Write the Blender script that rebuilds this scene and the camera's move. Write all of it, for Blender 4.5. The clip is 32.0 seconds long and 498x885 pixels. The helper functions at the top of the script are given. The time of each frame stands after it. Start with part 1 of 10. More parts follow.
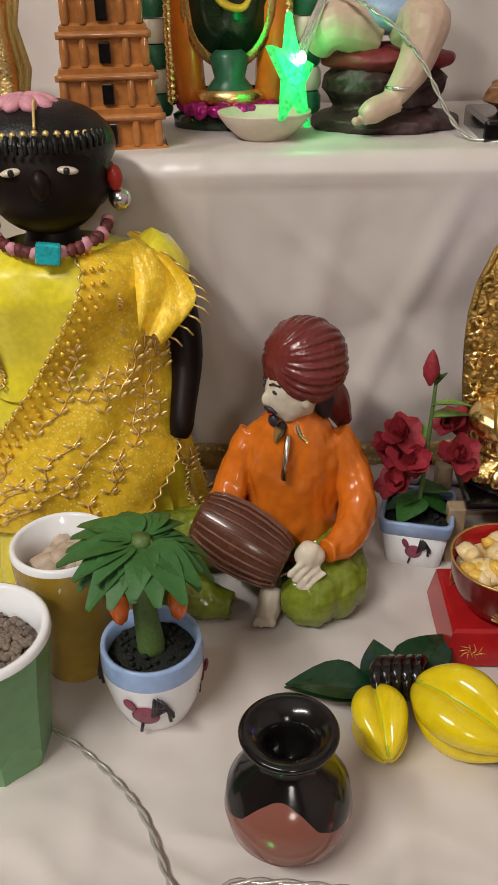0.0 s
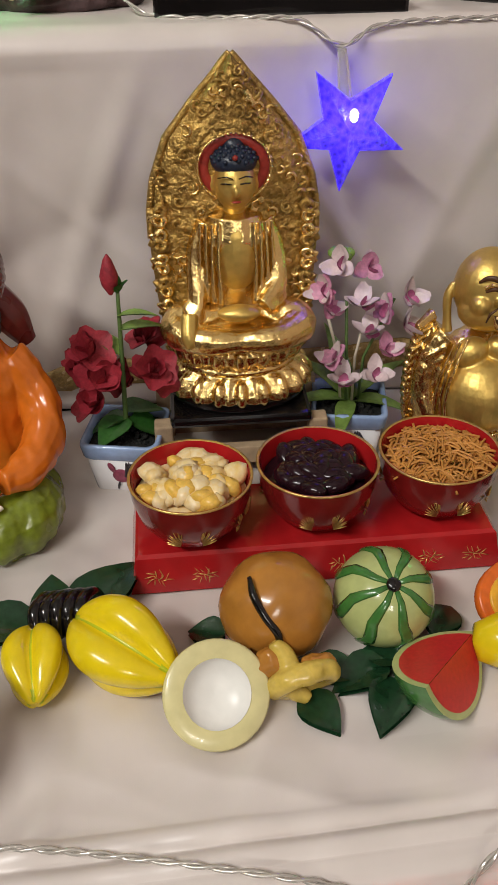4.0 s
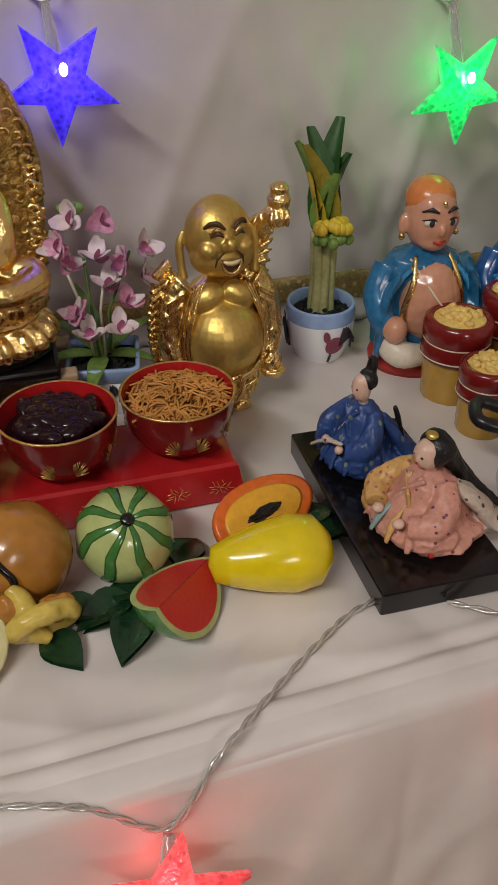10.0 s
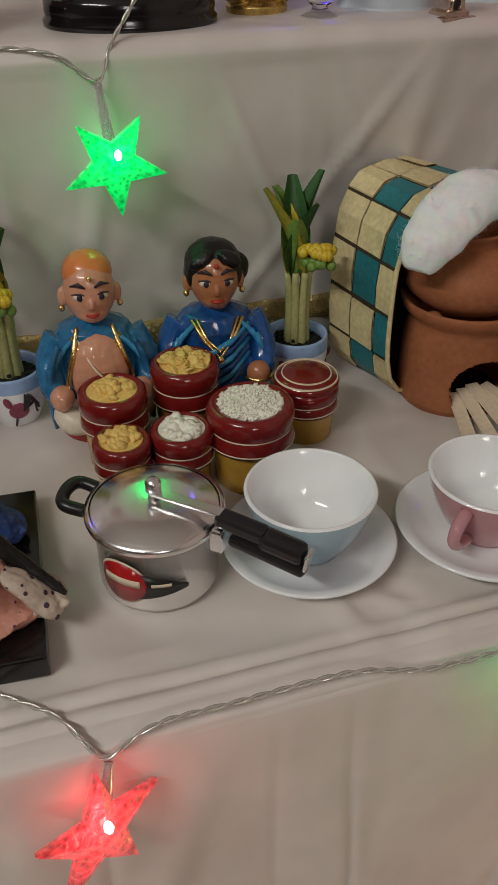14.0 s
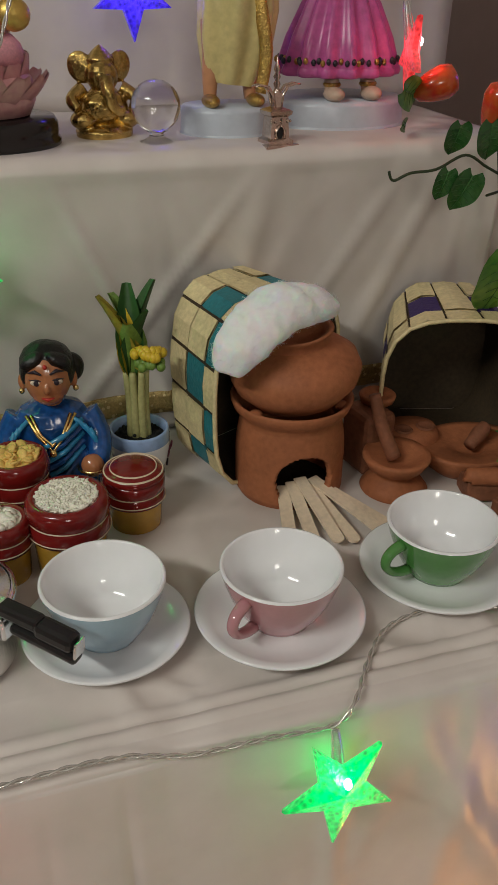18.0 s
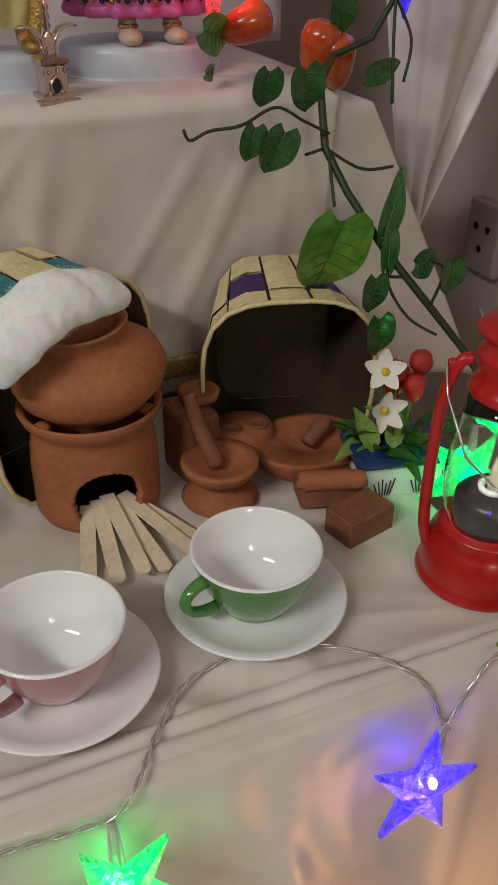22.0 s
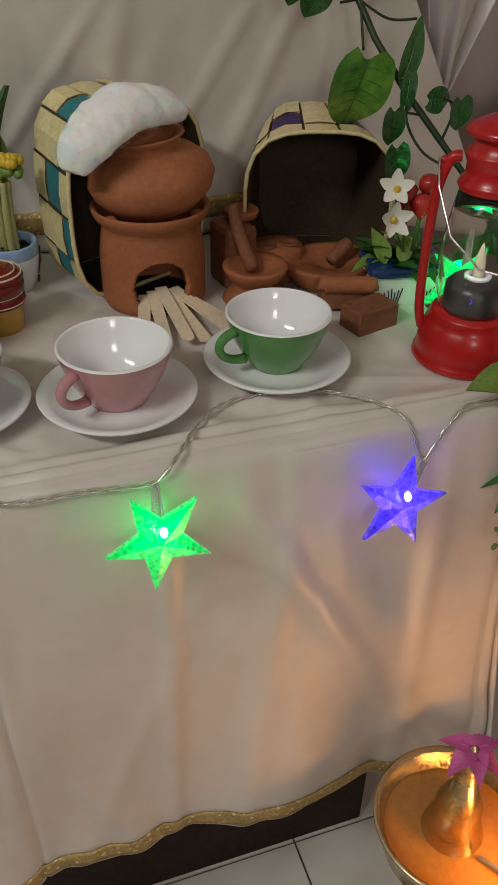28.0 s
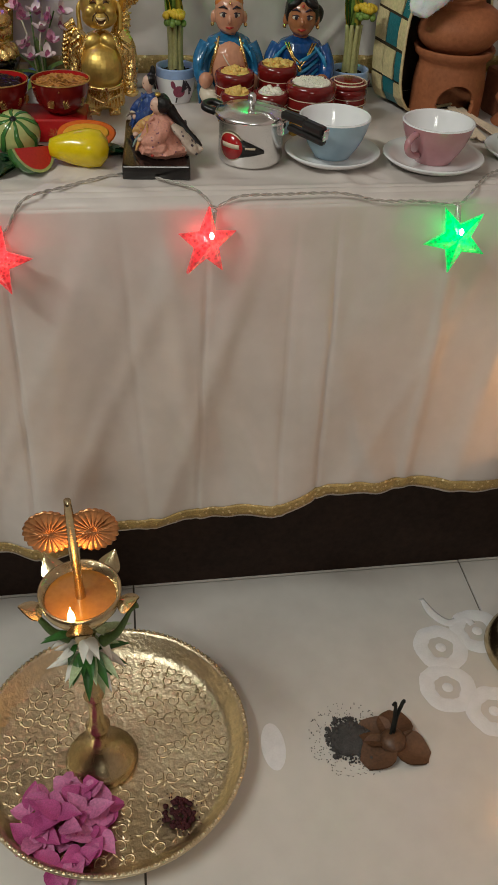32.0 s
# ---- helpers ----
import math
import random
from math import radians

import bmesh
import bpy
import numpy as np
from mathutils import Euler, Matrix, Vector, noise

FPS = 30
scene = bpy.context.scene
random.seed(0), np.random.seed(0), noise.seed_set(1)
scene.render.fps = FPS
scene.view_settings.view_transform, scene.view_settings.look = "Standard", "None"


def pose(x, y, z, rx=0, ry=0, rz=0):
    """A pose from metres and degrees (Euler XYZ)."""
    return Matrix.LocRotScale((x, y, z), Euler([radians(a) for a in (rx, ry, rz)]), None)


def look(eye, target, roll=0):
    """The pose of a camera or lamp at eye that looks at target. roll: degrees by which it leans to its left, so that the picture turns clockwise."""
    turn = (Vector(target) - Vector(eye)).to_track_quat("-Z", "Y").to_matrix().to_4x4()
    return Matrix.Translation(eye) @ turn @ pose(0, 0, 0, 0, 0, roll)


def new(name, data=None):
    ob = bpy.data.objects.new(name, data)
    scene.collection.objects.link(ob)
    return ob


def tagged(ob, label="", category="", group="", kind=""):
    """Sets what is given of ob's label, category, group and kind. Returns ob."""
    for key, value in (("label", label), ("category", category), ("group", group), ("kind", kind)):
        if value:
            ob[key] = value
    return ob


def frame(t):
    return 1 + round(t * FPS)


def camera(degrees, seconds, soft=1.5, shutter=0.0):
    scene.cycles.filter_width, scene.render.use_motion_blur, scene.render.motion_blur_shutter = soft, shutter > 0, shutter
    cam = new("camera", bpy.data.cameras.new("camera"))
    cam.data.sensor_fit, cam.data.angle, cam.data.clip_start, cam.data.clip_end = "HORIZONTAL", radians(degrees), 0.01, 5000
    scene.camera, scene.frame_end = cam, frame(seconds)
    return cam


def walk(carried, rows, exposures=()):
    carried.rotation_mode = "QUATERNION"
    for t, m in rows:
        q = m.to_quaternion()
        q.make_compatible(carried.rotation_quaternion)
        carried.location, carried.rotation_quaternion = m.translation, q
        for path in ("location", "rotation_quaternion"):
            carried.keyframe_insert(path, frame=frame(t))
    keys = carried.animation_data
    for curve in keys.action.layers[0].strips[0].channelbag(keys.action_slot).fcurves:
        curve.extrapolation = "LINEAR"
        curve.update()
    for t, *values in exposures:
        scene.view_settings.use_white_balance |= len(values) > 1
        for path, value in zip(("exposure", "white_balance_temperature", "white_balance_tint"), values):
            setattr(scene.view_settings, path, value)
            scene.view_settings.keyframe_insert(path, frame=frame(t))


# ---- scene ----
cam = camera(33.0, 32.0)
PATH = [
    (0, (0.0350, -0.2266, 1.1482), (0.0284, 0.6448, 0.6577), -1.10),
    (0.5, (0.0343, -0.2247, 1.1418), (0.0433, 0.6365, 0.6336), -1.20),
    (1, (0.0590, -0.2185, 1.1325), (0.0868, 0.6391, 0.6189), -1.30),
    (1.5, (0.0824, -0.2159, 1.1242), (0.1196, 0.6339, 0.5983), -1.50),
    (2, (0.0972, -0.2172, 1.1140), (0.1430, 0.6164, 0.5635), -1.80),
    (2.5, (0.1151, -0.2141, 1.1047), (0.1735, 0.6079, 0.5382), -1.80),
    (3, (0.1457, -0.2047, 1.1131), (0.2059, 0.5986, 0.5205), -2.00),
    (3.5, (0.1855, -0.1961, 1.1168), (0.2648, 0.6182, 0.5417), -1.50),
    (5.5, (0.1548, -0.2176, 1.1177), (0.3247, 0.5945, 0.5593), 0.20),
    (6, (0.1636, -0.2230, 1.1223), (0.3463, 0.5858, 0.5632), 0.70),
    (6.5, (0.1817, -0.2292, 1.1288), (0.3700, 0.5755, 0.5658), 1.20),
    (7, (0.2101, -0.2336, 1.1223), (0.4089, 0.5703, 0.5617), 1.60),
    (7.5, (0.2222, -0.2328, 1.1158), (0.4348, 0.5669, 0.5542), 1.90),
    (8, (0.2362, -0.2433, 1.1177), (0.4650, 0.5525, 0.5570), 2.00),
    (8.5, (0.2488, -0.2481, 1.1121), (0.4868, 0.5443, 0.5505), 1.30),
    (9, (0.2621, -0.2558, 1.1038), (0.5105, 0.5300, 0.5373), 0.70),
    (9.5, (0.2551, -0.2505, 1.1056), (0.5144, 0.5280, 0.5341), 0.60),
    (10, (0.2457, -0.2404, 1.1019), (0.5121, 0.5320, 0.5253), 0.40),
    (10.5, (0.2406, -0.2251, 1.1038), (0.5140, 0.5426, 0.5242), 0.30),
    (11, (0.2578, -0.2192, 1.1075), (0.5415, 0.5447, 0.5278), 0.10),
    (11.5, (0.2863, -0.2235, 1.1177), (0.5851, 0.5354, 0.5391), 0.60),
    (12, (0.3171, -0.2318, 1.1344), (0.6342, 0.5177, 0.5532), 1.30),
    (12.5, (0.3708, -0.2448, 1.1445), (0.6869, 0.5101, 0.5699), 1.40),
    (13, (0.4143, -0.2691, 1.1519), (0.7078, 0.4975, 0.5808), 1.00),
    (13.5, (0.4650, -0.2949, 1.1455), (0.7333, 0.4772, 0.5694), 0.60),
    (14, (0.5197, -0.3071, 1.1510), (0.7592, 0.4749, 0.5756), -0.30),
    (14.5, (0.5112, -0.3092, 1.1584), (0.7202, 0.4849, 0.5877), -0.90),
    (16.5, (0.5647, -0.3343, 1.1788), (0.6949, 0.5162, 0.6692), -3.10),
    (17, (0.5879, -0.3559, 1.1936), (0.7417, 0.4952, 0.6915), -2.60),
    (17.5, (0.6190, -0.3725, 1.1918), (0.8295, 0.4622, 0.6829), -0.90),
    (18, (0.6376, -0.3723, 1.1816), (0.9100, 0.4525, 0.6861), 0.90),
    (18.5, (0.7031, -0.3678, 1.1908), (0.9743, 0.4491, 0.6819), 0.80),
    (19, (0.7263, -0.3577, 1.1769), (1.0248, 0.4549, 0.6764), 1.10),
    (19.5, (0.7516, -0.3442, 1.1788), (1.0701, 0.4501, 0.6613), 1.00),
    (20, (0.7573, -0.3326, 1.1686), (1.0779, 0.4515, 0.6371), 0.70),
    (20.5, (0.7597, -0.3151, 1.1677), (1.0814, 0.4702, 0.6388), 0.60),
    (21, (0.7610, -0.3004, 1.1649), (1.0783, 0.4802, 0.6263), 0.40),
    (21.5, (0.7665, -0.2915, 1.1649), (1.0934, 0.4854, 0.6269), 0.50),
    (22, (0.7740, -0.3006, 1.1640), (1.1132, 0.4710, 0.6258), 0.60),
    (22.5, (0.7812, -0.3142, 1.1705), (1.1256, 0.4441, 0.6170), 0.10),
    (23, (0.7971, -0.3342, 1.1621), (1.1406, 0.4295, 0.6155), -1.00),
    (23.5, (0.8024, -0.3477, 1.1501), (1.1639, 0.4060, 0.6012), -1.40),
    (24, (0.7968, -0.3490, 1.1631), (1.1881, 0.3653, 0.5829), -0.70),
    (24.5, (0.7856, -0.3592, 1.1751), (1.1889, 0.3322, 0.5757), -0.30),
    (25, (0.7894, -0.3688, 1.1723), (1.1448, 0.3420, 0.5653), -2.50),
    (25.5, (0.7707, -0.3598, 1.1612), (1.1113, 0.3667, 0.5643), -2.60),
    (26, (0.7505, -0.3459, 1.1538), (1.0674, 0.3963, 0.5633), -2.70),
    (26.5, (0.7399, -0.3506, 1.1575), (1.0442, 0.3924, 0.5613), -2.20),
    (28.5, (0.7008, -0.5749, 1.1149), (0.9561, 0.1979, 0.5338), 2.60),
    (29, (0.6435, -0.6665, 1.1288), (0.8732, 0.1124, 0.5453), 3.30),
    (29.5, (0.6195, -0.7388, 1.1353), (0.8453, 0.0401, 0.5502), 3.80),
    (30, (0.6070, -0.8288, 1.1334), (0.8387, -0.0561, 0.5425), 4.20),
    (30.5, (0.5671, -0.8811, 1.1353), (0.7870, -0.1114, 0.5359), 4.10),
    (31, (0.5086, -0.9020, 1.1399), (0.7098, -0.1338, 0.5322), 4.20),
    (31.5, (0.4648, -0.9130, 1.1408), (0.6360, -0.1441, 0.5249), 3.80),
    (32, (0.4244, -0.9290, 1.1455), (0.5539, -0.1658, 0.5124), 2.80),
]
walk(cam, [(t, look(eye, target, roll)) for t, eye, target, roll in PATH], [(0.0, 0.20, 6500, 10), (3.0, 0.28, 6500, 10), (6.0, 0.18, 6500, 10), (9.0, -0.03, 6440, 11), (11.0, -0.18, 6460, 9), (13.0, -0.32, 6450, 8), (17.0, -0.28, 6500, 4), (19.0, -0.14, 6480, 4), (23.0, -0.06, 6450, 6), (26.0, -0.14, 6450, 4), (29.0, -0.24, 6500, 3), (32.0, -0.22, 6420, 2)])

# ---------------------------------------------------------------- light
world = bpy.data.worlds.new("room_air")
world.use_nodes = True
world.node_tree.nodes["Background"].inputs[0].default_value = (1.0, 0.9, 0.78, 1)
world.node_tree.nodes["Background"].inputs[1].default_value = 0.006
scene.world = world


def area(name, eye, target, sx, sy, watts, color):
    lamp = bpy.data.lights.new(name, "AREA")
    lamp.shape, lamp.size, lamp.size_y, lamp.energy, lamp.color = "RECTANGLE", sx, sy, watts, color
    ob = new(name, lamp)
    ob.matrix_world = look(eye, target)
    return ob


area("tube_light", (-0.85, -0.85, 2.50), (0.45, 0.15, 0.8), 1.1, 0.12, 30, (0.97, 0.945, 0.90))
# Added front fill, no real lamp there; it lifts the upright cloths.
area("front_fill", (0.35, -2.7, 1.95), (0.5, 0.3, 0.8), 0.5, 0.5, 11.0, (1.0, 0.93, 0.86))
scene.view_settings.exposure = 0.0


# ---------------------------------------------------------------- materials
def mat(name, color, rough=0.5, metal=0.0, vary=0.12, scale=60.0, bump=0.0, bump_scale=None, spec=0.5, coat=0.0, trans=0.0, emit=None, power=0.0, alt=None, sss=0.0, sheen=0.0, ior=1.45):
    """A surface with two scales of colour variation and a fine relief. scale: grain per metre."""
    m = bpy.data.materials.new(name)
    m.use_nodes = True
    nt = m.node_tree
    b = nt.nodes["Principled BSDF"]
    tc = nt.nodes.new("ShaderNodeTexCoord")
    n1, n2 = nt.nodes.new("ShaderNodeTexNoise"), nt.nodes.new("ShaderNodeTexNoise")
    n1.inputs["Scale"].default_value, n1.inputs["Detail"].default_value = scale * 0.25, 3
    n2.inputs["Scale"].default_value, n2.inputs["Detail"].default_value = scale * 2.5, 4
    for n in (n1, n2):
        nt.links.new(tc.outputs["Object"], n.inputs["Vector"])
    add = nt.nodes.new("ShaderNodeMath")
    add.operation = "ADD"
    nt.links.new(n1.outputs["Fac"], add.inputs[0])
    nt.links.new(n2.outputs["Fac"], add.inputs[1])
    ramp = nt.nodes.new("ShaderNodeMapRange")
    ramp.inputs["From Min"].default_value, ramp.inputs["From Max"].default_value = 0.7, 1.3
    nt.links.new(add.outputs[0], ramp.inputs["Value"])
    mix = nt.nodes.new("ShaderNodeMix")
    mix.data_type = "RGBA"
    lo = alt or tuple(c * (1 - vary) for c in color)
    hi = color if alt else tuple(min(1, c * (1 + vary)) for c in color)
    mix.inputs[6].default_value, mix.inputs[7].default_value = (*lo, 1), (*hi, 1)
    nt.links.new(ramp.outputs[0], mix.inputs[0])
    nt.links.new(mix.outputs[2], b.inputs["Base Color"])
    r = nt.nodes.new("ShaderNodeMapRange")
    r.inputs["To Min"].default_value, r.inputs["To Max"].default_value = max(0.0, rough - 0.06), min(1.0, rough + 0.08)
    nt.links.new(n1.outputs["Fac"], r.inputs["Value"])
    nt.links.new(r.outputs[0], b.inputs["Roughness"])
    b.inputs["Metallic"].default_value = metal
    b.inputs["Specular IOR Level"].default_value = spec
    b.inputs["IOR"].default_value = ior
    b.inputs["Coat Weight"].default_value, b.inputs["Coat Roughness"].default_value = coat, 0.08
    b.inputs["Transmission Weight"].default_value = trans
    b.inputs["Sheen Weight"].default_value = sheen
    if sss:
        b.inputs["Subsurface Weight"].default_value, b.inputs["Subsurface Scale"].default_value = sss, 0.004
    if emit:
        b.inputs["Emission Color"].default_value, b.inputs["Emission Strength"].default_value = (*emit, 1), power
    if bump:
        bp, n3 = nt.nodes.new("ShaderNodeBump"), nt.nodes.new("ShaderNodeTexNoise")
        n3.inputs["Scale"].default_value, n3.inputs["Detail"].default_value = bump_scale or scale * 4, 5
        nt.links.new(tc.outputs["Object"], n3.inputs["Vector"])
        bp.inputs["Strength"].default_value, bp.inputs["Distance"].default_value = min(1.0, bump), 0.002
        nt.links.new(n3.outputs["Fac"], bp.inputs["Height"])
        nt.links.new(bp.outputs["Normal"], b.inputs["Normal"])
    return m


def cloth_material():
    m = mat("cream_satin", (0.635, 0.575, 0.535), 0.37, vary=0.05, scale=14, spec=0.8)
    nt = m.node_tree
    b = nt.nodes["Principled BSDF"]
    tc = nt.nodes["Texture Coordinate"]
    warp, weft, mixw = nt.nodes.new("ShaderNodeTexWave"), nt.nodes.new("ShaderNodeTexWave"), nt.nodes.new("ShaderNodeMath")
    warp.bands_direction, weft.bands_direction = "X", "DIAGONAL"
    for w in (warp, weft):
        w.inputs["Scale"].default_value, w.inputs["Distortion"].default_value = 420, 1.5
        nt.links.new(tc.outputs["Object"], w.inputs["Vector"])
    nt.links.new(warp.outputs["Fac"], mixw.inputs[0])
    nt.links.new(weft.outputs["Fac"], mixw.inputs[1])
    big = nt.nodes.new("ShaderNodeTexNoise")
    big.inputs["Scale"].default_value, big.inputs["Detail"].default_value, big.inputs["Distortion"].default_value = 7, 2, 0.6
    long = nt.nodes.new("ShaderNodeMapping")
    long.inputs["Scale"].default_value, long.inputs["Rotation"].default_value = (1.0, 1.0, 0.35), (0, 0.3, 0)
    nt.links.new(tc.outputs["Object"], long.inputs["Vector"])
    nt.links.new(long.outputs[0], big.inputs["Vector"])
    b1, b2 = nt.nodes.new("ShaderNodeBump"), nt.nodes.new("ShaderNodeBump")
    b1.inputs["Strength"].default_value, b1.inputs["Distance"].default_value = 0.02, 0.0004
    b2.inputs["Strength"].default_value, b2.inputs["Distance"].default_value = 0.5, 0.035
    nt.links.new(mixw.outputs[0], b1.inputs["Height"])
    nt.links.new(big.outputs["Fac"], b2.inputs["Height"])
    nt.links.new(b2.outputs["Normal"], b1.inputs["Normal"])
    nt.links.new(b1.outputs["Normal"], b.inputs["Normal"])
    return m


def flecks(m, color, scale, size):
    """Scatters small painted marks of another colour over a material."""
    nt = m.node_tree
    b, tc = nt.nodes["Principled BSDF"], nt.nodes["Texture Coordinate"]
    vor, lt, mx = nt.nodes.new("ShaderNodeTexVoronoi"), nt.nodes.new("ShaderNodeMath"), nt.nodes.new("ShaderNodeMix")
    vor.inputs["Scale"].default_value = scale
    nt.links.new(tc.outputs["Object"], vor.inputs["Vector"])
    lt.operation, lt.inputs[1].default_value = "LESS_THAN", size
    nt.links.new(vor.outputs["Distance"], lt.inputs[0])
    mx.data_type = "RGBA"
    mx.inputs[7].default_value = (*color, 1)
    nt.links.new(b.inputs["Base Color"].links[0].from_socket, mx.inputs[6])
    nt.links.new(lt.outputs[0], mx.inputs[0])
    nt.links.new(mx.outputs[2], b.inputs["Base Color"])
    return m


CLOTH = cloth_material()
GOLDTRIM = flecks(mat("gold_thread_border", (0.44, 0.31, 0.12), 0.42, 0.45, 0.35, 160, 0.6, 500), (0.70, 0.56, 0.30), 130, 0.26)
FLOOR = mat("cream_vitrified_tile", (0.70, 0.665, 0.62), 0.22, vary=0.05, scale=10)
GROUT = mat("dark_tile_joint", (0.12, 0.10, 0.08), 0.8)
WALL = mat("mauve_wall_paint", (0.57, 0.465, 0.44), 0.7, vary=0.05, scale=8, bump=0.15, bump_scale=120)
CEIL = mat("white_ceiling_paint", (0.75, 0.73, 0.7), 0.8, vary=0.03, scale=6)
WOODDARK = mat("dark_stained_wood", (0.030, 0.017, 0.012), 0.6, vary=0.35, scale=40, spec=0.2)
TERRA = mat("terracotta", (0.34, 0.12, 0.052), 0.62, vary=0.18, scale=70, bump=0.25, bump_scale=260, spec=0.3)
TERRADARK = mat("smoked_terracotta", (0.22, 0.085, 0.045), 0.6, vary=0.25, scale=70, bump=0.25, bump_scale=260, spec=0.3)
WHITE = mat("white_glaze", (0.84, 0.84, 0.85), 0.12, vary=0.02, scale=30, coat=0.5)
PINKG = mat("pink_glaze", (0.50, 0.24, 0.26), 0.12, vary=0.06, scale=40, coat=0.5)
BLUEG = mat("pale_blue_glaze", (0.36, 0.50, 0.60), 0.12, vary=0.05, scale=40, coat=0.5)
GREENG = mat("green_glaze", (0.09, 0.25, 0.065), 0.12, vary=0.1, scale=40, coat=0.5)
GOLD = mat("bright_gilding", (0.85, 0.61, 0.24), 0.24, 1.0, 0.14, 90, 0.25, 420)
GOLDMATT = mat("satin_gold_paint", (0.68, 0.47, 0.13), 0.40, 0.85, 0.12, 80, 0.12, 300)
GOLDDARK = mat("tarnished_gold", (0.48, 0.31, 0.09), 0.30, 0.9, 0.4, 120, 0.8, 520)
BLACK = mat("black_lacquer", (0.006, 0.005, 0.005), 0.16, vary=0.3, scale=30, coat=0.3)
BLACKPL = mat("black_plastic", (0.014, 0.013, 0.013), 0.3, vary=0.2, scale=60)
RED = mat("red_lacquer", (0.40, 0.012, 0.014), 0.2, vary=0.12, scale=40, coat=0.3)
MAROON = mat("maroon_lacquer", (0.17, 0.010, 0.009), 0.17, vary=0.18, scale=50, coat=0.4)
STEEL = mat("polished_aluminium", (0.84, 0.83, 0.82), 0.20, 1.0, 0.04, 120)
BRASS = mat("polished_brass", (0.56, 0.45, 0.27), 0.22, 1.0, 0.18, 60, 0.25, 240)


# ---------------------------------------------------------------- mesh kit
class Kit:
    """Collects vertices and faces of one mesh; each piece has a material slot."""

    def __init__(self):
        self.v, self.f, self.m, self.s = [], [], [], []

    def add(self, verts, faces, slot=0, smooth=True, at=None):
        n = len(self.v)
        at = at or Matrix()
        self.v += [tuple(at @ Vector(p)) for p in verts]
        self.f += [tuple(i + n for i in f) for f in faces]
        self.m += [slot] * len(faces)
        self.s += [smooth] * len(faces)
        return self

    def grid(self, rows, slot=0, closed=False, smooth=True, at=None, caps=False):
        """Rows of points of equal length, skinned; closed: each row is a ring."""
        k, verts, faces = len(rows[0]), [p for r in rows for p in r], []
        for i in range(len(rows) - 1):
            for j in range(k if closed else k - 1):
                a, b = i * k + j, i * k + (j + 1) % k
                faces.append((a, b, b + k, a + k))
        if caps:
            faces.append(tuple(reversed(range(k))))
            faces.append(tuple(range(len(verts) - k, len(verts))))
        return self.add(verts, faces, slot, smooth, at)

    def lathe(self, profile, segs=32, slot=0, at=None, smooth=True, squash=1.0, flute=0, depth=0.0, caps=False):
        rows = []
        for r, z in profile:
            ring = []
            for i in range(segs):
                a = 2 * math.pi * i / segs
                q = r * (1 + depth * math.cos(flute * a)) if flute else r
                ring.append((q * math.cos(a), squash * q * math.sin(a), z))
            rows.append(ring)
        return self.grid(rows, slot, True, smooth, at, caps)

    def ball(self, c, r, slot=0, turn=(0, 0, 0), segs=16, rings=10, rough=0.0, seed=0, at=None):
        r = (r, r, r) if isinstance(r, (int, float)) else r
        m = (at or Matrix()) @ pose(*c, *turn)
        rows = []
        for i in range(rings + 1):
            p = math.pi * (0.002 + 0.996 * i / rings)
            ring = []
            for j in range(segs):
                a = 2 * math.pi * j / segs
                d = Vector((math.sin(p) * math.cos(a), math.sin(p) * math.sin(a), -math.cos(p)))
                k = 1 + (rough * noise.noise(d * 2.3 + Vector((seed * 3.1, seed, 0))) if rough else 0)
                ring.append((d.x * r[0] * k, d.y * r[1] * k, d.z * r[2] * k))
            rows.append(ring)
        return self.grid(rows, slot, True, True, m)

    def soften(self, p, r, n=5):
        """Rounds a short polyline and its radii into a flowing curve."""
        out, rad = [], []
        for i in range(len(p) - 1):
            p0, p1, p2, p3 = p[max(i - 1, 0)], p[i], p[i + 1], p[min(i + 2, len(p) - 1)]
            for j in range(n):
                u = j / n
                out.append(0.5 * (2 * p1 + (p2 - p0) * u + (2 * p0 - 5 * p1 + 4 * p2 - p3) * u * u + (3 * p1 - p0 - 3 * p2 + p3) * u ** 3))
                rad.append(r[i] + (r[i + 1] - r[i]) * (3 * u * u - 2 * u ** 3))
        return out + [p[-1]], rad + [r[-1]]

    def tube(self, pts, radii, slot=0, segs=10, caps=True, flat=1.0, at=None, closed=False):
        pts = [Vector(p) for p in pts]
        radii = [radii] * len(pts) if isinstance(radii, (int, float)) else list(radii)
        if 3 <= len(pts) <= 8 and segs >= 8 and not closed:
            pts, radii = self.soften(pts, radii)
        rows, up = [], None
        for i, p in enumerate(pts):
            d = (pts[min(i + 1, len(pts) - 1)] - pts[max(i - 1, 0)]).normalized()
            if closed:
                d = (pts[(i + 1) % len(pts)] - pts[i - 1]).normalized()
            if up is None:
                up = d.orthogonal().normalized() if abs(d.z) > 0.95 else (Vector((0, 0, 1)) - d * d.z).normalized()
            up = (up - d * up.dot(d)).normalized()
            side = d.cross(up)
            rows.append([tuple(p + radii[i] * (math.cos(a) * side + flat * math.sin(a) * up)) for a in [2 * math.pi * j / segs for j in range(segs)]])
        if closed:
            rows.append(rows[0])
        return self.grid(rows, slot, True, True, at, caps and not closed)

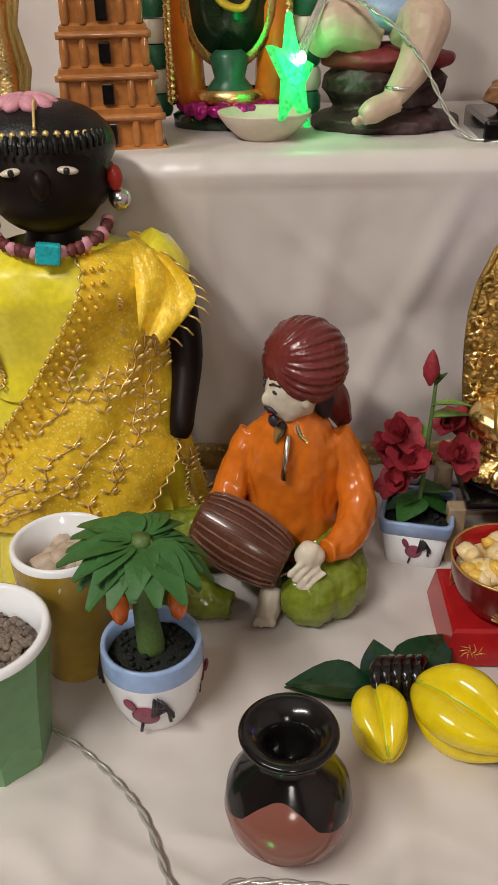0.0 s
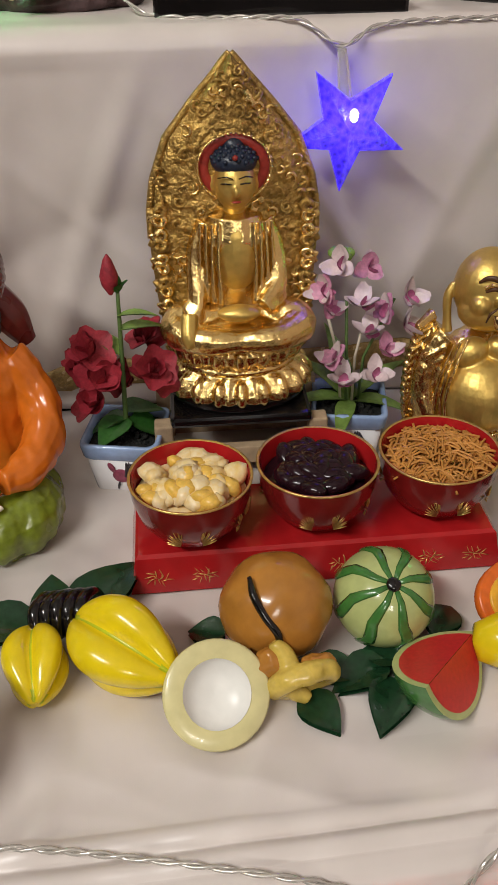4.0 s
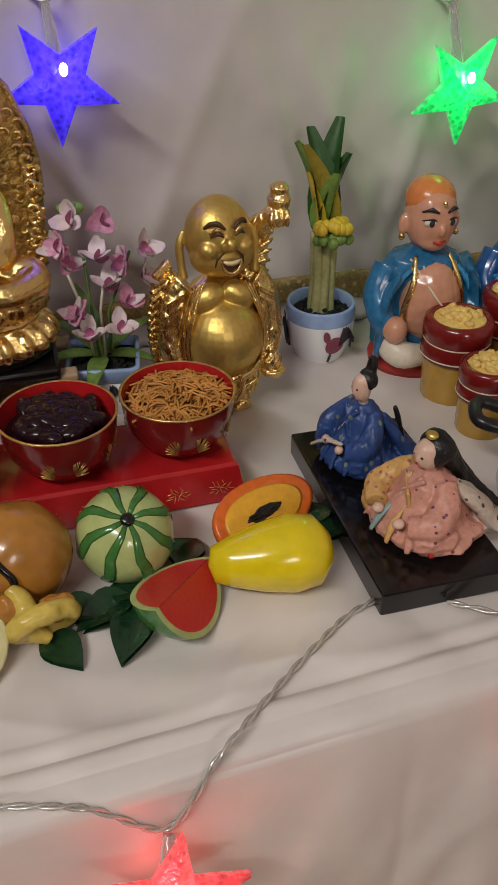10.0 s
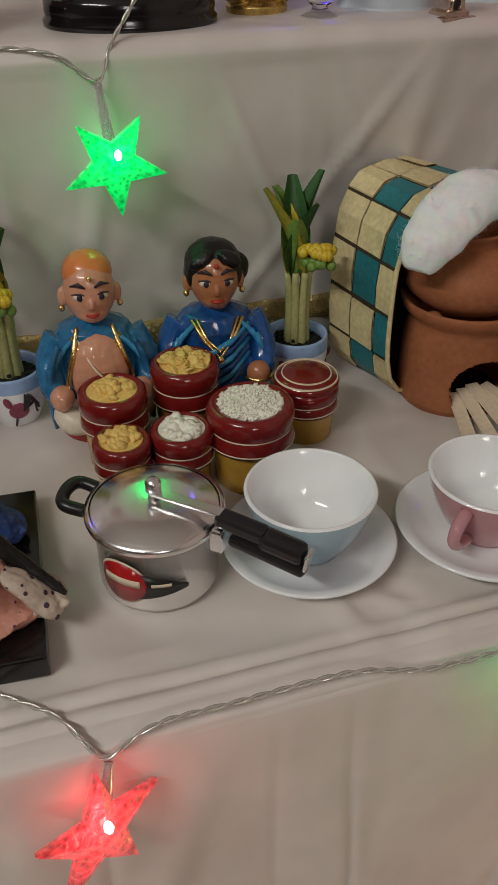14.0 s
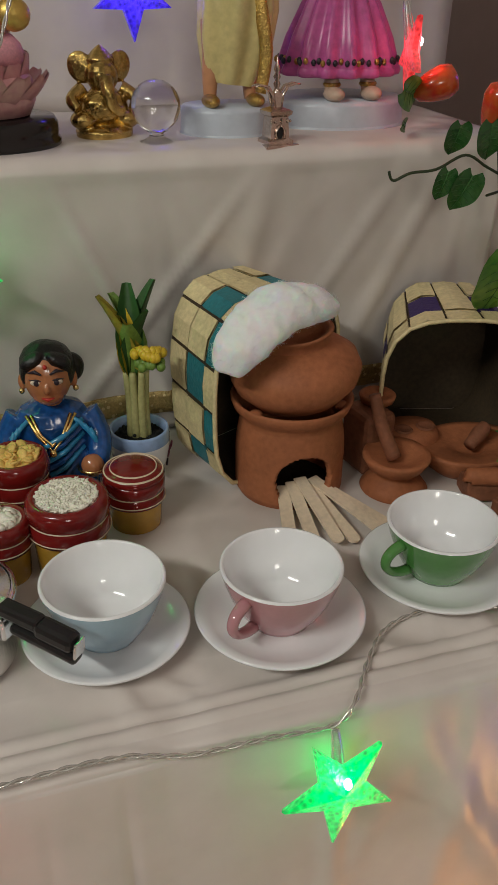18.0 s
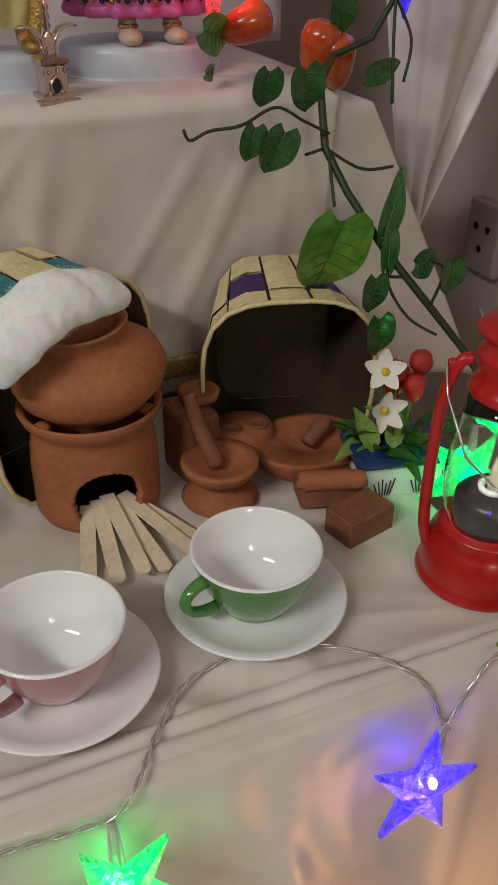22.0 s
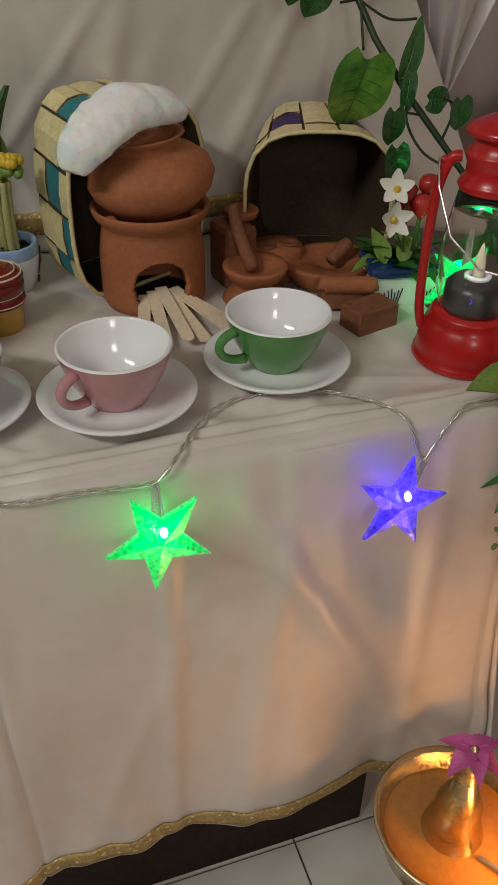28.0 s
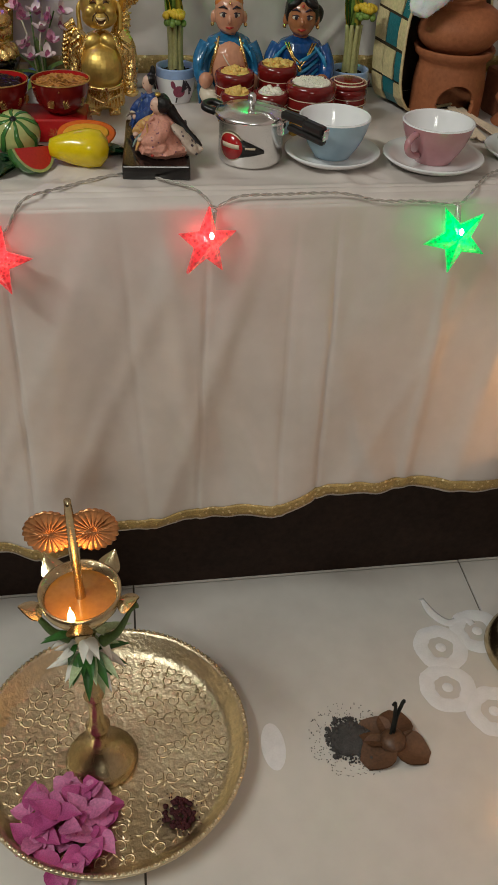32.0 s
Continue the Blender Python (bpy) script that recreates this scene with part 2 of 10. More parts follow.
    def box(self, c, size, slot=0, turn=(0, 0, 0), bevel=0.0, at=None):
        bm = bmesh.new()
        bmesh.ops.create_cube(bm, size=1.0)
        for v in bm.verts:
            v.co = Vector((v.co.x * size[0], v.co.y * size[1], v.co.z * size[2]))
        if bevel:
            bmesh.ops.bevel(bm, geom=list(bm.edges), offset=bevel, segments=2, affect="EDGES", profile=0.5)
        verts, faces = [tuple(v.co) for v in bm.verts], [tuple(v.index for v in f.verts) for f in bm.faces]
        bm.free()
        return self.add(verts, faces, slot, False, (at or Matrix()) @ pose(*c, *turn))

    def leaf(self, base, length, width, heading, pitch, slot=0, curl=0.3, fold=0.25, at=None, n=7, tip=1.0, thick=0.0006, roll=0):
        """A leaf blade from its base: heading and pitch in degrees; it bends down by curl and folds along its middle."""
        rows = []
        for i in range(n + 1):
            u = i / n
            w = width * 0.5 * (math.sin(math.pi * min(1, u ** 0.75 * tip)) + 0.03)
            y, z = length * u, -curl * length * u * u
            rows.append([(s * w, y, z + fold * abs(s) * w - (0.04 * w if s == 0 else 0)) for s in (-1, -0.5, 0, 0.5, 1)])
        m = (at or Matrix()) @ pose(*base, 0, 0, heading) @ pose(0, 0, 0, pitch, 0, 0) @ pose(0, 0, 0, 0, roll, 0)
        self.grid(rows, slot, False, True, m)
        return self.grid([[(x, y, z - thick) for x, y, z in reversed(r)] for r in rows], slot, False, True, m)

    def make(self, name, mats, parent=None, label="", at=None):
        me = bpy.data.meshes.new(name)
        me.from_pydata(self.v, [], self.f)
        mats = mats if isinstance(mats, (list, tuple)) else [mats]
        for k in mats:
            me.materials.append(k)
        me.polygons.foreach_set("material_index", self.m)
        me.polygons.foreach_set("use_smooth", self.s)
        me.update()
        ob = new(name, me)
        if parent:
            ob.parent = parent
        if at:
            ob.matrix_basis = at
        if label:
            ob["label"] = label
        return ob


def thing(name, at, label, category, group=""):
    ob = new(name)
    ob.matrix_basis = at if isinstance(at, Matrix) else pose(*at)
    ob.empty_display_size = 0.02
    return tagged(ob, label, category, group)


SHELF, UPPER = 0.75, 1.035


# ---------------------------------------------------------------- structure
def slab(name, x0, y0, z0, x1, y1, z1, material):
    k = Kit().box(((x0 + x1) / 2, (y0 + y1) / 2, (z0 + z1) / 2), (x1 - x0, y1 - y0, z1 - z0))
    return tagged(k.make(name, material), kind="structure")


floor = slab("floor", -3.2, -4.4, -0.06, 1.5, 1.5, -0.004, GROUT)
slab("wall_north", -3.2, 1.5, 0, 1.5, 1.6, 2.9, WALL)
# South wall is out of view; dark and far back to cut bounced light.
slab("wall_south", -3.2, -4.5, 0, 1.6, -4.4, 2.9, mat("dark_unseen_wall", (0.14, 0.10, 0.08), 0.6, vary=0.2, scale=12))
slab("wall_west", -3.3, -4.5, 0, -3.2, 1.6, 2.9, WALL)
slab("wall_east", 1.5, -4.4, 0, 1.6, 1.6, 2.9, WALL)
slab("ceiling", -3.3, -4.5, 2.9, 1.6, 1.6, 3.0, CEIL)


def cloth_sheet(name, points, label, thick=0.004, material=None):
    k = Kit().grid(points, 0)
    ob = k.make(name, [material or CLOTH])
    sol = ob.modifiers.new("thick", "SOLIDIFY")
    sol.thickness, sol.offset = thick, -1
    return tagged(ob, label, "tablecloth", kind="structure")


def sculpt(k, slots, voxel=0.0012, rounds=5, fold=0.0, scale=60.0, stretch=(1, 1, 0.45)):
    """Melts the overlapping pieces of each given slot into one smooth modelled skin with shallow folds."""
    made = []
    for s in slots:
        ids = [i for i, q in enumerate(k.m) if q == s]
        used = sorted({v for i in ids for v in k.f[i]})
        if not ids:
            continue
        back = {v: n for n, v in enumerate(used)}
        bm = bmesh.new()
        vs = [bm.verts.new(k.v[v]) for v in used]
        for i in ids:
            try:
                bm.faces.new([vs[back[v]] for v in k.f[i]])
            except ValueError:
                pass
        bmesh.ops.remove_doubles(bm, verts=bm.verts, dist=0.00005)
        bmesh.ops.holes_fill(bm, edges=bm.edges, sides=0)
        bmesh.ops.recalc_face_normals(bm, faces=bm.faces)
        me = bpy.data.meshes.new("rough_form")
        bm.to_mesh(me)
        bm.free()
        ob = bpy.data.objects.new("rough_form", me)
        scene.collection.objects.link(ob)
        r = ob.modifiers.new("melt", "REMESH")
        r.mode, r.voxel_size = "VOXEL", voxel
        sm = ob.modifiers.new("soften", "SMOOTH")
        sm.iterations, sm.factor = rounds, 0.5
        made.append((s, ob))
    keep = [i for i, q in enumerate(k.m) if q not in slots]
    k.f, k.m, k.s = [k.f[i] for i in keep], [k.m[i] for i in keep], [k.s[i] for i in keep]
    bpy.context.view_layer.update()
    dg = bpy.context.evaluated_depsgraph_get()
    for s, ob in made:
        me = ob.evaluated_get(dg).to_mesh()
        verts, faces = [], [tuple(p.vertices) for p in me.polygons]
        for v in me.vertices:
            c = v.co
            if fold:
                q = Vector((c.x * scale * stretch[0], c.y * scale * stretch[1], c.z * scale * stretch[2] + s))
                c = c + v.normal * fold * (noise.noise(q) + 0.4 * noise.noise(q * 2.3))
            verts.append(tuple(c))
        k.add(verts, faces, s)
        ob.evaluated_get(dg).to_mesh_clear()
        rough = ob.data
        bpy.data.objects.remove(ob)
        bpy.data.meshes.remove(rough)
    old, used = k.v, sorted({v for f in k.f for v in f})
    back = {v: n for n, v in enumerate(used)}
    k.v, k.f = [old[v] for v in used], [tuple(back[v] for v in f) for f in k.f]
    return k


def hem(x):
    """Height of the lower hem of the tablecloth along the table."""
    at = (-0.75, -0.3, 0.0, 0.19, 0.33, 0.40, 0.47, 0.61, 0.70, 0.74, 0.85, 0.98, 1.05, 1.14)
    up = (0.24, 0.23, 0.228, 0.218, 0.212, 0.216, 0.228, 0.256, 0.280, 0.287, 0.290, 0.285, 0.250, 0.210)
    return sum(float(np.interp(x + d, at, up)) for d in (-0.015, -0.007, 0, 0.007, 0.015)) / 5 + 0.001 * math.sin(37 * x)


X0, X1 = -0.75, 1.135


def creases(x, h, seed, n, wide, high):
    """Fine pressed-in folds running down a cloth, each leaning its own way."""
    rnd, out = random.Random(seed), 0.0
    for i in range(n):
        x0, lean, a, w = rnd.uniform(X0, X1), rnd.uniform(-0.5, 0.5), rnd.uniform(0.3, 1.0), wide * rnd.uniform(0.6, 1.5)
        d = (x - x0 - lean * h) / w
        if abs(d) < 3:
            out += a * math.exp(-d * d)
    return high * out


def front_fold(x, z):
    drop = SHELF - z
    pleat = 0.03 * abs(noise.noise(Vector((x * 7 - z * 1.5, z * 1.2, 8)))) + 0.026 * math.sin(9 * x + 0.6) + 0.020 * math.sin(19 * x + 2.0 + 0.8 * drop) + 0.012 * math.sin(41 * x + 3 * drop) + 0.035 * noise.noise(Vector((x * 9, z * 4, 0))) + 0.02 * abs(noise.noise(Vector((x * 16 + z * 6, z * 5, 5))))
    return -0.011 - 0.014 * drop - drop * pleat * min(1, drop * 5) - creases(x, drop, 3, 26, 0.012, 0.006) * min(1, drop * 8) + creases(x, 0.15 * drop, 29, 13, 0.0035, 0.005) * min(1, drop * 8)


def edge_roll(x, u):
    n1, n2 = noise.noise(Vector((x * 5, 0.3, 2))), noise.noise(Vector((x * 13, 4.3, 2)))
    return 0.0036 * math.cos(6.283 * (1.7 * u + 0.45 * n1)) * (0.8 + n2) * math.sin(math.pi * u) ** 0.5 + 0.0012 * noise.noise(Vector((x * 40, u * 3, 9)))


def flare(x, z):
    """The hanging cloth spreads outward towards the free end of the table."""
    return x + 0.13 * max(0.0, SHELF - z) * min(1.0, max(0.0, (x - 0.85) / 0.285)) ** 2


def table_cover():
    """Top and hanging front of the low table's cloth, in one sheet that bends over the edge."""
    nx, rows = 480, []
    xs = [X0 + (X1 - X0) * i / nx for i in range(nx + 1)]
    depths = [0.40 - 0.34 * j / 30 for j in range(30)] + [0.06 - 0.057 * j / 48 for j in range(49)]
    for y in depths:
        fade, near = min(1.0, (y - 0.001) / 0.03), (1 if y < 0.10 else 0.35)
        row = []
        for x in xs:
            z = fade * near * (1.3 * creases(x, y * 2.5, 11, 34, 0.008, 0.0020) + 0.0044 * noise.noise(Vector((x * 9, y * 16, 1.0))) - 0.0056 * abs(noise.noise(Vector((x * 14 + y * 22, y * 10 - x * 6, 3.0)))) - 0.0004)
            # two pressed folds run along the edge, fading in and out
            wob = 0.005 * noise.noise(Vector((x * 3.1, 2.0, 6)))
            a1, a2 = 0.5 + 0.9 * noise.noise(Vector((x * 4, 7, 1))), 0.6 + 0.9 * noise.noise(Vector((x * 5, 3, 8)))
            z += 0.0026 * max(0.15, a1) * math.exp(-((y - 0.0215 - wob) / 0.0032) ** 2) + 0.0044 * (0.6 + 0.3 * a2) * math.exp(-((y - 0.0080 - 0.4 * wob) / 0.0030) ** 2) - 0.0014 * math.exp(-((y - 0.0150 - 0.6 * wob) / 0.0035) ** 2)
            dip = 0.0050 * max(0.0, 1 - (y + 0.005) / 0.032) ** 1.6
            row.append((x, y, SHELF - 0.002 + z - dip))
        rows.append(row)
    # the satin bends rather sharply over the edge
    for j in range(1, 13):
        a = radians(90 * j / 12)
        c, s = math.cos(a), math.sin(a)
        rows.append([(x, 0.003 - s * (0.0135 + 0.25 * edge_roll(x, j / 12)), SHELF - 0.0140 + c * (0.0090 + 0.15 * edge_roll(x, j / 12))) for x in xs])
    for j in range(1, 27):
        u = j / 26
        rows.append([(flare(x, SHELF - (SHELF - 0.01 - hem(x)) * u), front_fold(x, SHELF - 0.01 - (SHELF - 0.01 - hem(x)) * u), SHELF - 0.01 - (SHELF - 0.01 - hem(x)) * u) for x in xs])
    return cloth_sheet("tablecloth", rows, "cream satin tablecloth draped over the table edge", 0.003)


def trim_strip(name, xs, low, high, yf, label):
    rows = [[(flare(x, z(x)) if yf is front_fold else x, yf(x, z(x)) - 0.0048, z(x)) for x in xs] for z in (low, lambda x: low(x) * 0.67 + high(x) * 0.33, lambda x: low(x) * 0.33 + high(x) * 0.67, high)]
    ob = Kit().grid(rows, 0).make(name, GOLDTRIM)
    sol = ob.modifiers.new("thick", "SOLIDIFY")
    sol.thickness, sol.offset = 0.0014, 0
    return tagged(ob, label, "border", kind="structure")


table_cover()
XS = [X0 + (X1 - X0) * i / 420 for i in range(421)]
trim_strip("hem_border", XS, lambda x: hem(x) + 0.005, lambda x: hem(x) + 0.023, front_fold, "woven gold border along the cloth's hem")


def riser_y(x, z):
    h = max(0.0, UPPER - z)
    return 0.372 - creases(x, h, 7, 24, 0.011, 0.0042) * min(1, h * 14) - creases(x, 2.2 * h, 17, 12, 0.006, 0.0045) * min(1, h * 14) - 0.016 * h * abs(noise.noise(Vector((x * 5 + h * 9, h * 5 - x * 3, 6)))) / 0.1 * min(1, h * 12) * 0.35 + 0.03 * h / 0.28 + 0.012 * h * math.sin(7 * x + 1) + 0.01 * h * math.sin(17 * x) - 0.004 * noise.noise(Vector((x * 6, z * 6, 4)))


def upper_cover():
    nx, rows = 420, []
    x1 = 1.15
    xs = [X0 + (x1 - X0) * i / nx for i in range(nx + 1)]
    for j in range(10):
        y = 0.80 - 0.425 * j / 10
        rows.append([(x, y, UPPER + 0.002 * noise.noise(Vector((x * 8, y * 10, 7)))) for x in xs])
    for a in (0, 25, 50, 75, 90):
        c, s = math.cos(radians(a)), math.sin(radians(a))
        rows.append([(x, 0.384 - 0.012 * s, UPPER - 0.012 + 0.012 * c) for x in xs])
    for j in range(1, 41):
        z = UPPER - 0.012 - (UPPER - 0.012 - 0.7525) * j / 40
        rows.append([(x, riser_y(x, z), z) for x in xs])
    return cloth_sheet("upper_cloth", rows, "cream satin cloth over the upper step", 0.003)


upper_cover()
XU = [X0 + (1.15 - X0) * i / 420 for i in range(421)]
trim_strip("riser_border", XU, lambda x: 0.774, lambda x: 0.799, riser_y, "woven gold border at the foot of the upper step")


# ---------------------------------------------------------------- cups
def tea_cup(at, glaze, words):
    """A wide cup with a loop handle, on its saucer."""
    sau = Kit().lathe([(0.0, 0.004), (0.03, 0.004), (0.034, 0.0), (0.038, 0.001), (0.055, 0.008), (0.0625, 0.0135), (0.0635, 0.0155), (0.062, 0.0165), (0.052, 0.0115), (0.036, 0.006), (0.030, 0.0075), (0.0, 0.007)], 56)
    s = thing("saucer", at @ Matrix.Diagonal((1.0 if words == "pale blue" else 1.04,) * 2 + (1, 1)), "round white glazed saucer under a " + words + " cup", "saucer", "saucers in a row")
    sau.make("dish", WHITE, s)
    cup = thing("tea_cup", at @ pose(0, 0, 0.0072), words + " glazed teacup, white inside, empty, on a saucer", "cup", "teacups in a row")
    R = 0.0465
    out = [(0.0, 0.002), (0.021, 0.002), (0.0225, 0.0), (0.0245, 0.0005), (0.026, 0.004), (0.0325, 0.013), (0.039, 0.026), (0.0435, 0.039), (R, 0.0505)]
    inn = [(R, 0.0505), (R - 0.0006, 0.0520), (R - 0.0022, 0.0522), (R - 0.0032, 0.051), (0.040, 0.039), (0.0355, 0.027), (0.029, 0.015), (0.020, 0.008), (0.0, 0.0065)]
    Kit().lathe(out, 56).make("outer_glaze", glaze, cup)
    Kit().lathe(inn, 56).make("inner_glaze", WHITE, cup, "white glazed inside and rim")
    pts = []
    for i in range(17):
        a = radians(88 - 176 * i / 16)
        pts.append((-0.0432 - 0.0215 * math.cos(a) + 0.0045 * (1 - math.sin(a)), 0.0, 0.029 + 0.0145 * math.sin(a)))
    Kit().tube(pts, [0.0052 - 0.0008 * math.sin(math.pi * i / 16) for i in range(17)], segs=12, flat=0.85).make("handle", glaze, cup)
    return cup


tea_cup(pose(0.687, 0.100, SHELF, 0, 0, -105) @ Matrix.Diagonal((0.96, 0.96, 0.96, 1)), BLUEG, "pale blue")
tea_cup(pose(0.813, 0.079, SHELF, 0, 0, 36) @ Matrix.Diagonal((0.97, 0.97, 0.95, 1)), PINKG, "dusty pink")
tea_cup(pose(0.954, 0.095, SHELF, 0, 0, 15) @ Matrix.Diagonal((0.96, 0.96, 0.93, 1)), GREENG, "leaf green")



# ---------------------------------------------------------------- paints of the figures and fruits
YELLOWSILK = mat("yellow_silk", (0.78, 0.66, 0.025), 0.34, vary=0.14, scale=90, bump=0.3, bump_scale=90, sheen=0.3)
GOLDLACE = flecks(mat("gold_lace", (0.80, 0.52, 0.025), 0.42, 0.1, 0.25, 60, 0.35, 300), (0.85, 0.66, 0.16), 330, 0.26)
DARKSKIN = mat("dark_brown_wood", (0.010, 0.005, 0.004), 0.45, vary=0.2, scale=60, spec=0.2)
HAIR = mat("black_hair_paint", (0.006, 0.005, 0.005), 0.34, vary=0.3, scale=200, bump=0.3, bump_scale=600)
PINKPETAL = mat("pink_petal", (0.62, 0.28, 0.33), 0.55, vary=0.18, scale=200)
MAGENTA = mat("magenta_petal", (0.48, 0.08, 0.26), 0.5, vary=0.25, scale=200)
TURQ = mat("turquoise_stone", (0.02, 0.42, 0.46), 0.2, vary=0.3, scale=200)
SILVER = mat("silver_metal", (0.72, 0.70, 0.68), 0.25, 1.0, 0.1, 100)
IVORY = mat("ivory_paint", (0.66, 0.58, 0.46), 0.32, vary=0.08, scale=80)
ORANGE = mat("orange_glaze_paint", (0.62, 0.15, 0.012), 0.22, vary=0.12, scale=60, coat=0.3, bump=0.1, bump_scale=80)
OLIVE = mat("olive_green_paint", (0.16, 0.20, 0.018), 0.24, vary=0.3, scale=90, coat=0.3)
TURBAN = mat("maroon_turban_paint", (0.15, 0.025, 0.022), 0.26, vary=0.2, scale=80, coat=0.2)
BROWNDRUM = mat("brown_drum_paint", (0.09, 0.032, 0.018), 0.25, vary=0.3, scale=120, coat=0.2)
LEAF = mat("green_leaf", (0.035, 0.13, 0.022), 0.4, vary=0.35, scale=120)
LEAFDARK = mat("dark_green_leaf", (0.010, 0.040, 0.016), 0.22, vary=0.4, scale=90, coat=0.3)
LEAFLIGHT = mat("light_green_leaf", (0.16, 0.26, 0.05), 0.42, vary=0.3, scale=120)
STEM = mat("green_stem", (0.09, 0.15, 0.04), 0.5, vary=0.25, scale=150)
SOIL = mat("black_soil", (0.012, 0.013, 0.010), 0.85, vary=0.5, scale=300, bump=1, bump_scale=700)
BLUEBAND = mat("blue_washed_glaze", (0.30, 0.42, 0.66), 0.15, vary=0.15, scale=50, coat=0.4)
INK = mat("dark_ink", (0.03, 0.022, 0.03), 0.4, vary=0.2)
ROOSTER = mat("maroon_ink", (0.25, 0.05, 0.09), 0.35, vary=0.35, scale=200)
ROSERED = mat("rose_red_cloth", (0.30, 0.022, 0.035), 0.6, vary=0.35, scale=160, bump=0.2)
ORCHID = mat("white_pink_petal", (0.68, 0.56, 0.56), 0.5, vary=0.12, scale=150)
ORCHIDRED = mat("purple_pink_petal", (0.42, 0.12, 0.24), 0.5, vary=0.3, scale=200)
PEBBLE = mat("cream_pebble", (0.52, 0.40, 0.30), 0.5, vary=0.25, scale=60)
PEPPER = mat("grey_peppercorn", (0.17, 0.13, 0.10), 0.7, vary=0.6, scale=300)
POTGREEN = mat("green_plastic_glaze", (0.14, 0.30, 0.13), 0.25, vary=0.1, scale=40)
POTYELLOW = mat("mustard_glaze", (0.38, 0.24, 0.03), 0.25, vary=0.15, scale=40)
FRUITYELLOW = mat("yellow_fruit_glaze", (0.74, 0.56, 0.008), 0.2, vary=0.1, scale=50, coat=0.4)
FRUITLIME = mat("lime_green_glaze", (0.42, 0.47, 0.015), 0.2, vary=0.15, scale=50, coat=0.4)
COCOBROWN = mat("orange_brown_glaze", (0.40, 0.17, 0.028), 0.24, vary=0.2, scale=40, coat=0.35)
COCOCREAM = mat("cream_yellow_glaze", (0.66, 0.60, 0.30), 0.25, vary=0.1, scale=50, coat=0.3)
COCOWHITE = mat("white_coconut_flesh", (0.78, 0.77, 0.72), 0.3, vary=0.05, scale=60)
MELON = mat("pale_melon_green", (0.42, 0.47, 0.18), 0.2, vary=0.12, scale=60, coat=0.4)
MELONSTRIPE = mat("melon_stripe_green", (0.05, 0.17, 0.035), 0.22, vary=0.2, scale=90, coat=0.4)
WMRED = mat("watermelon_red", (0.50, 0.025, 0.022), 0.3, vary=0.15, scale=150)
PAPORANGE = mat("papaya_orange", (0.66, 0.13, 0.015), 0.25, vary=0.15, scale=80, coat=0.3)
CORN = mat("corn_kernel", (0.72, 0.48, 0.12), 0.35, vary=0.1, scale=120, alt=(0.76, 0.64, 0.40))
BEANS = mat("dark_kidney_bean", (0.016, 0.005, 0.008), 0.16, vary=0.3, scale=80, spec=0.35)
SEV = mat("orange_fried_noodle", (0.50, 0.22, 0.045), 0.5, vary=0.25, scale=250)
STOOLWOOD = mat("pale_wood", (0.40, 0.29, 0.18), 0.5, vary=0.25, scale=60)
SKIN = mat("tan_face_paint", (0.50, 0.24, 0.12), 0.3, vary=0.08, scale=80, coat=0.25)
REDPAINT = mat("red_paint", (0.42, 0.03, 0.02), 0.35, vary=0.15, scale=60)


def heap(k, n, radius, z, size, seed, squash=(1, 0.8, 0.7), dome=0.3, segs=8, rings=6, slot=0, at=None):
    """Many small lumps piled in a round vessel."""
    rnd = random.Random(seed)
    for i in range(n):
        r, a = radius * math.sqrt(rnd.random()), rnd.random() * 6.283
        s = size * rnd.uniform(0.8, 1.2)
        k.ball((r * math.cos(a), r * math.sin(a), z + dome * (radius - r) * rnd.uniform(0.5, 1.0)), (s * squash[0], s * squash[1], s * squash[2]), slot, (rnd.uniform(-50, 50), rnd.uniform(-50, 50), rnd.uniform(0, 360)), segs, rings, 0.25, i, at)
    return k


# ---------------------------------------------------------------- doll in a yellow sari
GOLDTHREAD = mat("pale_gold_thread", (0.80, 0.58, 0.22), 0.35, 0.5, 0.2, 300)
SEQUIN = mat("amber_sequin", (0.75, 0.46, 0.05), 0.25, 0.3, 0.3, 300)
GARLAND = mat("dried_red_petal", (0.14, 0.03, 0.03), 0.6, vary=0.4, scale=200)


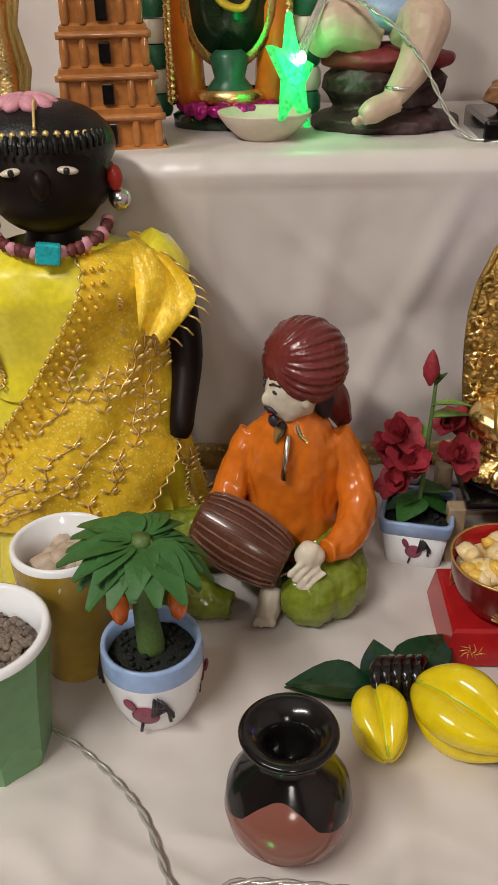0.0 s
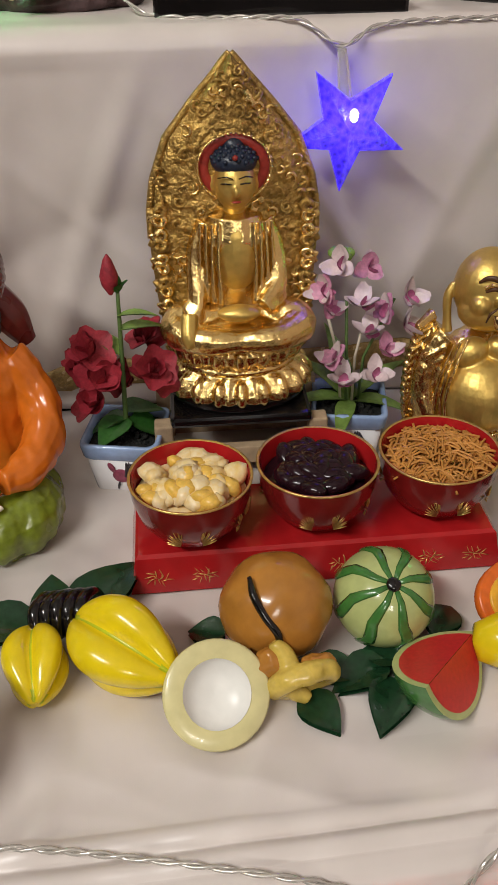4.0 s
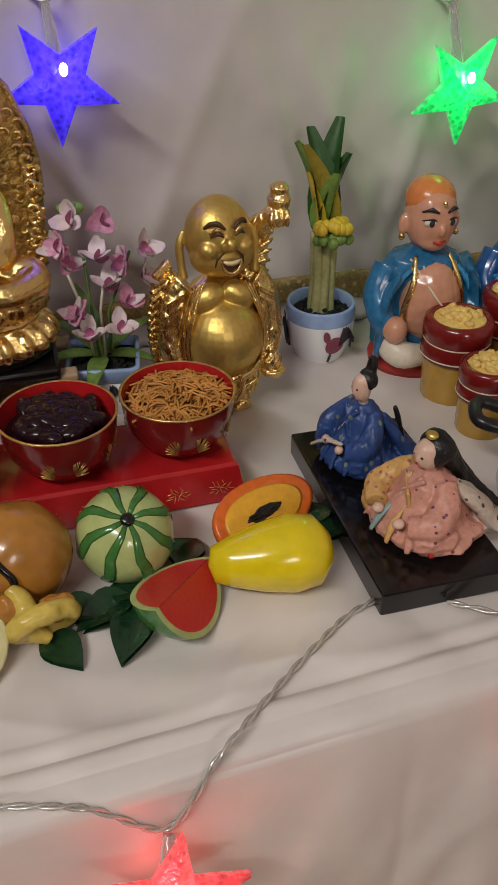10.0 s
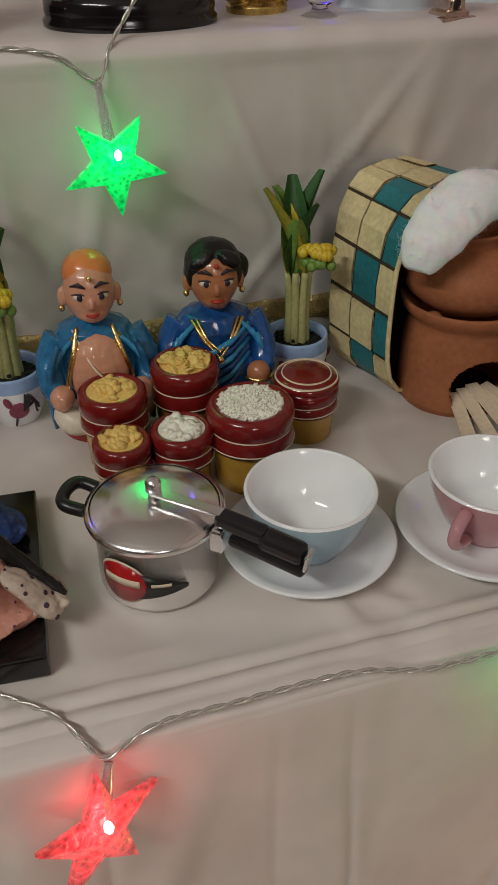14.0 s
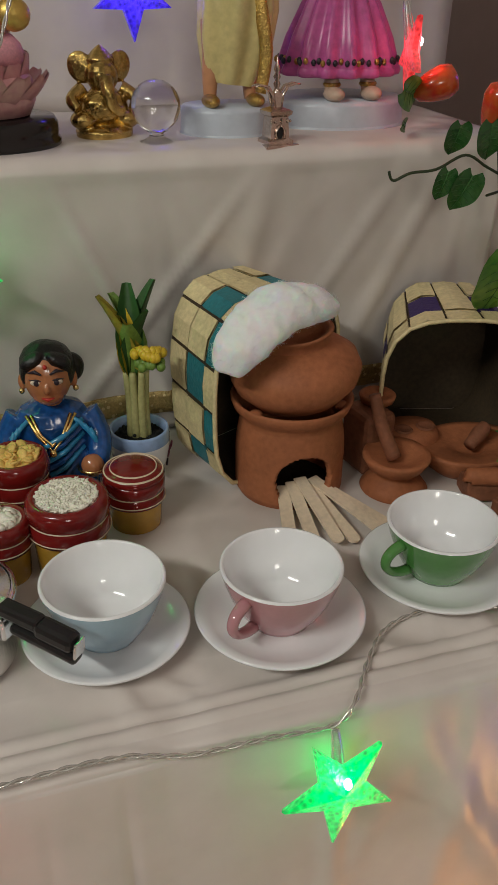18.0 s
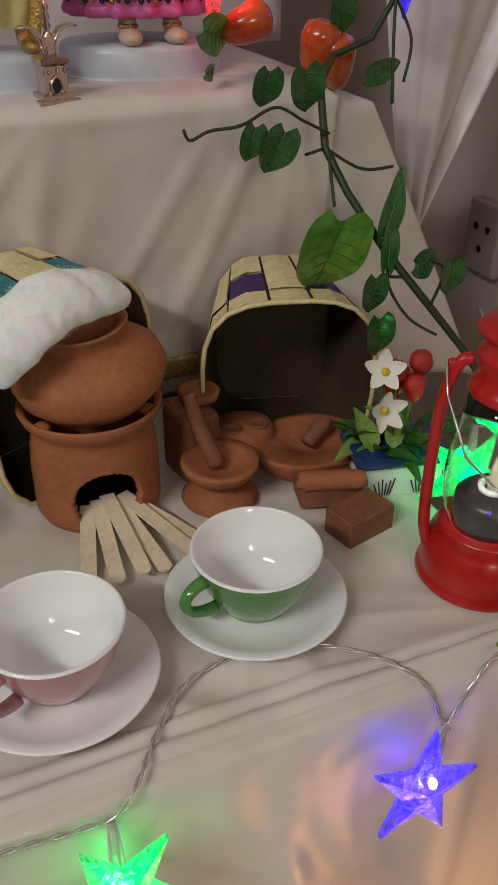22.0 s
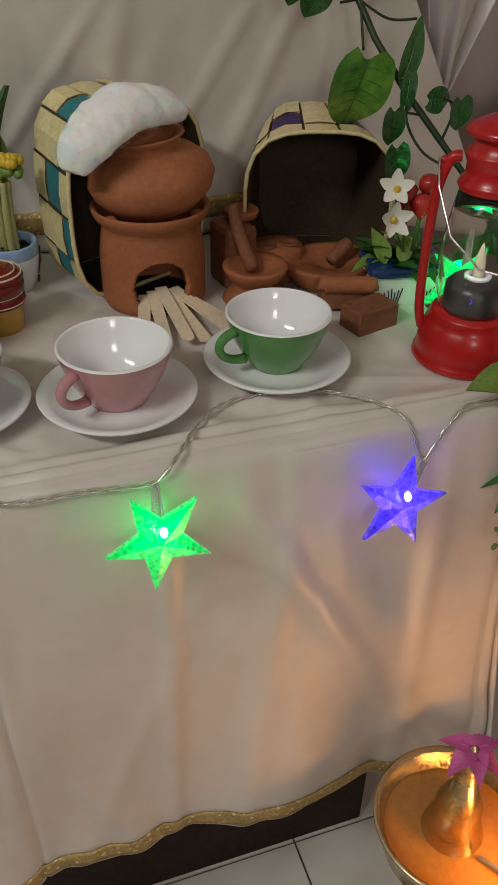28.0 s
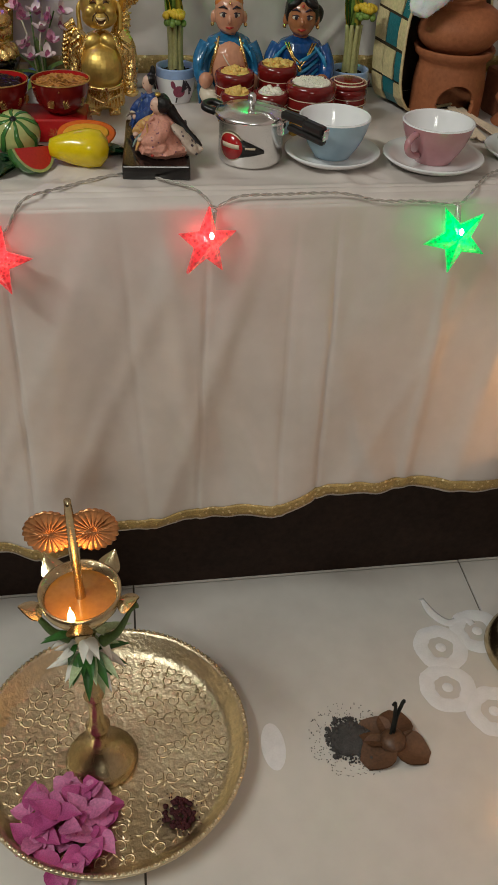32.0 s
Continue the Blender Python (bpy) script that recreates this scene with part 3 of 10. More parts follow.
def sari_doll(at):
    k = Kit()
    # skirt with pleats, bodice, arms, head, hair, jewels
    rows = []
    for r, z, d in ((0.088, 0.0, 0.10), (0.086, 0.02, 0.10), (0.078, 0.06, 0.09), (0.068, 0.11, 0.07), (0.058, 0.15, 0.05), (0.054, 0.175, 0.03), (0.060, 0.20, 0.03), (0.066, 0.222, 0.02), (0.058, 0.238, 0.01), (0.03, 0.247, 0)):
        rows.append([((r * (1 + d * math.cos(13 * a + 3 * math.sin(a))) * 1.05) * math.cos(a), r * 0.72 * (1 + d * math.cos(13 * a + 2)) * math.sin(a), z) for a in [2 * math.pi * i / 78 for i in range(78)]])
    k.grid(rows, 0, True)
    def body(a, z, off=0.0):
        """A point of the dressed torso and skirt: angle in degrees (front is -90) and height."""
        zs = (0.0, 0.02, 0.06, 0.11, 0.15, 0.175, 0.20, 0.222, 0.238, 0.247)
        rs = (0.088, 0.086, 0.078, 0.068, 0.058, 0.054, 0.060, 0.066, 0.058, 0.040)
        r, b = float(np.interp(z, zs, rs)) + off, radians(a)
        return Vector((r * 1.05 * math.cos(b), (r * 0.74 + 0.2 * off) * math.sin(b), z))
    rnd = random.Random(12)
    def drape(edge0, edge1, z0, z1, off, slot, sprigs, pleats, n=26, m=18):
        """A strip of cloth lying on the body between two edges that wander with height."""
        sheet = []
        for i in range(n + 1):
            u = i / n
            z, e0, e1 = z0 + (z1 - z0) * u, edge0(u), edge1(u)
            row = []
            for j in range(m + 1):
                v = j / m
                lift = off + 0.0022 * math.sin(pleats * v * 6.283 + 4 * u) + 0.0015 * noise.noise(Vector((v * 6, u * 7, pleats)))
                lift += 0.004 * max(0.0, abs(2 * v - 1) - 0.8) * 5 * (0.5 + 0.5 * math.sin(26 * u))
                row.append(tuple(body(e0 + (e1 - e0) * v, z, lift)))
            sheet.append(row)
        k.grid(sheet, slot)
        # stitched sprigs with side twigs, and a scalloped thread edge
        for q in range(sprigs):
            i, j, way = rnd.randrange(3, n - 3), rnd.randrange(2, m - 2), rnd.choice((-1, 1))
            p = [Vector(sheet[min(n, i + s)][max(0, min(m, j + way * (s // 2)))]) + Vector((0, -0.0012, 0)) for s in range(4)]
            k.tube(p, [0.0006, 0.0007, 0.0007, 0.0004], 7, 5)
            for s in range(1, 4):
                for w in (-1, 1):
                    k.ball(tuple(p[s] + Vector((w * 0.0036, -0.0008, 0.0022))), (0.0036, 0.0008, 0.0013), 7, (0, -w * rnd.uniform(25, 50), 0), 7, 5)
        for i in range(n):
            for j in (0, m):
                a, b = Vector(sheet[i][j]), Vector(sheet[i + 1][j])
                k.tube([a, (a + b) / 2 + Vector((0.003 if j else -0.003, -0.0015, 0)), b], 0.0009, 7, 5)
        return sheet
    # silk bodice folds, the lace end over the shoulder, the skirt's lace border
    drape(lambda u: -172 + 20 * u, lambda u: -62 + 12 * u, 0.246, 0.150, 0.003, 0, 0, 2.5)
    lace = drape(lambda u: -72 - 105 * u ** 1.3, lambda u: 14 - 78 * u ** 1.7, 0.247, 0.055, 0.007, 1, 34, 2.0)
    drape(lambda u: -26 - 8 * u, lambda u: 6 - 4 * u, 0.115, 0.002, 0.005, 1, 9, 1.5)
    drape(lambda u: -150 + 6 * u, lambda u: -138 + 8 * u, 0.246, 0.16, 0.007, 1, 2, 1.0)
    for i in range(27):
        for c in range(3):
            p = Vector(lace[i][c]) + Vector((0, -0.0022, 0))
            k.ball(tuple(p), (0.0019, 0.0013, 0.0019), 10, segs=6, rings=4)
    # ruffled wing of lace at the shoulder
    wing = []
    for i in range(9):
        u = i / 8
        wing.append([(0.050 + (0.018 + 0.020 * math.sin(math.pi * u)) * s, -0.030 - 0.022 * u + 0.004 * math.sin(9 * s + 5 * u), 0.250 - 0.050 * u - 0.010 * s + 0.003 * math.sin(14 * s)) for s in [j / 10 for j in range(11)]])
    k.grid(wing, 1)
    for i in range(9):
        a = Vector(wing[i][10])
        k.tube([a, a + Vector((0.005, -0.002, -0.002)), a + Vector((0.009, -0.002, -0.007))], 0.0007, 7, 5)
    # garland of dark petals round the neck, hair curls on the brow
    for i in range(22):
        a = radians(180 + 180 * i / 21)
        k.ball((0.036 * math.cos(a), -0.010 + 0.034 * math.sin(a), 0.2600 - 0.010 * math.sin(math.pi * i / 21)), (0.005, 0.004, 0.0038), 11 if i % 3 else 8, (0, 30 * (i % 4), 20 * i), 7, 5, 0.3, i)
    for i in range(19):
        a = radians(196 + 148 * i / 18)
        k.tube([(0.0385 * math.cos(a), -0.004 + 0.0375 * math.sin(a), 0.317), (0.0405 * math.cos(a), -0.004 + 0.0400 * math.sin(a), 0.312), (0.0395 * math.cos(a), -0.004 + 0.0392 * math.sin(a), 0.3075)], 0.0017, 3, 6)
    k.tube([(0.07, 0.01, 0.225), (0.082, 0.0, 0.17), (0.075, -0.03, 0.125), (0.072, -0.034, 0.112)], [0.016, 0.012, 0.009, 0.007], 2, 10)
    k.tube([(-0.07, 0.01, 0.225), (-0.082, 0.0, 0.17), (-0.075, -0.03, 0.125)], [0.016, 0.012, 0.009], 2, 10)
    k.lathe([(0.030, 0.236), (0.020, 0.246), (0.017, 0.252), (0.017, 0.262)], 20, 2)
    for q in (-1, 1):
        k.ball((0.064 * q, 0.006, 0.216), (0.024, 0.026, 0.030), 0, rough=0.2, seed=2)
    k.ball((0, -0.004, 0.290), (0.0395, 0.038, 0.038), 2, segs=24, rings=16)
    k.ball((0, -0.042, 0.290), (0.006, 0.007, 0.009), 2)
    k.ball((0, 0.005, 0.305), (0.0455, 0.042, 0.0275), 3, segs=24, rings=14)
    k.ball((0, 0.006, 0.284), (0.0445, 0.034, 0.026), 3, segs=20)
    k.tube([(0.0, -0.034, 0.320), (0.0, -0.020, 0.3315), (0.0, 0.0, 0.3335)], 0.0009, 7, 8)
    for s in (-1, 1):
        k.ball((0.016 * s, -0.0375, 0.297), (0.0068, 0.0038, 0.0024), 4, (0, 8 * s, 0))
        k.ball((0.016 * s, -0.0405, 0.297), (0.0022, 0.0016, 0.0022), 3, segs=8, rings=6)
        k.ball((0.045 * s, -0.006, 0.272), 0.0072, 5)
        k.ball((0.043 * s, -0.010, 0.286), (0.005, 0.005, 0.008), 6)
    for i in range(15):
        a = radians(200 + 140 * i / 14)
        k.ball((0.037 * math.cos(a), 0.037 * math.sin(a), 0.318 - 0.004 * abs(i - 7) / 7), 0.0022, 7, segs=6, rings=4)
    k.box((0.0, -0.050, 0.2515), (0.015, 0.006, 0.013), 9, (0, 8, 0), 0.0015)
    for i in range(9):
        k.ball((-0.006 + 0.0125 * math.cos(i * 0.7), 0.0 + 0.0125 * math.sin(i * 0.7), 0.331), (0.009, 0.006, 0.004), 8, (0, 20, i * 40), 8, 6)
    ob = k.make("sari_doll", [YELLOWSILK, GOLDLACE, DARKSKIN, HAIR, IVORY, SILVER, REDPAINT, GOLDTHREAD, PINKPETAL, TURQ, SEQUIN, GARLAND], at=at)
    tagged(ob, "dark wooden doll dressed in a yellow silk sari", "doll")


sari_doll(pose(-0.094, 0.318, SHELF, 0, 0, 8))


# ---------------------------------------------------------------- drummer figurine
def drummer(at):
    k = Kit()
    # seat and crossed legs in green trousers, set a little to the drum's side
    k.ball((-0.006, 0.012, 0.018), (0.044, 0.036, 0.022), 1, segs=24)
    k.tube([(0.006, 0.0, 0.02), (0.034, -0.018, 0.022), (0.036, -0.044, 0.020), (0.014, -0.060, 0.017), (-0.004, -0.060, 0.015)], [0.022, 0.024, 0.026, 0.024, 0.014], 1, 16)
    k.tube([(-0.034, 0.0, 0.02), (-0.080, -0.010, 0.030), (-0.110, -0.028, 0.027), (-0.086, -0.058, 0.017), (-0.044, -0.066, 0.010)], [0.02, 0.025, 0.025, 0.020, 0.010], 1, 16)
    for i in range(8):
        a = i * 0.33 - 0.2
        k.tube([(0.014 + 0.027 * math.cos(a + t * 0.25), -0.045 + 0.028 * math.sin(a + t * 0.25) * 0.8, 0.043 - 0.005 * t) for t in range(5)], [0.0014, 0.0034, 0.0040, 0.0032, 0.001], 1, 6)
        b = 0.10 + 0.11 * i
        k.tube([(-0.062 - 0.030 * b, -0.020 - 0.040 * b, 0.052 - 0.022 * b), (-0.085 - 0.020 * b, -0.036 - 0.034 * b, 0.044 - 0.022 * b), (-0.100 + 0.004 * b, -0.048 - 0.026 * b, 0.026 - 0.014 * b)], [0.0012, 0.0034, 0.0012], 1, 6)
    k.tube([(-0.114, -0.012, 0.030), (-0.102, -0.040, 0.020), (-0.074, -0.066, 0.012), (-0.044, -0.072, 0.008)], 0.0014, 4, 6)
    k.tube([(0.036, -0.050, 0.042), (0.014, -0.060, 0.044), (-0.008, -0.064, 0.036)], 0.0016, 4, 6)
    k.tube([(-0.014, -0.058, 0.022), (-0.016, -0.066, 0.010), (-0.018, -0.074, 0.004)], [0.009, 0.010, 0.008], 2, 10)
    for j in range(4):
        k.ball((-0.025 + 0.0045 * j, -0.078, 0.005), (0.0024, 0.004, 0.003), 2, segs=7, rings=5)
    # shirt
    rows = []
    for r, q, z, y in ((0.040, 0.032, 0.022, 0.004), (0.042, 0.032, 0.045, 0.004), (0.040, 0.030, 0.07, 0.004), (0.040, 0.029, 0.095, 0.002), (0.038, 0.026, 0.112, 0.002), (0.028, 0.021, 0.126, 0.0), (0.014, 0.013, 0.135, -0.002)):
        rows.append([(r * (1 + 0.03 * math.sin(7 * a + 40 * z)) * math.cos(a), y + q * (1 + 0.03 * math.cos(5 * a + 60 * z)) * math.sin(a), z) for a in [2 * math.pi * i / 36 for i in range(36)]])
    k.grid(rows, 0, True)
    k.tube([(0.032, 0.004, 0.114), (0.047, 0.0, 0.088), (0.053, -0.016, 0.066), (0.043, -0.044, 0.056), (0.028, -0.060, 0.055)], [0.0125, 0.0150, 0.0155, 0.0130, 0.0095], 0, 14)
    k.tube([(-0.030, 0.004, 0.114), (-0.043, -0.004, 0.088), (-0.050, -0.02, 0.068), (-0.048, -0.040, 0.060)], [0.0120, 0.0140, 0.0135, 0.010], 0, 14)
    k.ball((0.016, -0.064, 0.054), (0.012, 0.009, 0.010), 2)
    for i in range(4):
        k.tube([(0.016 + 0.004 * i, -0.068, 0.056 - 0.004 * i), (0.006 + 0.003 * i, -0.073, 0.050 - 0.005 * i), (0.001 + 0.003 * i, -0.073, 0.043 - 0.005 * i)], 0.0027, 2, 6)
    k.ball((-0.047, -0.044, 0.058), (0.012, 0.010, 0.010), 2)
    # collar and placket with silver piping
    for s in (-1, 1):
        k.leaf((0.005 * s, -0.016, 0.133), 0.017, 0.011, 180 + 52 * s, -50, 4, 0.1, 0.1, thick=0.0015)
    k.tube([(-0.002, -0.0245, 0.126), (-0.004, -0.030, 0.108), (-0.005, -0.031, 0.095)], 0.0024, 4, 6)
    # neck, face and turban, the head turned aside
    h = pose(0.007, -0.006, 0.129, 4, -4, -62) @ Matrix.Diagonal((1.0, 1.0, 0.98, 1))
    k.tube([(0.002, 0, 0.126), (0.007, -0.005, 0.148)], 0.012, 2, 12)
    k.ball((0, -0.006, 0.026), (0.018, 0.020, 0.024), 2, at=h, segs=20, rings=14)
    k.ball((0, -0.0255, 0.024), (0.003, 0.0048, 0.0052), 2, at=h)
    # painted moustache, chin beard, brows and eyes
    k.tube([(-0.008, -0.0225, 0.0140), (-0.004, -0.0255, 0.0165), (0, -0.0270, 0.0172), (0.004, -0.0255, 0.0165), (0.008, -0.0225, 0.0140)], [0.0006, 0.0019, 0.0022, 0.0019, 0.0006], 7, 6, at=h)
    k.ball((0, -0.0225, 0.0065), (0.0048, 0.0040, 0.0052), 7, at=h, segs=10, rings=8)
    k.ball((0, -0.0248, 0.0125), (0.0042, 0.0018, 0.0012), 8, at=h, segs=8, rings=6)
    for s in (-1, 1):
        k.ball((0.0078 * s, -0.0228, 0.0300), (0.0036, 0.0016, 0.0017), 7, at=h, segs=8, rings=6)
        k.tube([(0.004 * s, -0.0245, 0.0345), (0.008 * s, -0.0235, 0.0362), (0.013 * s, -0.0200, 0.0345)], 0.0008, 7, 6, at=h)
        k.ball((0.0185 * s, -0.002, 0.022), (0.003, 0.005, 0.007), 2, at=h)
    k.tube([(0, 0.012, 0.03), (0, 0.019, 0.014), (0.0, 0.02, -0.002)], [0.012, 0.010, 0.006], 7, 10, at=h)
    # turban cloth wound in overlapping bands from the brow to the nape
    wound = h @ pose(0, 0.008, 0.043, 66, 0, 10)
    k.ball((0, 0, 0), (0.0315, 0.0290, 0.0310), 5, at=wound, segs=28, rings=16)
    rt = random.Random(5)
    for i in range(30):
        a0 = 6.283 * i / 30 + rt.uniform(-0.06, 0.06)
        path = [(0.0314 * math.sin(p) * math.cos(a0 + 0.35 * p), 0.0289 * math.sin(p) * math.sin(a0 + 0.35 * p), 0.0309 * math.cos(p)) for p in [0.10 + 0.205 * j for j in range(14)]]
        wide = rt.uniform(0.0014, 0.0026)
        k.tube(path, [0.0004 + wide * math.sin(math.pi * (j + 1) / 15) for j in range(14)], 5, 6, at=wound)
    k.tube([(0.020, 0.026, 0.150), (0.032, 0.030, 0.130), (0.042, 0.030, 0.110)], [0.011, 0.013, 0.007], 5, 10)
    # barrel drum on the lap with cords
    d = pose(-0.036, -0.050, 0.056, 0, 0, -16) @ pose(0, 0, 0, 0, 112, 0) @ Matrix.Diagonal((0.84, 0.84, 0.80, 1))
    k.lathe([(0.0, -0.047), (0.021, -0.047), (0.023, -0.043), (0.027, -0.03), (0.030, -0.008), (0.029, 0.012), (0.026, 0.032), (0.022, 0.043), (0.020, 0.046), (0.0, 0.046)], 30, 3, d)
    for i in range(22):
        a = 6.283 * i / 22
        k.tube([(q * math.cos(a), q * math.sin(a), z) for q, z in ((0.0235, -0.043), (0.0278, -0.03), (0.0308, -0.008), (0.0298, 0.012), (0.0268, 0.032), (0.0225, 0.043))], 0.0012, 6, 5, at=d)
    sculpt(k, (0, 2), 0.0011, 6, 0.0026, 62, (1, 1, 0.6))
    sculpt(k, (1,), 0.0011, 3, 0.0026, 75, (1, 1, 0.5))
    sculpt(k, (5,), 0.0009, 2)
    ob = k.make("drummer_figurine", [ORANGE, OLIVE, IVORY, BROWNDRUM, SILVER, TURBAN, mat("brown_cord_paint", (0.17, 0.075, 0.05), 0.3, vary=0.2, scale=200), INK, REDPAINT], at=at)
    tagged(ob, "glazed clay figurine of a seated drummer in orange shirt", "figurine")


drummer(pose(0.061, 0.288, SHELF, 0, 0, -4) @ Matrix.Diagonal((0.90, 0.92, 1.0, 1)))


# ---------------------------------------------------------------- potted plants and pots of the left end
def rooster_mark(k, at, slot_a=0, slot_b=1, s=1.0):
    """A small painted bird-like flourish: a body, a tail of strokes and a comb."""
    k.ball((0, 0, 0.012 * s), (0.006 * s, 0.0008, 0.006 * s), slot_a, (0, 30, 0), 10, 8, at=at)
    k.ball((-0.006 * s, 0, 0.019 * s), (0.0022 * s, 0.0007, 0.0045 * s), slot_a, (0, -20, 0), 8, 6, at=at)
    for i in range(5):
        a = 0.5 + 0.33 * i
        k.tube([(0.003 * s, -0.0004, 0.012 * s), (0.010 * s * math.cos(a * 0.6), -0.0004, (0.012 + 0.012 * math.sin(a)) * s), ((0.011 + 0.003 * i) * s * math.cos(a * 0.7), -0.0004, (0.004 + 0.012 * math.sin(a)) * s)], 0.0009 * s, slot_b, 5, at=at)
    k.tube([(-0.002 * s, -0.0004, 0.006 * s), (-0.003 * s, -0.0004, 0.001 * s)], 0.0008 * s, slot_b, 5, at=at)


def round_pot(at, label, r=0.03, h=0.046, mark=True):
    """White pot with a blue-washed rim and a dark soil filling."""
    t = thing("flower_pot", at, label, "flower pot", "blue-rimmed flower pots")
    Kit().lathe([(0, 0), (r * 0.68, 0), (r * 0.72, 0.002), (r * 0.9, h * 0.3), (r * 1.0, h * 0.62), (r * 1.005, h * 0.74)], 40).make("pot_body", WHITE, t)
    Kit().lathe([(r * 1.005, h * 0.74), (r * 1.01, h * 0.82), (r * 0.99, h * 0.95), (r * 0.97, h), (r * 0.88, h * 0.98), (r * 0.86, h * 0.8)], 40).make("rim", BLUEBAND, t, "blue-washed glazed rim")
    k = Kit().lathe([(r * 0.87, h * 0.80), (r * 0.5, h * 0.84), (0, h * 0.86)], 24)
    heap(k, 60, r * 0.8, h * 0.83, 0.0022, 3, segs=5, rings=4)
    k.make("soil", SOIL, t, "black crumbly soil")
    if mark:
        for a in (-95, 20, 150):
            k = Kit()
            rooster_mark(k, pose(0, 0, h * 0.08, 0, 0, a + 90) @ pose(0, -r * 0.84, 0, 10, 0, 0), s=1.4)
            k.make("painted_bird", [ROOSTER, INK], t, "painted maroon and black bird motif")
    return t


PAPLEAF = mat("felt_green_leaf", (0.028, 0.105, 0.022), 0.55, vary=0.3, scale=60, alt=(0.05, 0.15, 0.035), bump=0.2, bump_scale=300)


def papaya_tree(at):
    t = round_pot(at, "white pot with blue rim holding a toy papaya tree", 0.0305, 0.055)
    k = Kit().tube([(0, 0, 0.045), (-0.002, 0, 0.085), (0.0, 0, 0.128)], [0.0085, 0.0068, 0.005], 0, 12)
    k.make("trunk", STEM, t)
    rnd = random.Random(5)
    for i in range(7):
        k = Kit()
        a = i * 51 + rnd.uniform(-12, 12)
        p = 14 + rnd.uniform(-22, 16)
        base = (0.006 * math.cos(radians(a + 90)), 0.006 * math.sin(radians(a + 90)), 0.124)
        for j in (-2, -1, 0, 1, 2):
            k.leaf(base, 0.033 * (1 - 0.10 * abs(j)), 0.018, a + 21 * j, p + 2 * ((i * 7 + j) % 3), 0, 0.75, 0.16, n=8, tip=0.94)
        k.make("leaf", PAPLEAF, t)
    for x, y, c in ((-0.015, -0.008, 0), (0.018, -0.004, 0), (0.004, 0.014, 0), (-0.016, 0.006, 1)):
        Kit().lathe([(0.0005, -0.014), (0.004, -0.010), (0.0058, -0.002), (0.005, 0.006), (0.0015, 0.012)], 14, at=pose(x, y, 0.086)).make("papaya_fruit", LEAF if c else PAPORANGE, t, "dark green toy fruit" if c else "orange toy fruit")
    return t


papaya_tree(pose(-0.028, 0.150, SHELF))


def planter(name, at, outer, words, sides, r0, r1, h, fill, fillname, count, size, seed):
    t = thing(name, at, words, "planter")
    k = Kit().lathe([(0, 0), (r0, 0), (r0 * 1.03, 0.002), (r1 * 0.93, h * 0.66)] + ([(r1, h * 0.68), (r1 * 1.03, h * 0.95)] if sides > 20 else [(r1 * 1.03, h * 0.95)]), sides, smooth=sides > 20)
    k.make("body", outer, t)
    Kit().lathe([(r1 * 1.03, h * 0.95), (r1 * 1.02, h * 0.99), (r1 * 0.97, h), (r1 * 0.9, h * 0.985), (r1 * 0.86, h * 0.80), (r1 * 0.80, h * 0.72)], max(sides, 36)).make("rim", WHITE, t, "white glazed inner wall and rim")
    k = Kit().lathe([(r1 * 0.86, h * 0.78), (0, h * 0.8)], 20)
    heap(k, count, r1 * 0.74, h * 0.81, size, seed, dome=0.15)
    tagged(k.make(fillname, fill, t), kind="stuff")
    return t


planter("yellow_planter", pose(-0.083, 0.190, SHELF), POTYELLOW, "mustard pot with white rim filled with pebbles", 40, 0.021, 0.031, 0.098, PEBBLE, "pebble_filling", 26, 0.0095, 8)
planter("green_planter", pose(-0.118, 0.118, SHELF, 0, 0, 20), POTGREEN, "green faceted planter filled with grey peppercorns", 8, 0.030, 0.040, 0.092, PEPPER, "pepper_filling", 260, 0.0030, 9)


def vase(at):
    t = thing("vase", at, "small round black vase with a brown lower half and flared lip", "vase")
    prof = [(0.0, 0.0), (0.014, 0.0), (0.024, 0.005), (0.0312, 0.016), (0.0332, 0.027), (0.0315, 0.039), (0.0245, 0.049), (0.0165, 0.0555), (0.0142, 0.0605), (0.0150, 0.0650), (0.0200, 0.0695), (0.0242, 0.0735), (0.0250, 0.0760), (0.0238, 0.0775), (0.0200, 0.0768), (0.0130, 0.0720), (0.0100, 0.0650), (0.0095, 0.0550), (0.0, 0.050)]
    Kit().lathe(prof, 56).make("body", VASEPAINT, t)
    return t


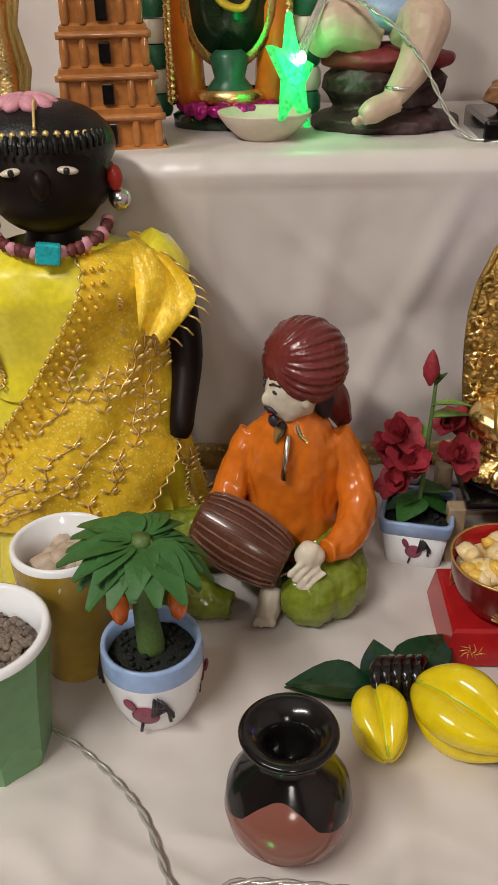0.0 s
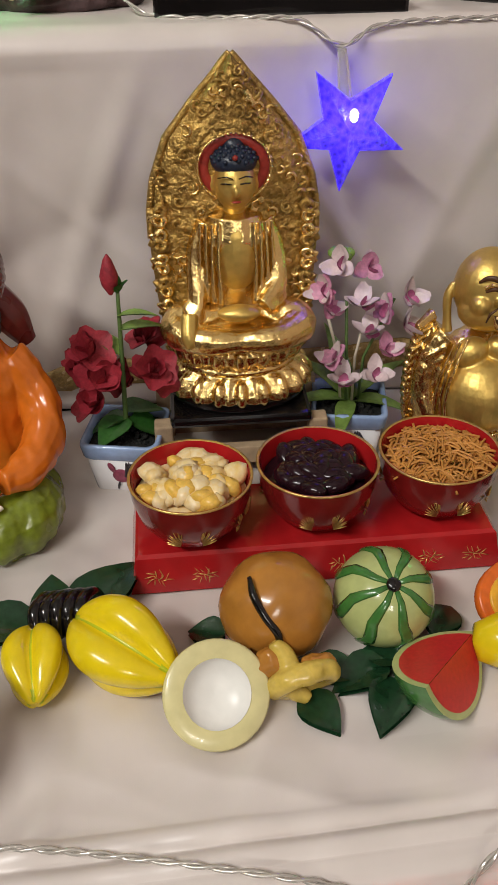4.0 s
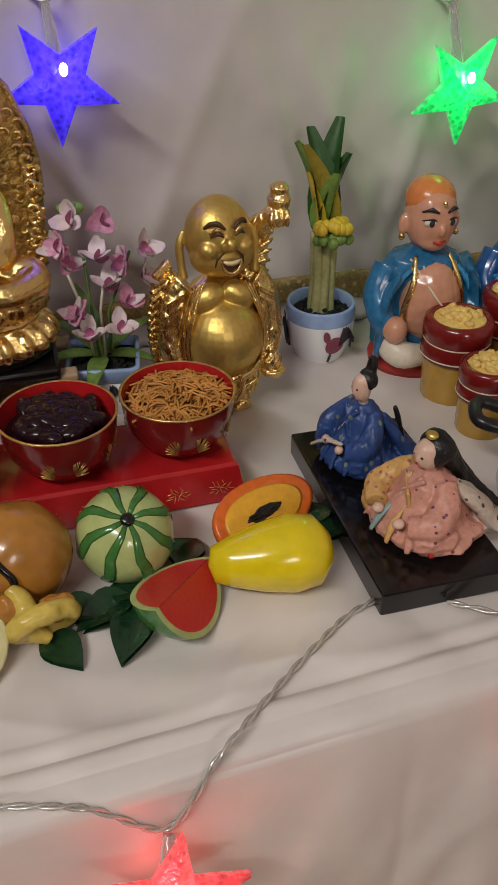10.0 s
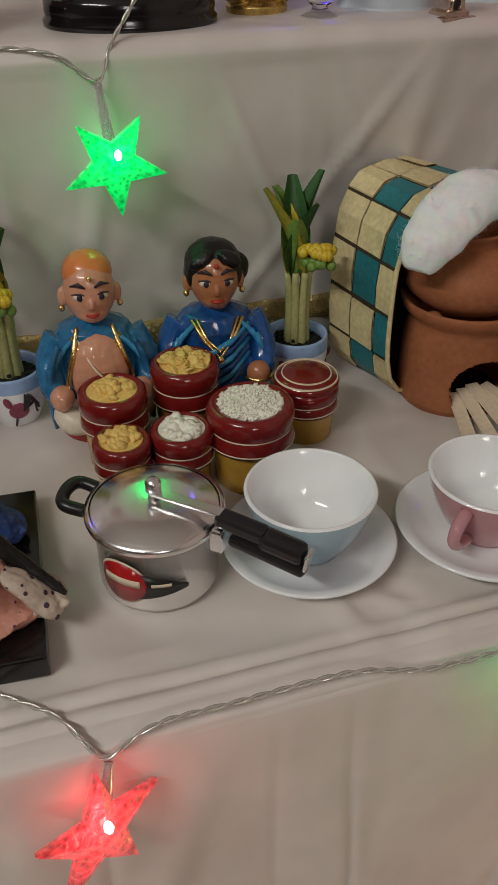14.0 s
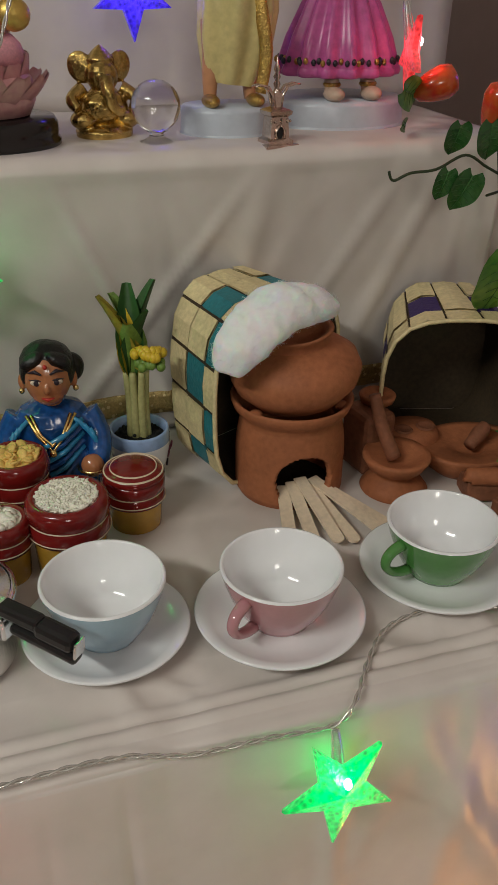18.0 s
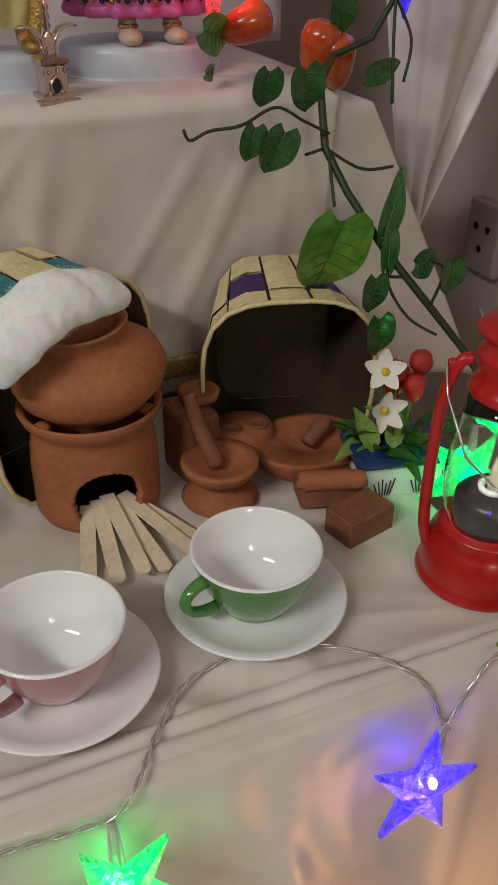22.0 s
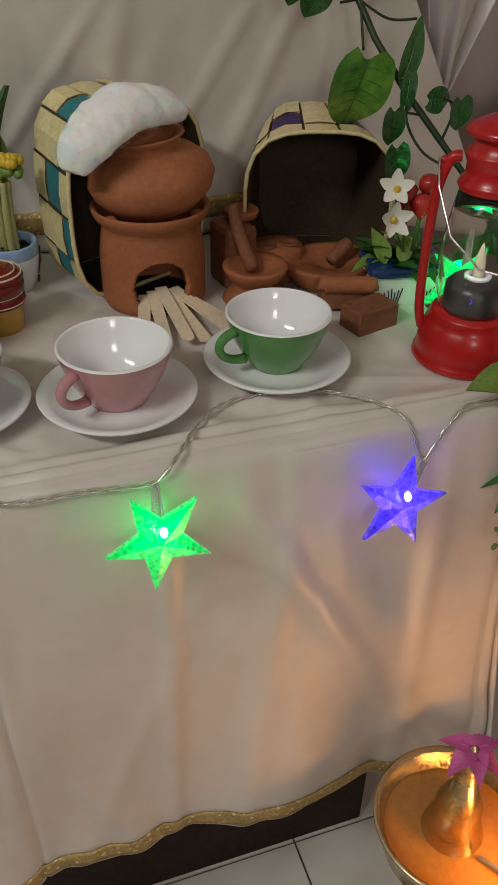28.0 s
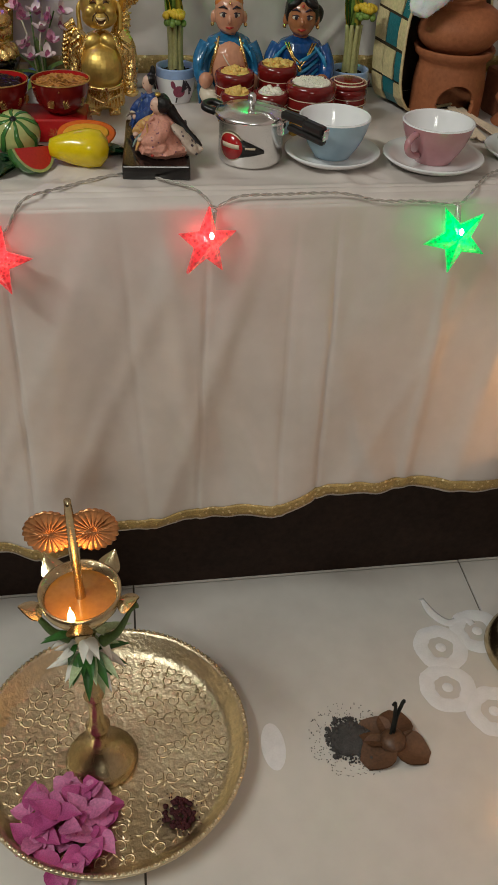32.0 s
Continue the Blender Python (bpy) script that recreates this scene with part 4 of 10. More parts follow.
def vase_paint():
    m = mat("black_and_brown_lacquer", (0.006, 0.005, 0.005), 0.16, vary=0.2, scale=40, coat=0.15)
    nt = m.node_tree
    b = nt.nodes["Principled BSDF"]
    tc, sep = nt.nodes["Texture Coordinate"], nt.nodes.new("ShaderNodeSeparateXYZ")
    nt.links.new(tc.outputs["Object"], sep.inputs[0])
    wave = nt.nodes.new("ShaderNodeMath")
    wave.operation, wave.inputs[1].default_value = "MULTIPLY", 95.0
    nt.links.new(sep.outputs["X"], wave.inputs[0])
    sn = nt.nodes.new("ShaderNodeMath")
    sn.operation = "COSINE"
    nt.links.new(wave.outputs[0], sn.inputs[0])
    sc = nt.nodes.new("ShaderNodeMath")
    sc.operation, sc.inputs[1].default_value, sc.inputs[2].default_value = "MULTIPLY_ADD", 0.010, 0.041
    nt.links.new(sn.outputs[0], sc.inputs[0])
    lt = nt.nodes.new("ShaderNodeMath")
    lt.operation = "LESS_THAN"
    nt.links.new(sep.outputs["Z"], lt.inputs[0])
    nt.links.new(sc.outputs[0], lt.inputs[1])
    mx = nt.nodes.new("ShaderNodeMix")
    mx.data_type = "RGBA"
    mx.inputs[7].default_value = (0.22, 0.08, 0.058, 1)
    nt.links.new(lt.outputs[0], mx.inputs[0])
    old = b.inputs["Base Color"].links[0].from_socket
    nt.links.new(old, mx.inputs[6])
    nt.links.new(mx.outputs[2], b.inputs["Base Color"])
    return m


VASEPAINT = vase_paint()
vase(pose(0.0495, 0.060, SHELF, 0, 0, -12) @ Matrix.Diagonal((0.99, 0.99, 1.0, 1)))


def bloom(k, c, r, slot, heading, pitch, petals=5, width=0.9, cup=0.5, at=None):
    """A flower of curved petals round a centre, facing heading and pitch."""
    m = (at or Matrix()) @ pose(*c, 0, 0, heading) @ pose(0, 0, 0, pitch, 0, 0)
    for i in range(petals):
        k.leaf((0, 0, 0), r, r * width, i * 360 / petals, 18, slot, -cup, 0.25, m, 5, 0.93)


def square_pot(at, words):
    t = thing("flower_pot", at, words, "flower pot", "blue-rimmed flower pots")
    def ring(a, z, q=0.006):
        out = []
        for cx, cy, st in ((1, 1, 0), (-1, 1, 90), (-1, -1, 180), (1, -1, 270)):
            for j in range(4):
                b = radians(st + 30 * j)
                out.append((cx * (a - q) + q * math.cos(b), cy * (a - q) + q * math.sin(b), z))
        return out
    pb = Kit().grid([ring(0.0195, 0.0), ring(0.021, 0.002), ring(0.0245, 0.030)], 0, True, True, None, True).make("pot_body", WHITE, t)
    Kit().grid([ring(0.0245, 0.030), ring(0.0262, 0.032), ring(0.0275, 0.041), ring(0.0272, 0.043), ring(0.0245, 0.043), ring(0.0235, 0.036)], 0, True).make("rim", BLUEBAND, pb, "blue-washed glazed rim")
    k = Kit().grid([ring(0.0236, 0.036), [(0, 0, 0.039)] * 16], 0, True)
    heap(k, 50, 0.021, 0.037, 0.0024, 4, segs=5, rings=4)
    k.make("soil", SOIL, t, "dark mossy filling")
    k = Kit()
    rooster_mark(k, pose(0.0, -0.0222, 0.004, 6, 0, 0), 0, 1, 1.05)
    k.make("painted_bird", [ROOSTER, INK], pb, "painted maroon and black bird motif")
    return t


def rose_plant(at):
    t = square_pot(at, "square white pot with a toy red rose plant")
    Kit().tube([(0, 0, 0.036), (0.002, 0, 0.08), (0.004, 0.002, 0.145)], [0.002, 0.0017, 0.0013], 0, 8).make("stem", STEM, t)
    rnd = random.Random(11)
    for x, y, z, r in ((-0.016, -0.006, 0.104, 0.013), (-0.009, -0.012, 0.086, 0.013), (-0.016, -0.012, 0.068, 0.012), (0.022, -0.004, 0.090, 0.0125), (0.016, 0.012, 0.105, 0.012), (0.030, 0.0, 0.084, 0.011), (0.0, 0.014, 0.072, 0.012), (-0.024, 0.0, 0.088, 0.011)):
        k = Kit()
        for ring in range(3):
            bloom(k, (x + rnd.uniform(-0.003, 0.003), y, z + rnd.uniform(-0.003, 0.003)), r * 1.35 * (1 - 0.22 * ring), 0, rnd.uniform(-60, 60), 50 + rnd.uniform(-30, 30), 5, 1.05, 0.1 + 0.5 * ring)
        k.make("rose", ROSERED, t)
    k = Kit().lathe([(0.0012, 0.143), (0.0052, 0.150), (0.006, 0.156), (0.003, 0.166), (0.0006, 0.170)], 12)
    bud = k.make("bud", ROSERED, t, "closed red bud")
    for i in range(5):
        Kit().leaf((0.004, 0.001, 0.144), 0.011, 0.006, i * 72, 60, 0, 0.2).make("sepal", LEAF, bud)
    for h, p, z, ln, w, c in ((-70, 15, 0.118, 0.03, 0.012, 1), (60, 35, 0.10, 0.028, 0.014, 1), (-40, -5, 0.055, 0.034, 0.026, 0), (-80, -15, 0.048, 0.03, 0.026, 0), (150, 0, 0.05, 0.03, 0.024, 0), (95, -10, 0.05, 0.03, 0.022, 0), (-100, 25, 0.128, 0.028, 0.009, 1)):
        Kit().leaf((0.002, 0, z), ln, w, h, p, 0, 0.3, 0.25).make("leaf", LEAFLIGHT if c else LEAF, t)
    return t


rose_plant(pose(0.158, 0.304, SHELF, 0, 0, -14))


ORCHIDPINK = mat("pale_pink_petal", (0.58, 0.26, 0.38), 0.5, vary=0.3, scale=150)


def orchid_plant(at):
    t = square_pot(at, "square white pot with toy white and pink orchids")
    rnd = random.Random(21)
    spots = [(-0.012, -0.01, 0.150), (-0.022, -0.012, 0.132), (0.004, -0.016, 0.125), (0.020, -0.01, 0.118), (0.034, -0.012, 0.108), (-0.014, -0.02, 0.085), (-0.006, -0.022, 0.070), (-0.018, -0.008, 0.118), (0.010, -0.014, 0.104), (0.022, -0.018, 0.092), (0.036, -0.004, 0.125), (0.008, 0.006, 0.142), (0.016, -0.02, 0.074)]
    for i, (x, y, z) in enumerate(spots):
        f = Kit()
        h0, p0 = rnd.uniform(-60, 60), 55 + rnd.uniform(-40, 25)
        bloom(f, (x, y, z), 0.0130, 0, h0, p0, 3, 0.66, rnd.uniform(0.1, 0.5))
        bloom(f, (x, y - 0.001, z + 0.001), 0.0120, 2, h0, p0 + 180 * 0 + 6, 3, 0.95, rnd.uniform(-0.2, 0.3), pose(x, y, z, 0, 8, 0) @ pose(-x, -y, -z)) if i % 2 else bloom(f, (x, y, z), 0.014, 0, h0 + 30, p0, 3, 0.8, 0.4)
        bloom(f, (x, y - 0.002, z), 0.007, 1, rnd.uniform(0, 90), 60, 3, 0.9, 0.6)
        f.make("orchid_bloom", [ORCHID, ORCHIDRED, ORCHIDPINK], t)
    for i in range(4):
        Kit().tube([(0.004 * i - 0.006, 0, 0.036), (0.006 * i - 0.010, -0.006, 0.08), (0.016 * i - 0.022, -0.006, 0.125)], 0.0011, 0, 6).make("stem", STEM if i % 2 else IVORY, t)
    for h, p, ln in ((60, 50, 0.05), (-50, 40, 0.055), (110, 30, 0.05), (20, 60, 0.06), (-100, 20, 0.045), (170, 20, 0.045)):
        Kit().leaf((0, 0, 0.04), ln, 0.014, h, p, 0, 0.5, 0.3).make("leaf", LEAFLIGHT, t)
    k = Kit()
    heap(k, 12, 0.008, 0.155, 0.004, 30, at=pose(-0.012, -0.004, 0))
    k.make("bud_cluster", LEAFLIGHT, t, "green orchid buds")
    return t


orchid_plant(pose(0.322, 0.318, SHELF, 0, 0, -12))


# ---------------------------------------------------------------- gilded seated statue on a wooden stool
BLUEHAIR = mat("dark_blue_curls", (0.012, 0.018, 0.035), 0.35, vary=0.4, scale=300)
HALORED = mat("red_halo_ground", (0.30, 0.03, 0.02), 0.35, vary=0.25, scale=150)


def gilded_statue(at):
    k = Kit()
    # pointed mandorla with a rough relief
    def half(z):
        return 0.0545 * float(np.interp(0.245 - z, (0.0, 0.004, 0.012, 0.028, 0.051, 0.079, 0.100, 0.130, 0.165, 0.215), (0.0, 0.07, 0.18, 0.43, 0.75, 0.93, 0.99, 1.0, 0.96, 0.86)))
    rows = []
    for i in range(150):
        z = 0.03 + 0.2149 * i / 149
        w = half(z)
        row = []
        for j in range(91):
            s = -1 + j / 45
            x = w * s
            edge = 1 - abs(s) ** 8
            cob = noise.cell_vector(Vector((x * 420, 0.0, z * 420)))[0]
            d = noise.noise(Vector((x * 240, z * 240, 3))) + 0.5 * noise.noise(Vector((x * 640, z * 640, 9)))
            row.append((x, -0.003 - 0.004 * edge - (0.0016 * d + 0.0008 * cob + 0.0020 * abs(noise.noise(Vector((x * 110, z * 110, 5))))) * edge + 0.007 * s * s, z))
        rows.append(row)
    k.grid(rows, 1)
    k.grid([[(half(0.03 + 0.2149 * i / 40) * s, 0.008, 0.03 + 0.2149 * i / 40) for s in (1, -1)] for i in range(41)], 1)
    for s in (-1, 1):
        k.tube([(s * half(z) * 0.985, 0.002, z) for z in [0.125 + 0.1199 * i / 40 for i in range(41)]], 0.0024, 1, 8)
        # cloud scrolls along the lower flanks
        for i in range(13):
            z = 0.042 + 0.0088 * i
            turn = 1 if i % 2 else -1
            c = (s * (half(z) - 0.0065), -0.003, z)
            k.tube([(c[0] + s * 0.0058 * (1 - a / 8.5) * math.cos(turn * a), -0.003 - 0.0005 * a, c[2] + 0.0058 * (1 - a / 8.5) * math.sin(turn * a)) for a in [0.6 * j for j in range(12)]], [0.0025] * 6 + [0.0021] * 6, 0 if i % 3 else 1, 7)
    # leaf scrolls in rows over the field
    rnd = random.Random(4)
    for i in range(170):
        s, z = rnd.choice((-1, 1)), rnd.uniform(0.048, 0.236)
        x = s * rnd.uniform(0.05, 0.92) * half(z)
        if math.hypot(x, z - 0.178) < 0.027:
            continue
        q, g = rnd.uniform(0.0028, 0.0052), rnd.uniform(0, 6.28)
        k.tube([(x + s * q * math.cos(a + g) * (1 - a / 7), -0.0085 + 0.0070 * (x / max(0.001, half(z))) ** 2, z + q * math.sin(a + g) * (1 - a / 7)) for a in [0.6 * j for j in range(9)]], [0.0006, 0.0011, 0.0014, 0.0015, 0.0015, 0.0013, 0.0011, 0.0009, 0.0006], 1 if i % 3 else 0, 6)
    # halo
    k.lathe([(0.0, 0.0), (0.0165, 0.0)], 36, 1, pose(0, -0.0135, 0.178, 90, 0, 0))
    k.lathe([(0.0155, 0.0), (0.0165, 0.001), (0.0208, 0.001), (0.0215, 0.0)], 36, 2, pose(0, -0.014, 0.178, 90, 0, 0))
    for i in range(44):
        a = 6.283 * i / 44
        k.ball((0.0222 * math.cos(a), -0.0165, 0.178 + 0.0222 * math.sin(a)), 0.0014, 0, segs=6, rings=4)
    # lotus throne
    k.lathe([(0.0, 0.0), (0.047, 0.0), (0.049, 0.004), (0.044, 0.010)], 40, 3, None, squash=0.8)
    k.lathe([(0.044, 0.006), (0.052, 0.011), (0.051, 0.016), (0.044, 0.026), (0.037, 0.031), (0.038, 0.034), (0.045, 0.041), (0.047, 0.048), (0.043, 0.055), (0.0, 0.057)], 90, 0, None, squash=0.8, flute=18, depth=0.055)
    k.lathe([(0.041, 0.029), (0.042, 0.031), (0.041, 0.033)], 60, 0, None, squash=0.8)
    # crossed legs, torso, robe, arms, head
    first = len(k.v)
    k.ball((0, -0.012, 0.064), (0.043, 0.030, 0.013), 0, segs=28)
    for s in (-1, 1):
        k.tube([(0.008 * s, -0.014, 0.068), (0.034 * s, -0.016, 0.070), (0.041 * s, -0.026, 0.066), (0.024 * s, -0.040, 0.064), (-0.006 * s, -0.042, 0.064)], [0.012, 0.014, 0.0125, 0.011, 0.007], 0, 14)
        for j in range(3):
            k.tube([(s * (0.040 - 0.006 * j), -0.022 - 0.007 * j, 0.080 - 0.002 * j), (s * (0.030 - 0.006 * j), -0.038 - 0.003 * j, 0.074 - 0.002 * j), (s * (0.016 - 0.005 * j), -0.047, 0.066)], 0.0013, 0, 5)
        k.tube([(0.021 * s, -0.004, 0.130), (0.029 * s, -0.008, 0.112), (0.030 * s, -0.018, 0.094), (0.018 * s if s > 0 else -0.030, -0.034, 0.086 if s > 0 else 0.070)], [0.0085, 0.0092, 0.0085, 0.0055], 0, 12)
        for j in range(4):
            k.tube([(s * (0.013 + 0.0045 * j), -0.021 + 0.002 * j, 0.134), (s * (0.014 + 0.0045 * j), -0.027 + 0.003 * j, 0.110), (s * (0.012 + 0.005 * j), -0.029 + 0.003 * j, 0.086)], 0.0016, 0, 6)
    k.lathe([(0.025, 0.066), (0.023, 0.088), (0.024, 0.108), (0.026, 0.124), (0.020, 0.136), (0.009, 0.142)], 28, 0, pose(0, -0.005, 0), squash=0.8)
    k.ball((0, -0.017, 0.112), (0.017, 0.010, 0.024), 4, segs=18)
    k.ball((0.0, -0.036, 0.083), (0.015, 0.008, 0.006), 4)
    k.tube([(-0.033, -0.034, 0.082), (-0.034, -0.043, 0.070), (-0.033, -0.046, 0.062)], [0.0062, 0.006, 0.004], 4, 8)
    k.tube([(0, -0.006, 0.138), (0, -0.010, 0.152)], 0.0085, 4, 12)
    k.ball((0, -0.014, 0.168), (0.0152, 0.0155, 0.0205), 4, segs=20, rings=14)
    k.ball((0, -0.029, 0.166), (0.0025, 0.004, 0.0045), 4)
    for s in (-1, 1):
        k.ball((0.016 * s, -0.011, 0.166), (0.0028, 0.004, 0.0085), 4)
        k.tube([(0.003 * s, -0.0287, 0.1715), (0.007 * s, -0.0282, 0.1720), (0.0105 * s, -0.0262, 0.1712)], 0.0006, 3, 5)
    k.ball((0, -0.011, 0.184), (0.0170, 0.0165, 0.0115), 5, segs=20, rings=12)
    k.ball((0, -0.008, 0.194), (0.0095, 0.0095, 0.0085), 5)
    for i in range(70):
        a, p = i * 2.4, 0.15 + 1.35 * i / 70
        k.ball((0.0168 * math.sin(p) * math.cos(a), -0.011 + 0.0165 * math.sin(p) * math.sin(a), 0.184 + 0.0115 * math.cos(p)), 0.0019, 5, segs=5, rings=4)
    k.ball((0, -0.027, 0.190), 0.0022, 2, segs=6, rings=5)
    k.ball((0, -0.0292, 0.1585), (0.0036, 0.0012, 0.0010), 6, segs=8, rings=6)
    for s in (-1, 1):
        k.tube([(0.0020 * s, -0.0292, 0.1755), (0.007 * s, -0.0288, 0.1772), (0.0125 * s, -0.0250, 0.1752)], 0.0005, 3, 5)
    for j in range(7):
        w = 0.012 + 0.0048 * j
        k.tube([(-w, -0.036 + 0.0008 * j, 0.074 - 0.0012 * j), (-0.5 * w, -0.044, 0.068 - 0.0016 * j), (0, -0.0465, 0.0665 - 0.0016 * j), (0.5 * w, -0.044, 0.068 - 0.0016 * j), (w, -0.036 + 0.0008 * j, 0.074 - 0.0012 * j)], [0.0006, 0.0012, 0.0014, 0.0012, 0.0006], 0, 6)
    for i in range(first, len(k.v)):
        x, y, z = k.v[i]
        g = 0.84 if z > 0.086 else 0.96
        k.v[i] = (x * g, y * 0.92 - 0.002, float(np.interp(z, (0.0, 0.090, 0.136, 0.150, 0.250), (0.0, 0.090, 0.1445, 0.152, 0.241))))
    for ring, (r, z, n) in enumerate(((0.0465, 0.017, 20), (0.0420, 0.044, 18))):
        for i in range(n):
            a = 6.283 * (i + 0.5 * ring) / n
            k.ball((r * math.cos(a), 0.8 * r * math.sin(a), z), (0.0052, 0.0072, 0.0105), 0, (18 if ring else -22, 0, math.degrees(a) + 90), 10, 8)
    sculpt(k, (0,), 0.0008, 2, 0.0004, 140, (1, 1, 0.7))
    sculpt(k, (4,), 0.0009, 4)
    ob = k.make("gilded_statue", [GOLD, GOLDDARK, HALORED, BLACK, GOLDMATT, BLUEHAIR, HALORED], at=at)
    return tagged(ob, "gilded seated statue with a pointed carved backplate", "statue")


def stool(at):
    t = thing("display_stand", at, "low pale wooden stand with a black top under a gilded statue", "stand")
    for x in (-0.054, 0.054):
        for y in (-0.03, 0.03):
            Kit().box((x, y, 0.024), (0.013, 0.013, 0.050), 0, (0, 0, 0), 0.0015).make("leg", STOOLWOOD, t)
    Kit().box((0, -0.030, 0.020), (0.096, 0.008, 0.014), 0, (0, 0, 0), 0.001).make("rail", STOOLWOOD, t)
    Kit().box((0, 0.030, 0.010), (0.096, 0.006, 0.018), 0, (0, 0, 0), 0.001).make("back_rail", STOOLWOOD, t)
    Kit().box((0, 0, 0.0525), (0.098, 0.078, 0.009), 0, (0, 0, 0), 0.003).make("top", BLACK, t, "black lacquered top")
    return t


stool(pose(0.240, 0.322, SHELF, 0, 0, -3))
gilded_statue(pose(0.240, 0.322, SHELF + 0.0571, 0, 0, -3) @ Matrix.Diagonal((1, 1, 0.905, 1)))


# ---------------------------------------------------------------- red stand with three bowls
GILTPRINT = mat("gold_print", (0.66, 0.44, 0.14), 0.3, 0.8, 0.2, 200)


def gilt_flourish(k, at, s, seed):
    """A gold rosette of short strokes, as printed on lacquer."""
    rnd = random.Random(seed)
    for i in range(15):
        a, q = i * 2.4, 0.32 * s * math.sqrt((i + 0.5) / 15)
        x, z, b = q * 1.25 * math.cos(a), 0.32 * s + 0.8 * q * math.sin(a), a + rnd.uniform(-0.5, 0.9)
        d = rnd.uniform(0.09, 0.15) * s
        k.tube([(x - d * math.cos(b), 0, z - d * math.sin(b)), (x, 0, z), (x + d * math.cos(b), 0, z + d * math.sin(b))], [0.012 * s, 0.040 * s, 0.012 * s], 0, 5, flat=0.4, at=at)


def gilt_feathers(k, at, s, seed):
    """Two gold feather tufts turned away from each other."""
    rnd = random.Random(seed)
    for side in (-1, 1):
        for i in range(9):
            u = i / 8
            a, d = 1.5 - 1.15 * (1 - u) + rnd.uniform(-0.1, 0.1), s * (0.20 + 0.26 * math.sin(math.pi * (0.25 + 0.6 * u)))
            x, z = side * (0.26 + 0.05 * (1 - u)) * s, (0.02 + 0.26 * u) * s
            k.tube([(x, 0.05 * z, z), (x + side * 0.5 * d * math.cos(a - 0.1), 0, z + 0.5 * d * math.sin(a)), (x + side * d * math.cos(a), 0.002 * u, z + d * math.sin(a))], [0.030 * s, 0.038 * s, 0.008 * s], 0, 5, flat=0.4, at=at)


st = thing("bowl_stand", pose(0.272, 0.211, SHELF, 0, 0, -2.0), "red lacquered rectangular stand with gold motifs under three bowls", "stand")
k = Kit()
for z0, z1, a, b in ((0.0, 0.028, 0.116, 0.110),):
    ring = lambda a, d, z: [(a, d, z), (-a, d, z), (-a, -d, z), (a, -d, z)]
    k.grid([ring(0.112, 0.034, 0.0), ring(0.115, 0.037, 0.002), ring(0.111, 0.033, 0.026), ring(0.109, 0.031, 0.028)], 0, True, False, None, True)
stbody = k.make("body", RED, st)
for i in range(8):
    k = Kit()
    gilt_flourish(k, pose(-0.098 + 0.028 * i, -0.0362, 0.006, -8, 0, 0), 0.019, i)
    k.make("gold_motif", GILTPRINT, stbody, "printed gold motif")


CORNTIP = mat("yellow_corn_kernel", (0.70, 0.44, 0.08), 0.3, vary=0.2, scale=200)


def lacquer_bowl(at, words, fill, fillname, seed):
    t = thing("lacquer_bowl", at, "red lacquered bowl with gold rim holding " + words, "bowl", "bowls on the red stand")
    R, h = 0.0372, 0.0405
    shell = Kit().lathe([(0, 0), (0.018, 0), (0.019, 0.003), (0.026, 0.006), (0.0325, 0.016), (0.0360, 0.029), (R, h)], 48).make("outer_shell", MAROON, t)
    Kit().lathe([(R - 0.0015, h), (0.0342, 0.028), (0.030, 0.018), (0.0, 0.012)], 48).make("lining", RED, t, "glossy red inside")
    Kit().lathe([(R - 0.0014, h - 0.0002), (R - 0.0005, h + 0.0006), (R + 0.0005, h), (R, h - 0.0010)], 48).make("rim", GILTPRINT, shell, "thin gold rim")
    for a in (-95, -25, 60, 150):
        k = Kit()
        gilt_feathers(k, pose(0, 0, 0, 0, 0, a + 90) @ pose(0, -0.0318, 0.012, 14, 0, 0), 0.021, seed + int(a))
        k.make("gold_motif", GILTPRINT, shell, "printed gold flourish")
    k = Kit().lathe([(0.0335, 0.028), (0.02, 0.031), (0, 0.033)], 24)
    if seed == 3:
        rnd = random.Random(8)
        for i in range(420):
            r, a, b = 0.031 * math.sqrt(rnd.random()), rnd.random() * 6.283, rnd.random() * 6.283
            L = rnd.uniform(0.004, 0.009)
            x, y, z = r * math.cos(a), r * math.sin(a), 0.0335 + 0.30 * (0.033 - r) * rnd.uniform(0.3, 1.0) + rnd.uniform(0, 0.003)
            k.tube([(x - L * math.cos(b), y - L * math.sin(b), z - rnd.uniform(0, 0.002)), (x, y, z + 0.0015), (x + L * math.cos(b), y + L * math.sin(b), z - rnd.uniform(0, 0.003))], 0.00085, 0, 4, False)
    elif seed == 2:
        rb = random.Random(12)
        for i in range(30):
            q, a = 0.0245 * math.sqrt((i + 0.5) / 30), i * 2.4
            k.ball((q * math.cos(a), q * math.sin(a), 0.0325 + 0.26 * (0.0265 - q) + rb.uniform(0, 0.003)), (0.0105, 0.0064, 0.0056), 0, (rb.uniform(-30, 30), rb.uniform(-30, 30), rb.uniform(0, 360)), 14, 10)
    else:
        heap(k, 40, 0.0275, 0.0338, 0.0082, 13, (1.0, 0.80, 0.60), 0.25, 10, 7)
        heap(k, 14, 0.0275, 0.0346, 0.0080, 17, (1.0, 0.8, 0.6), 0.25, 10, 7, slot=1)
    tagged(k.make(fillname, [fill, CORNTIP], t), kind="stuff")
    return t


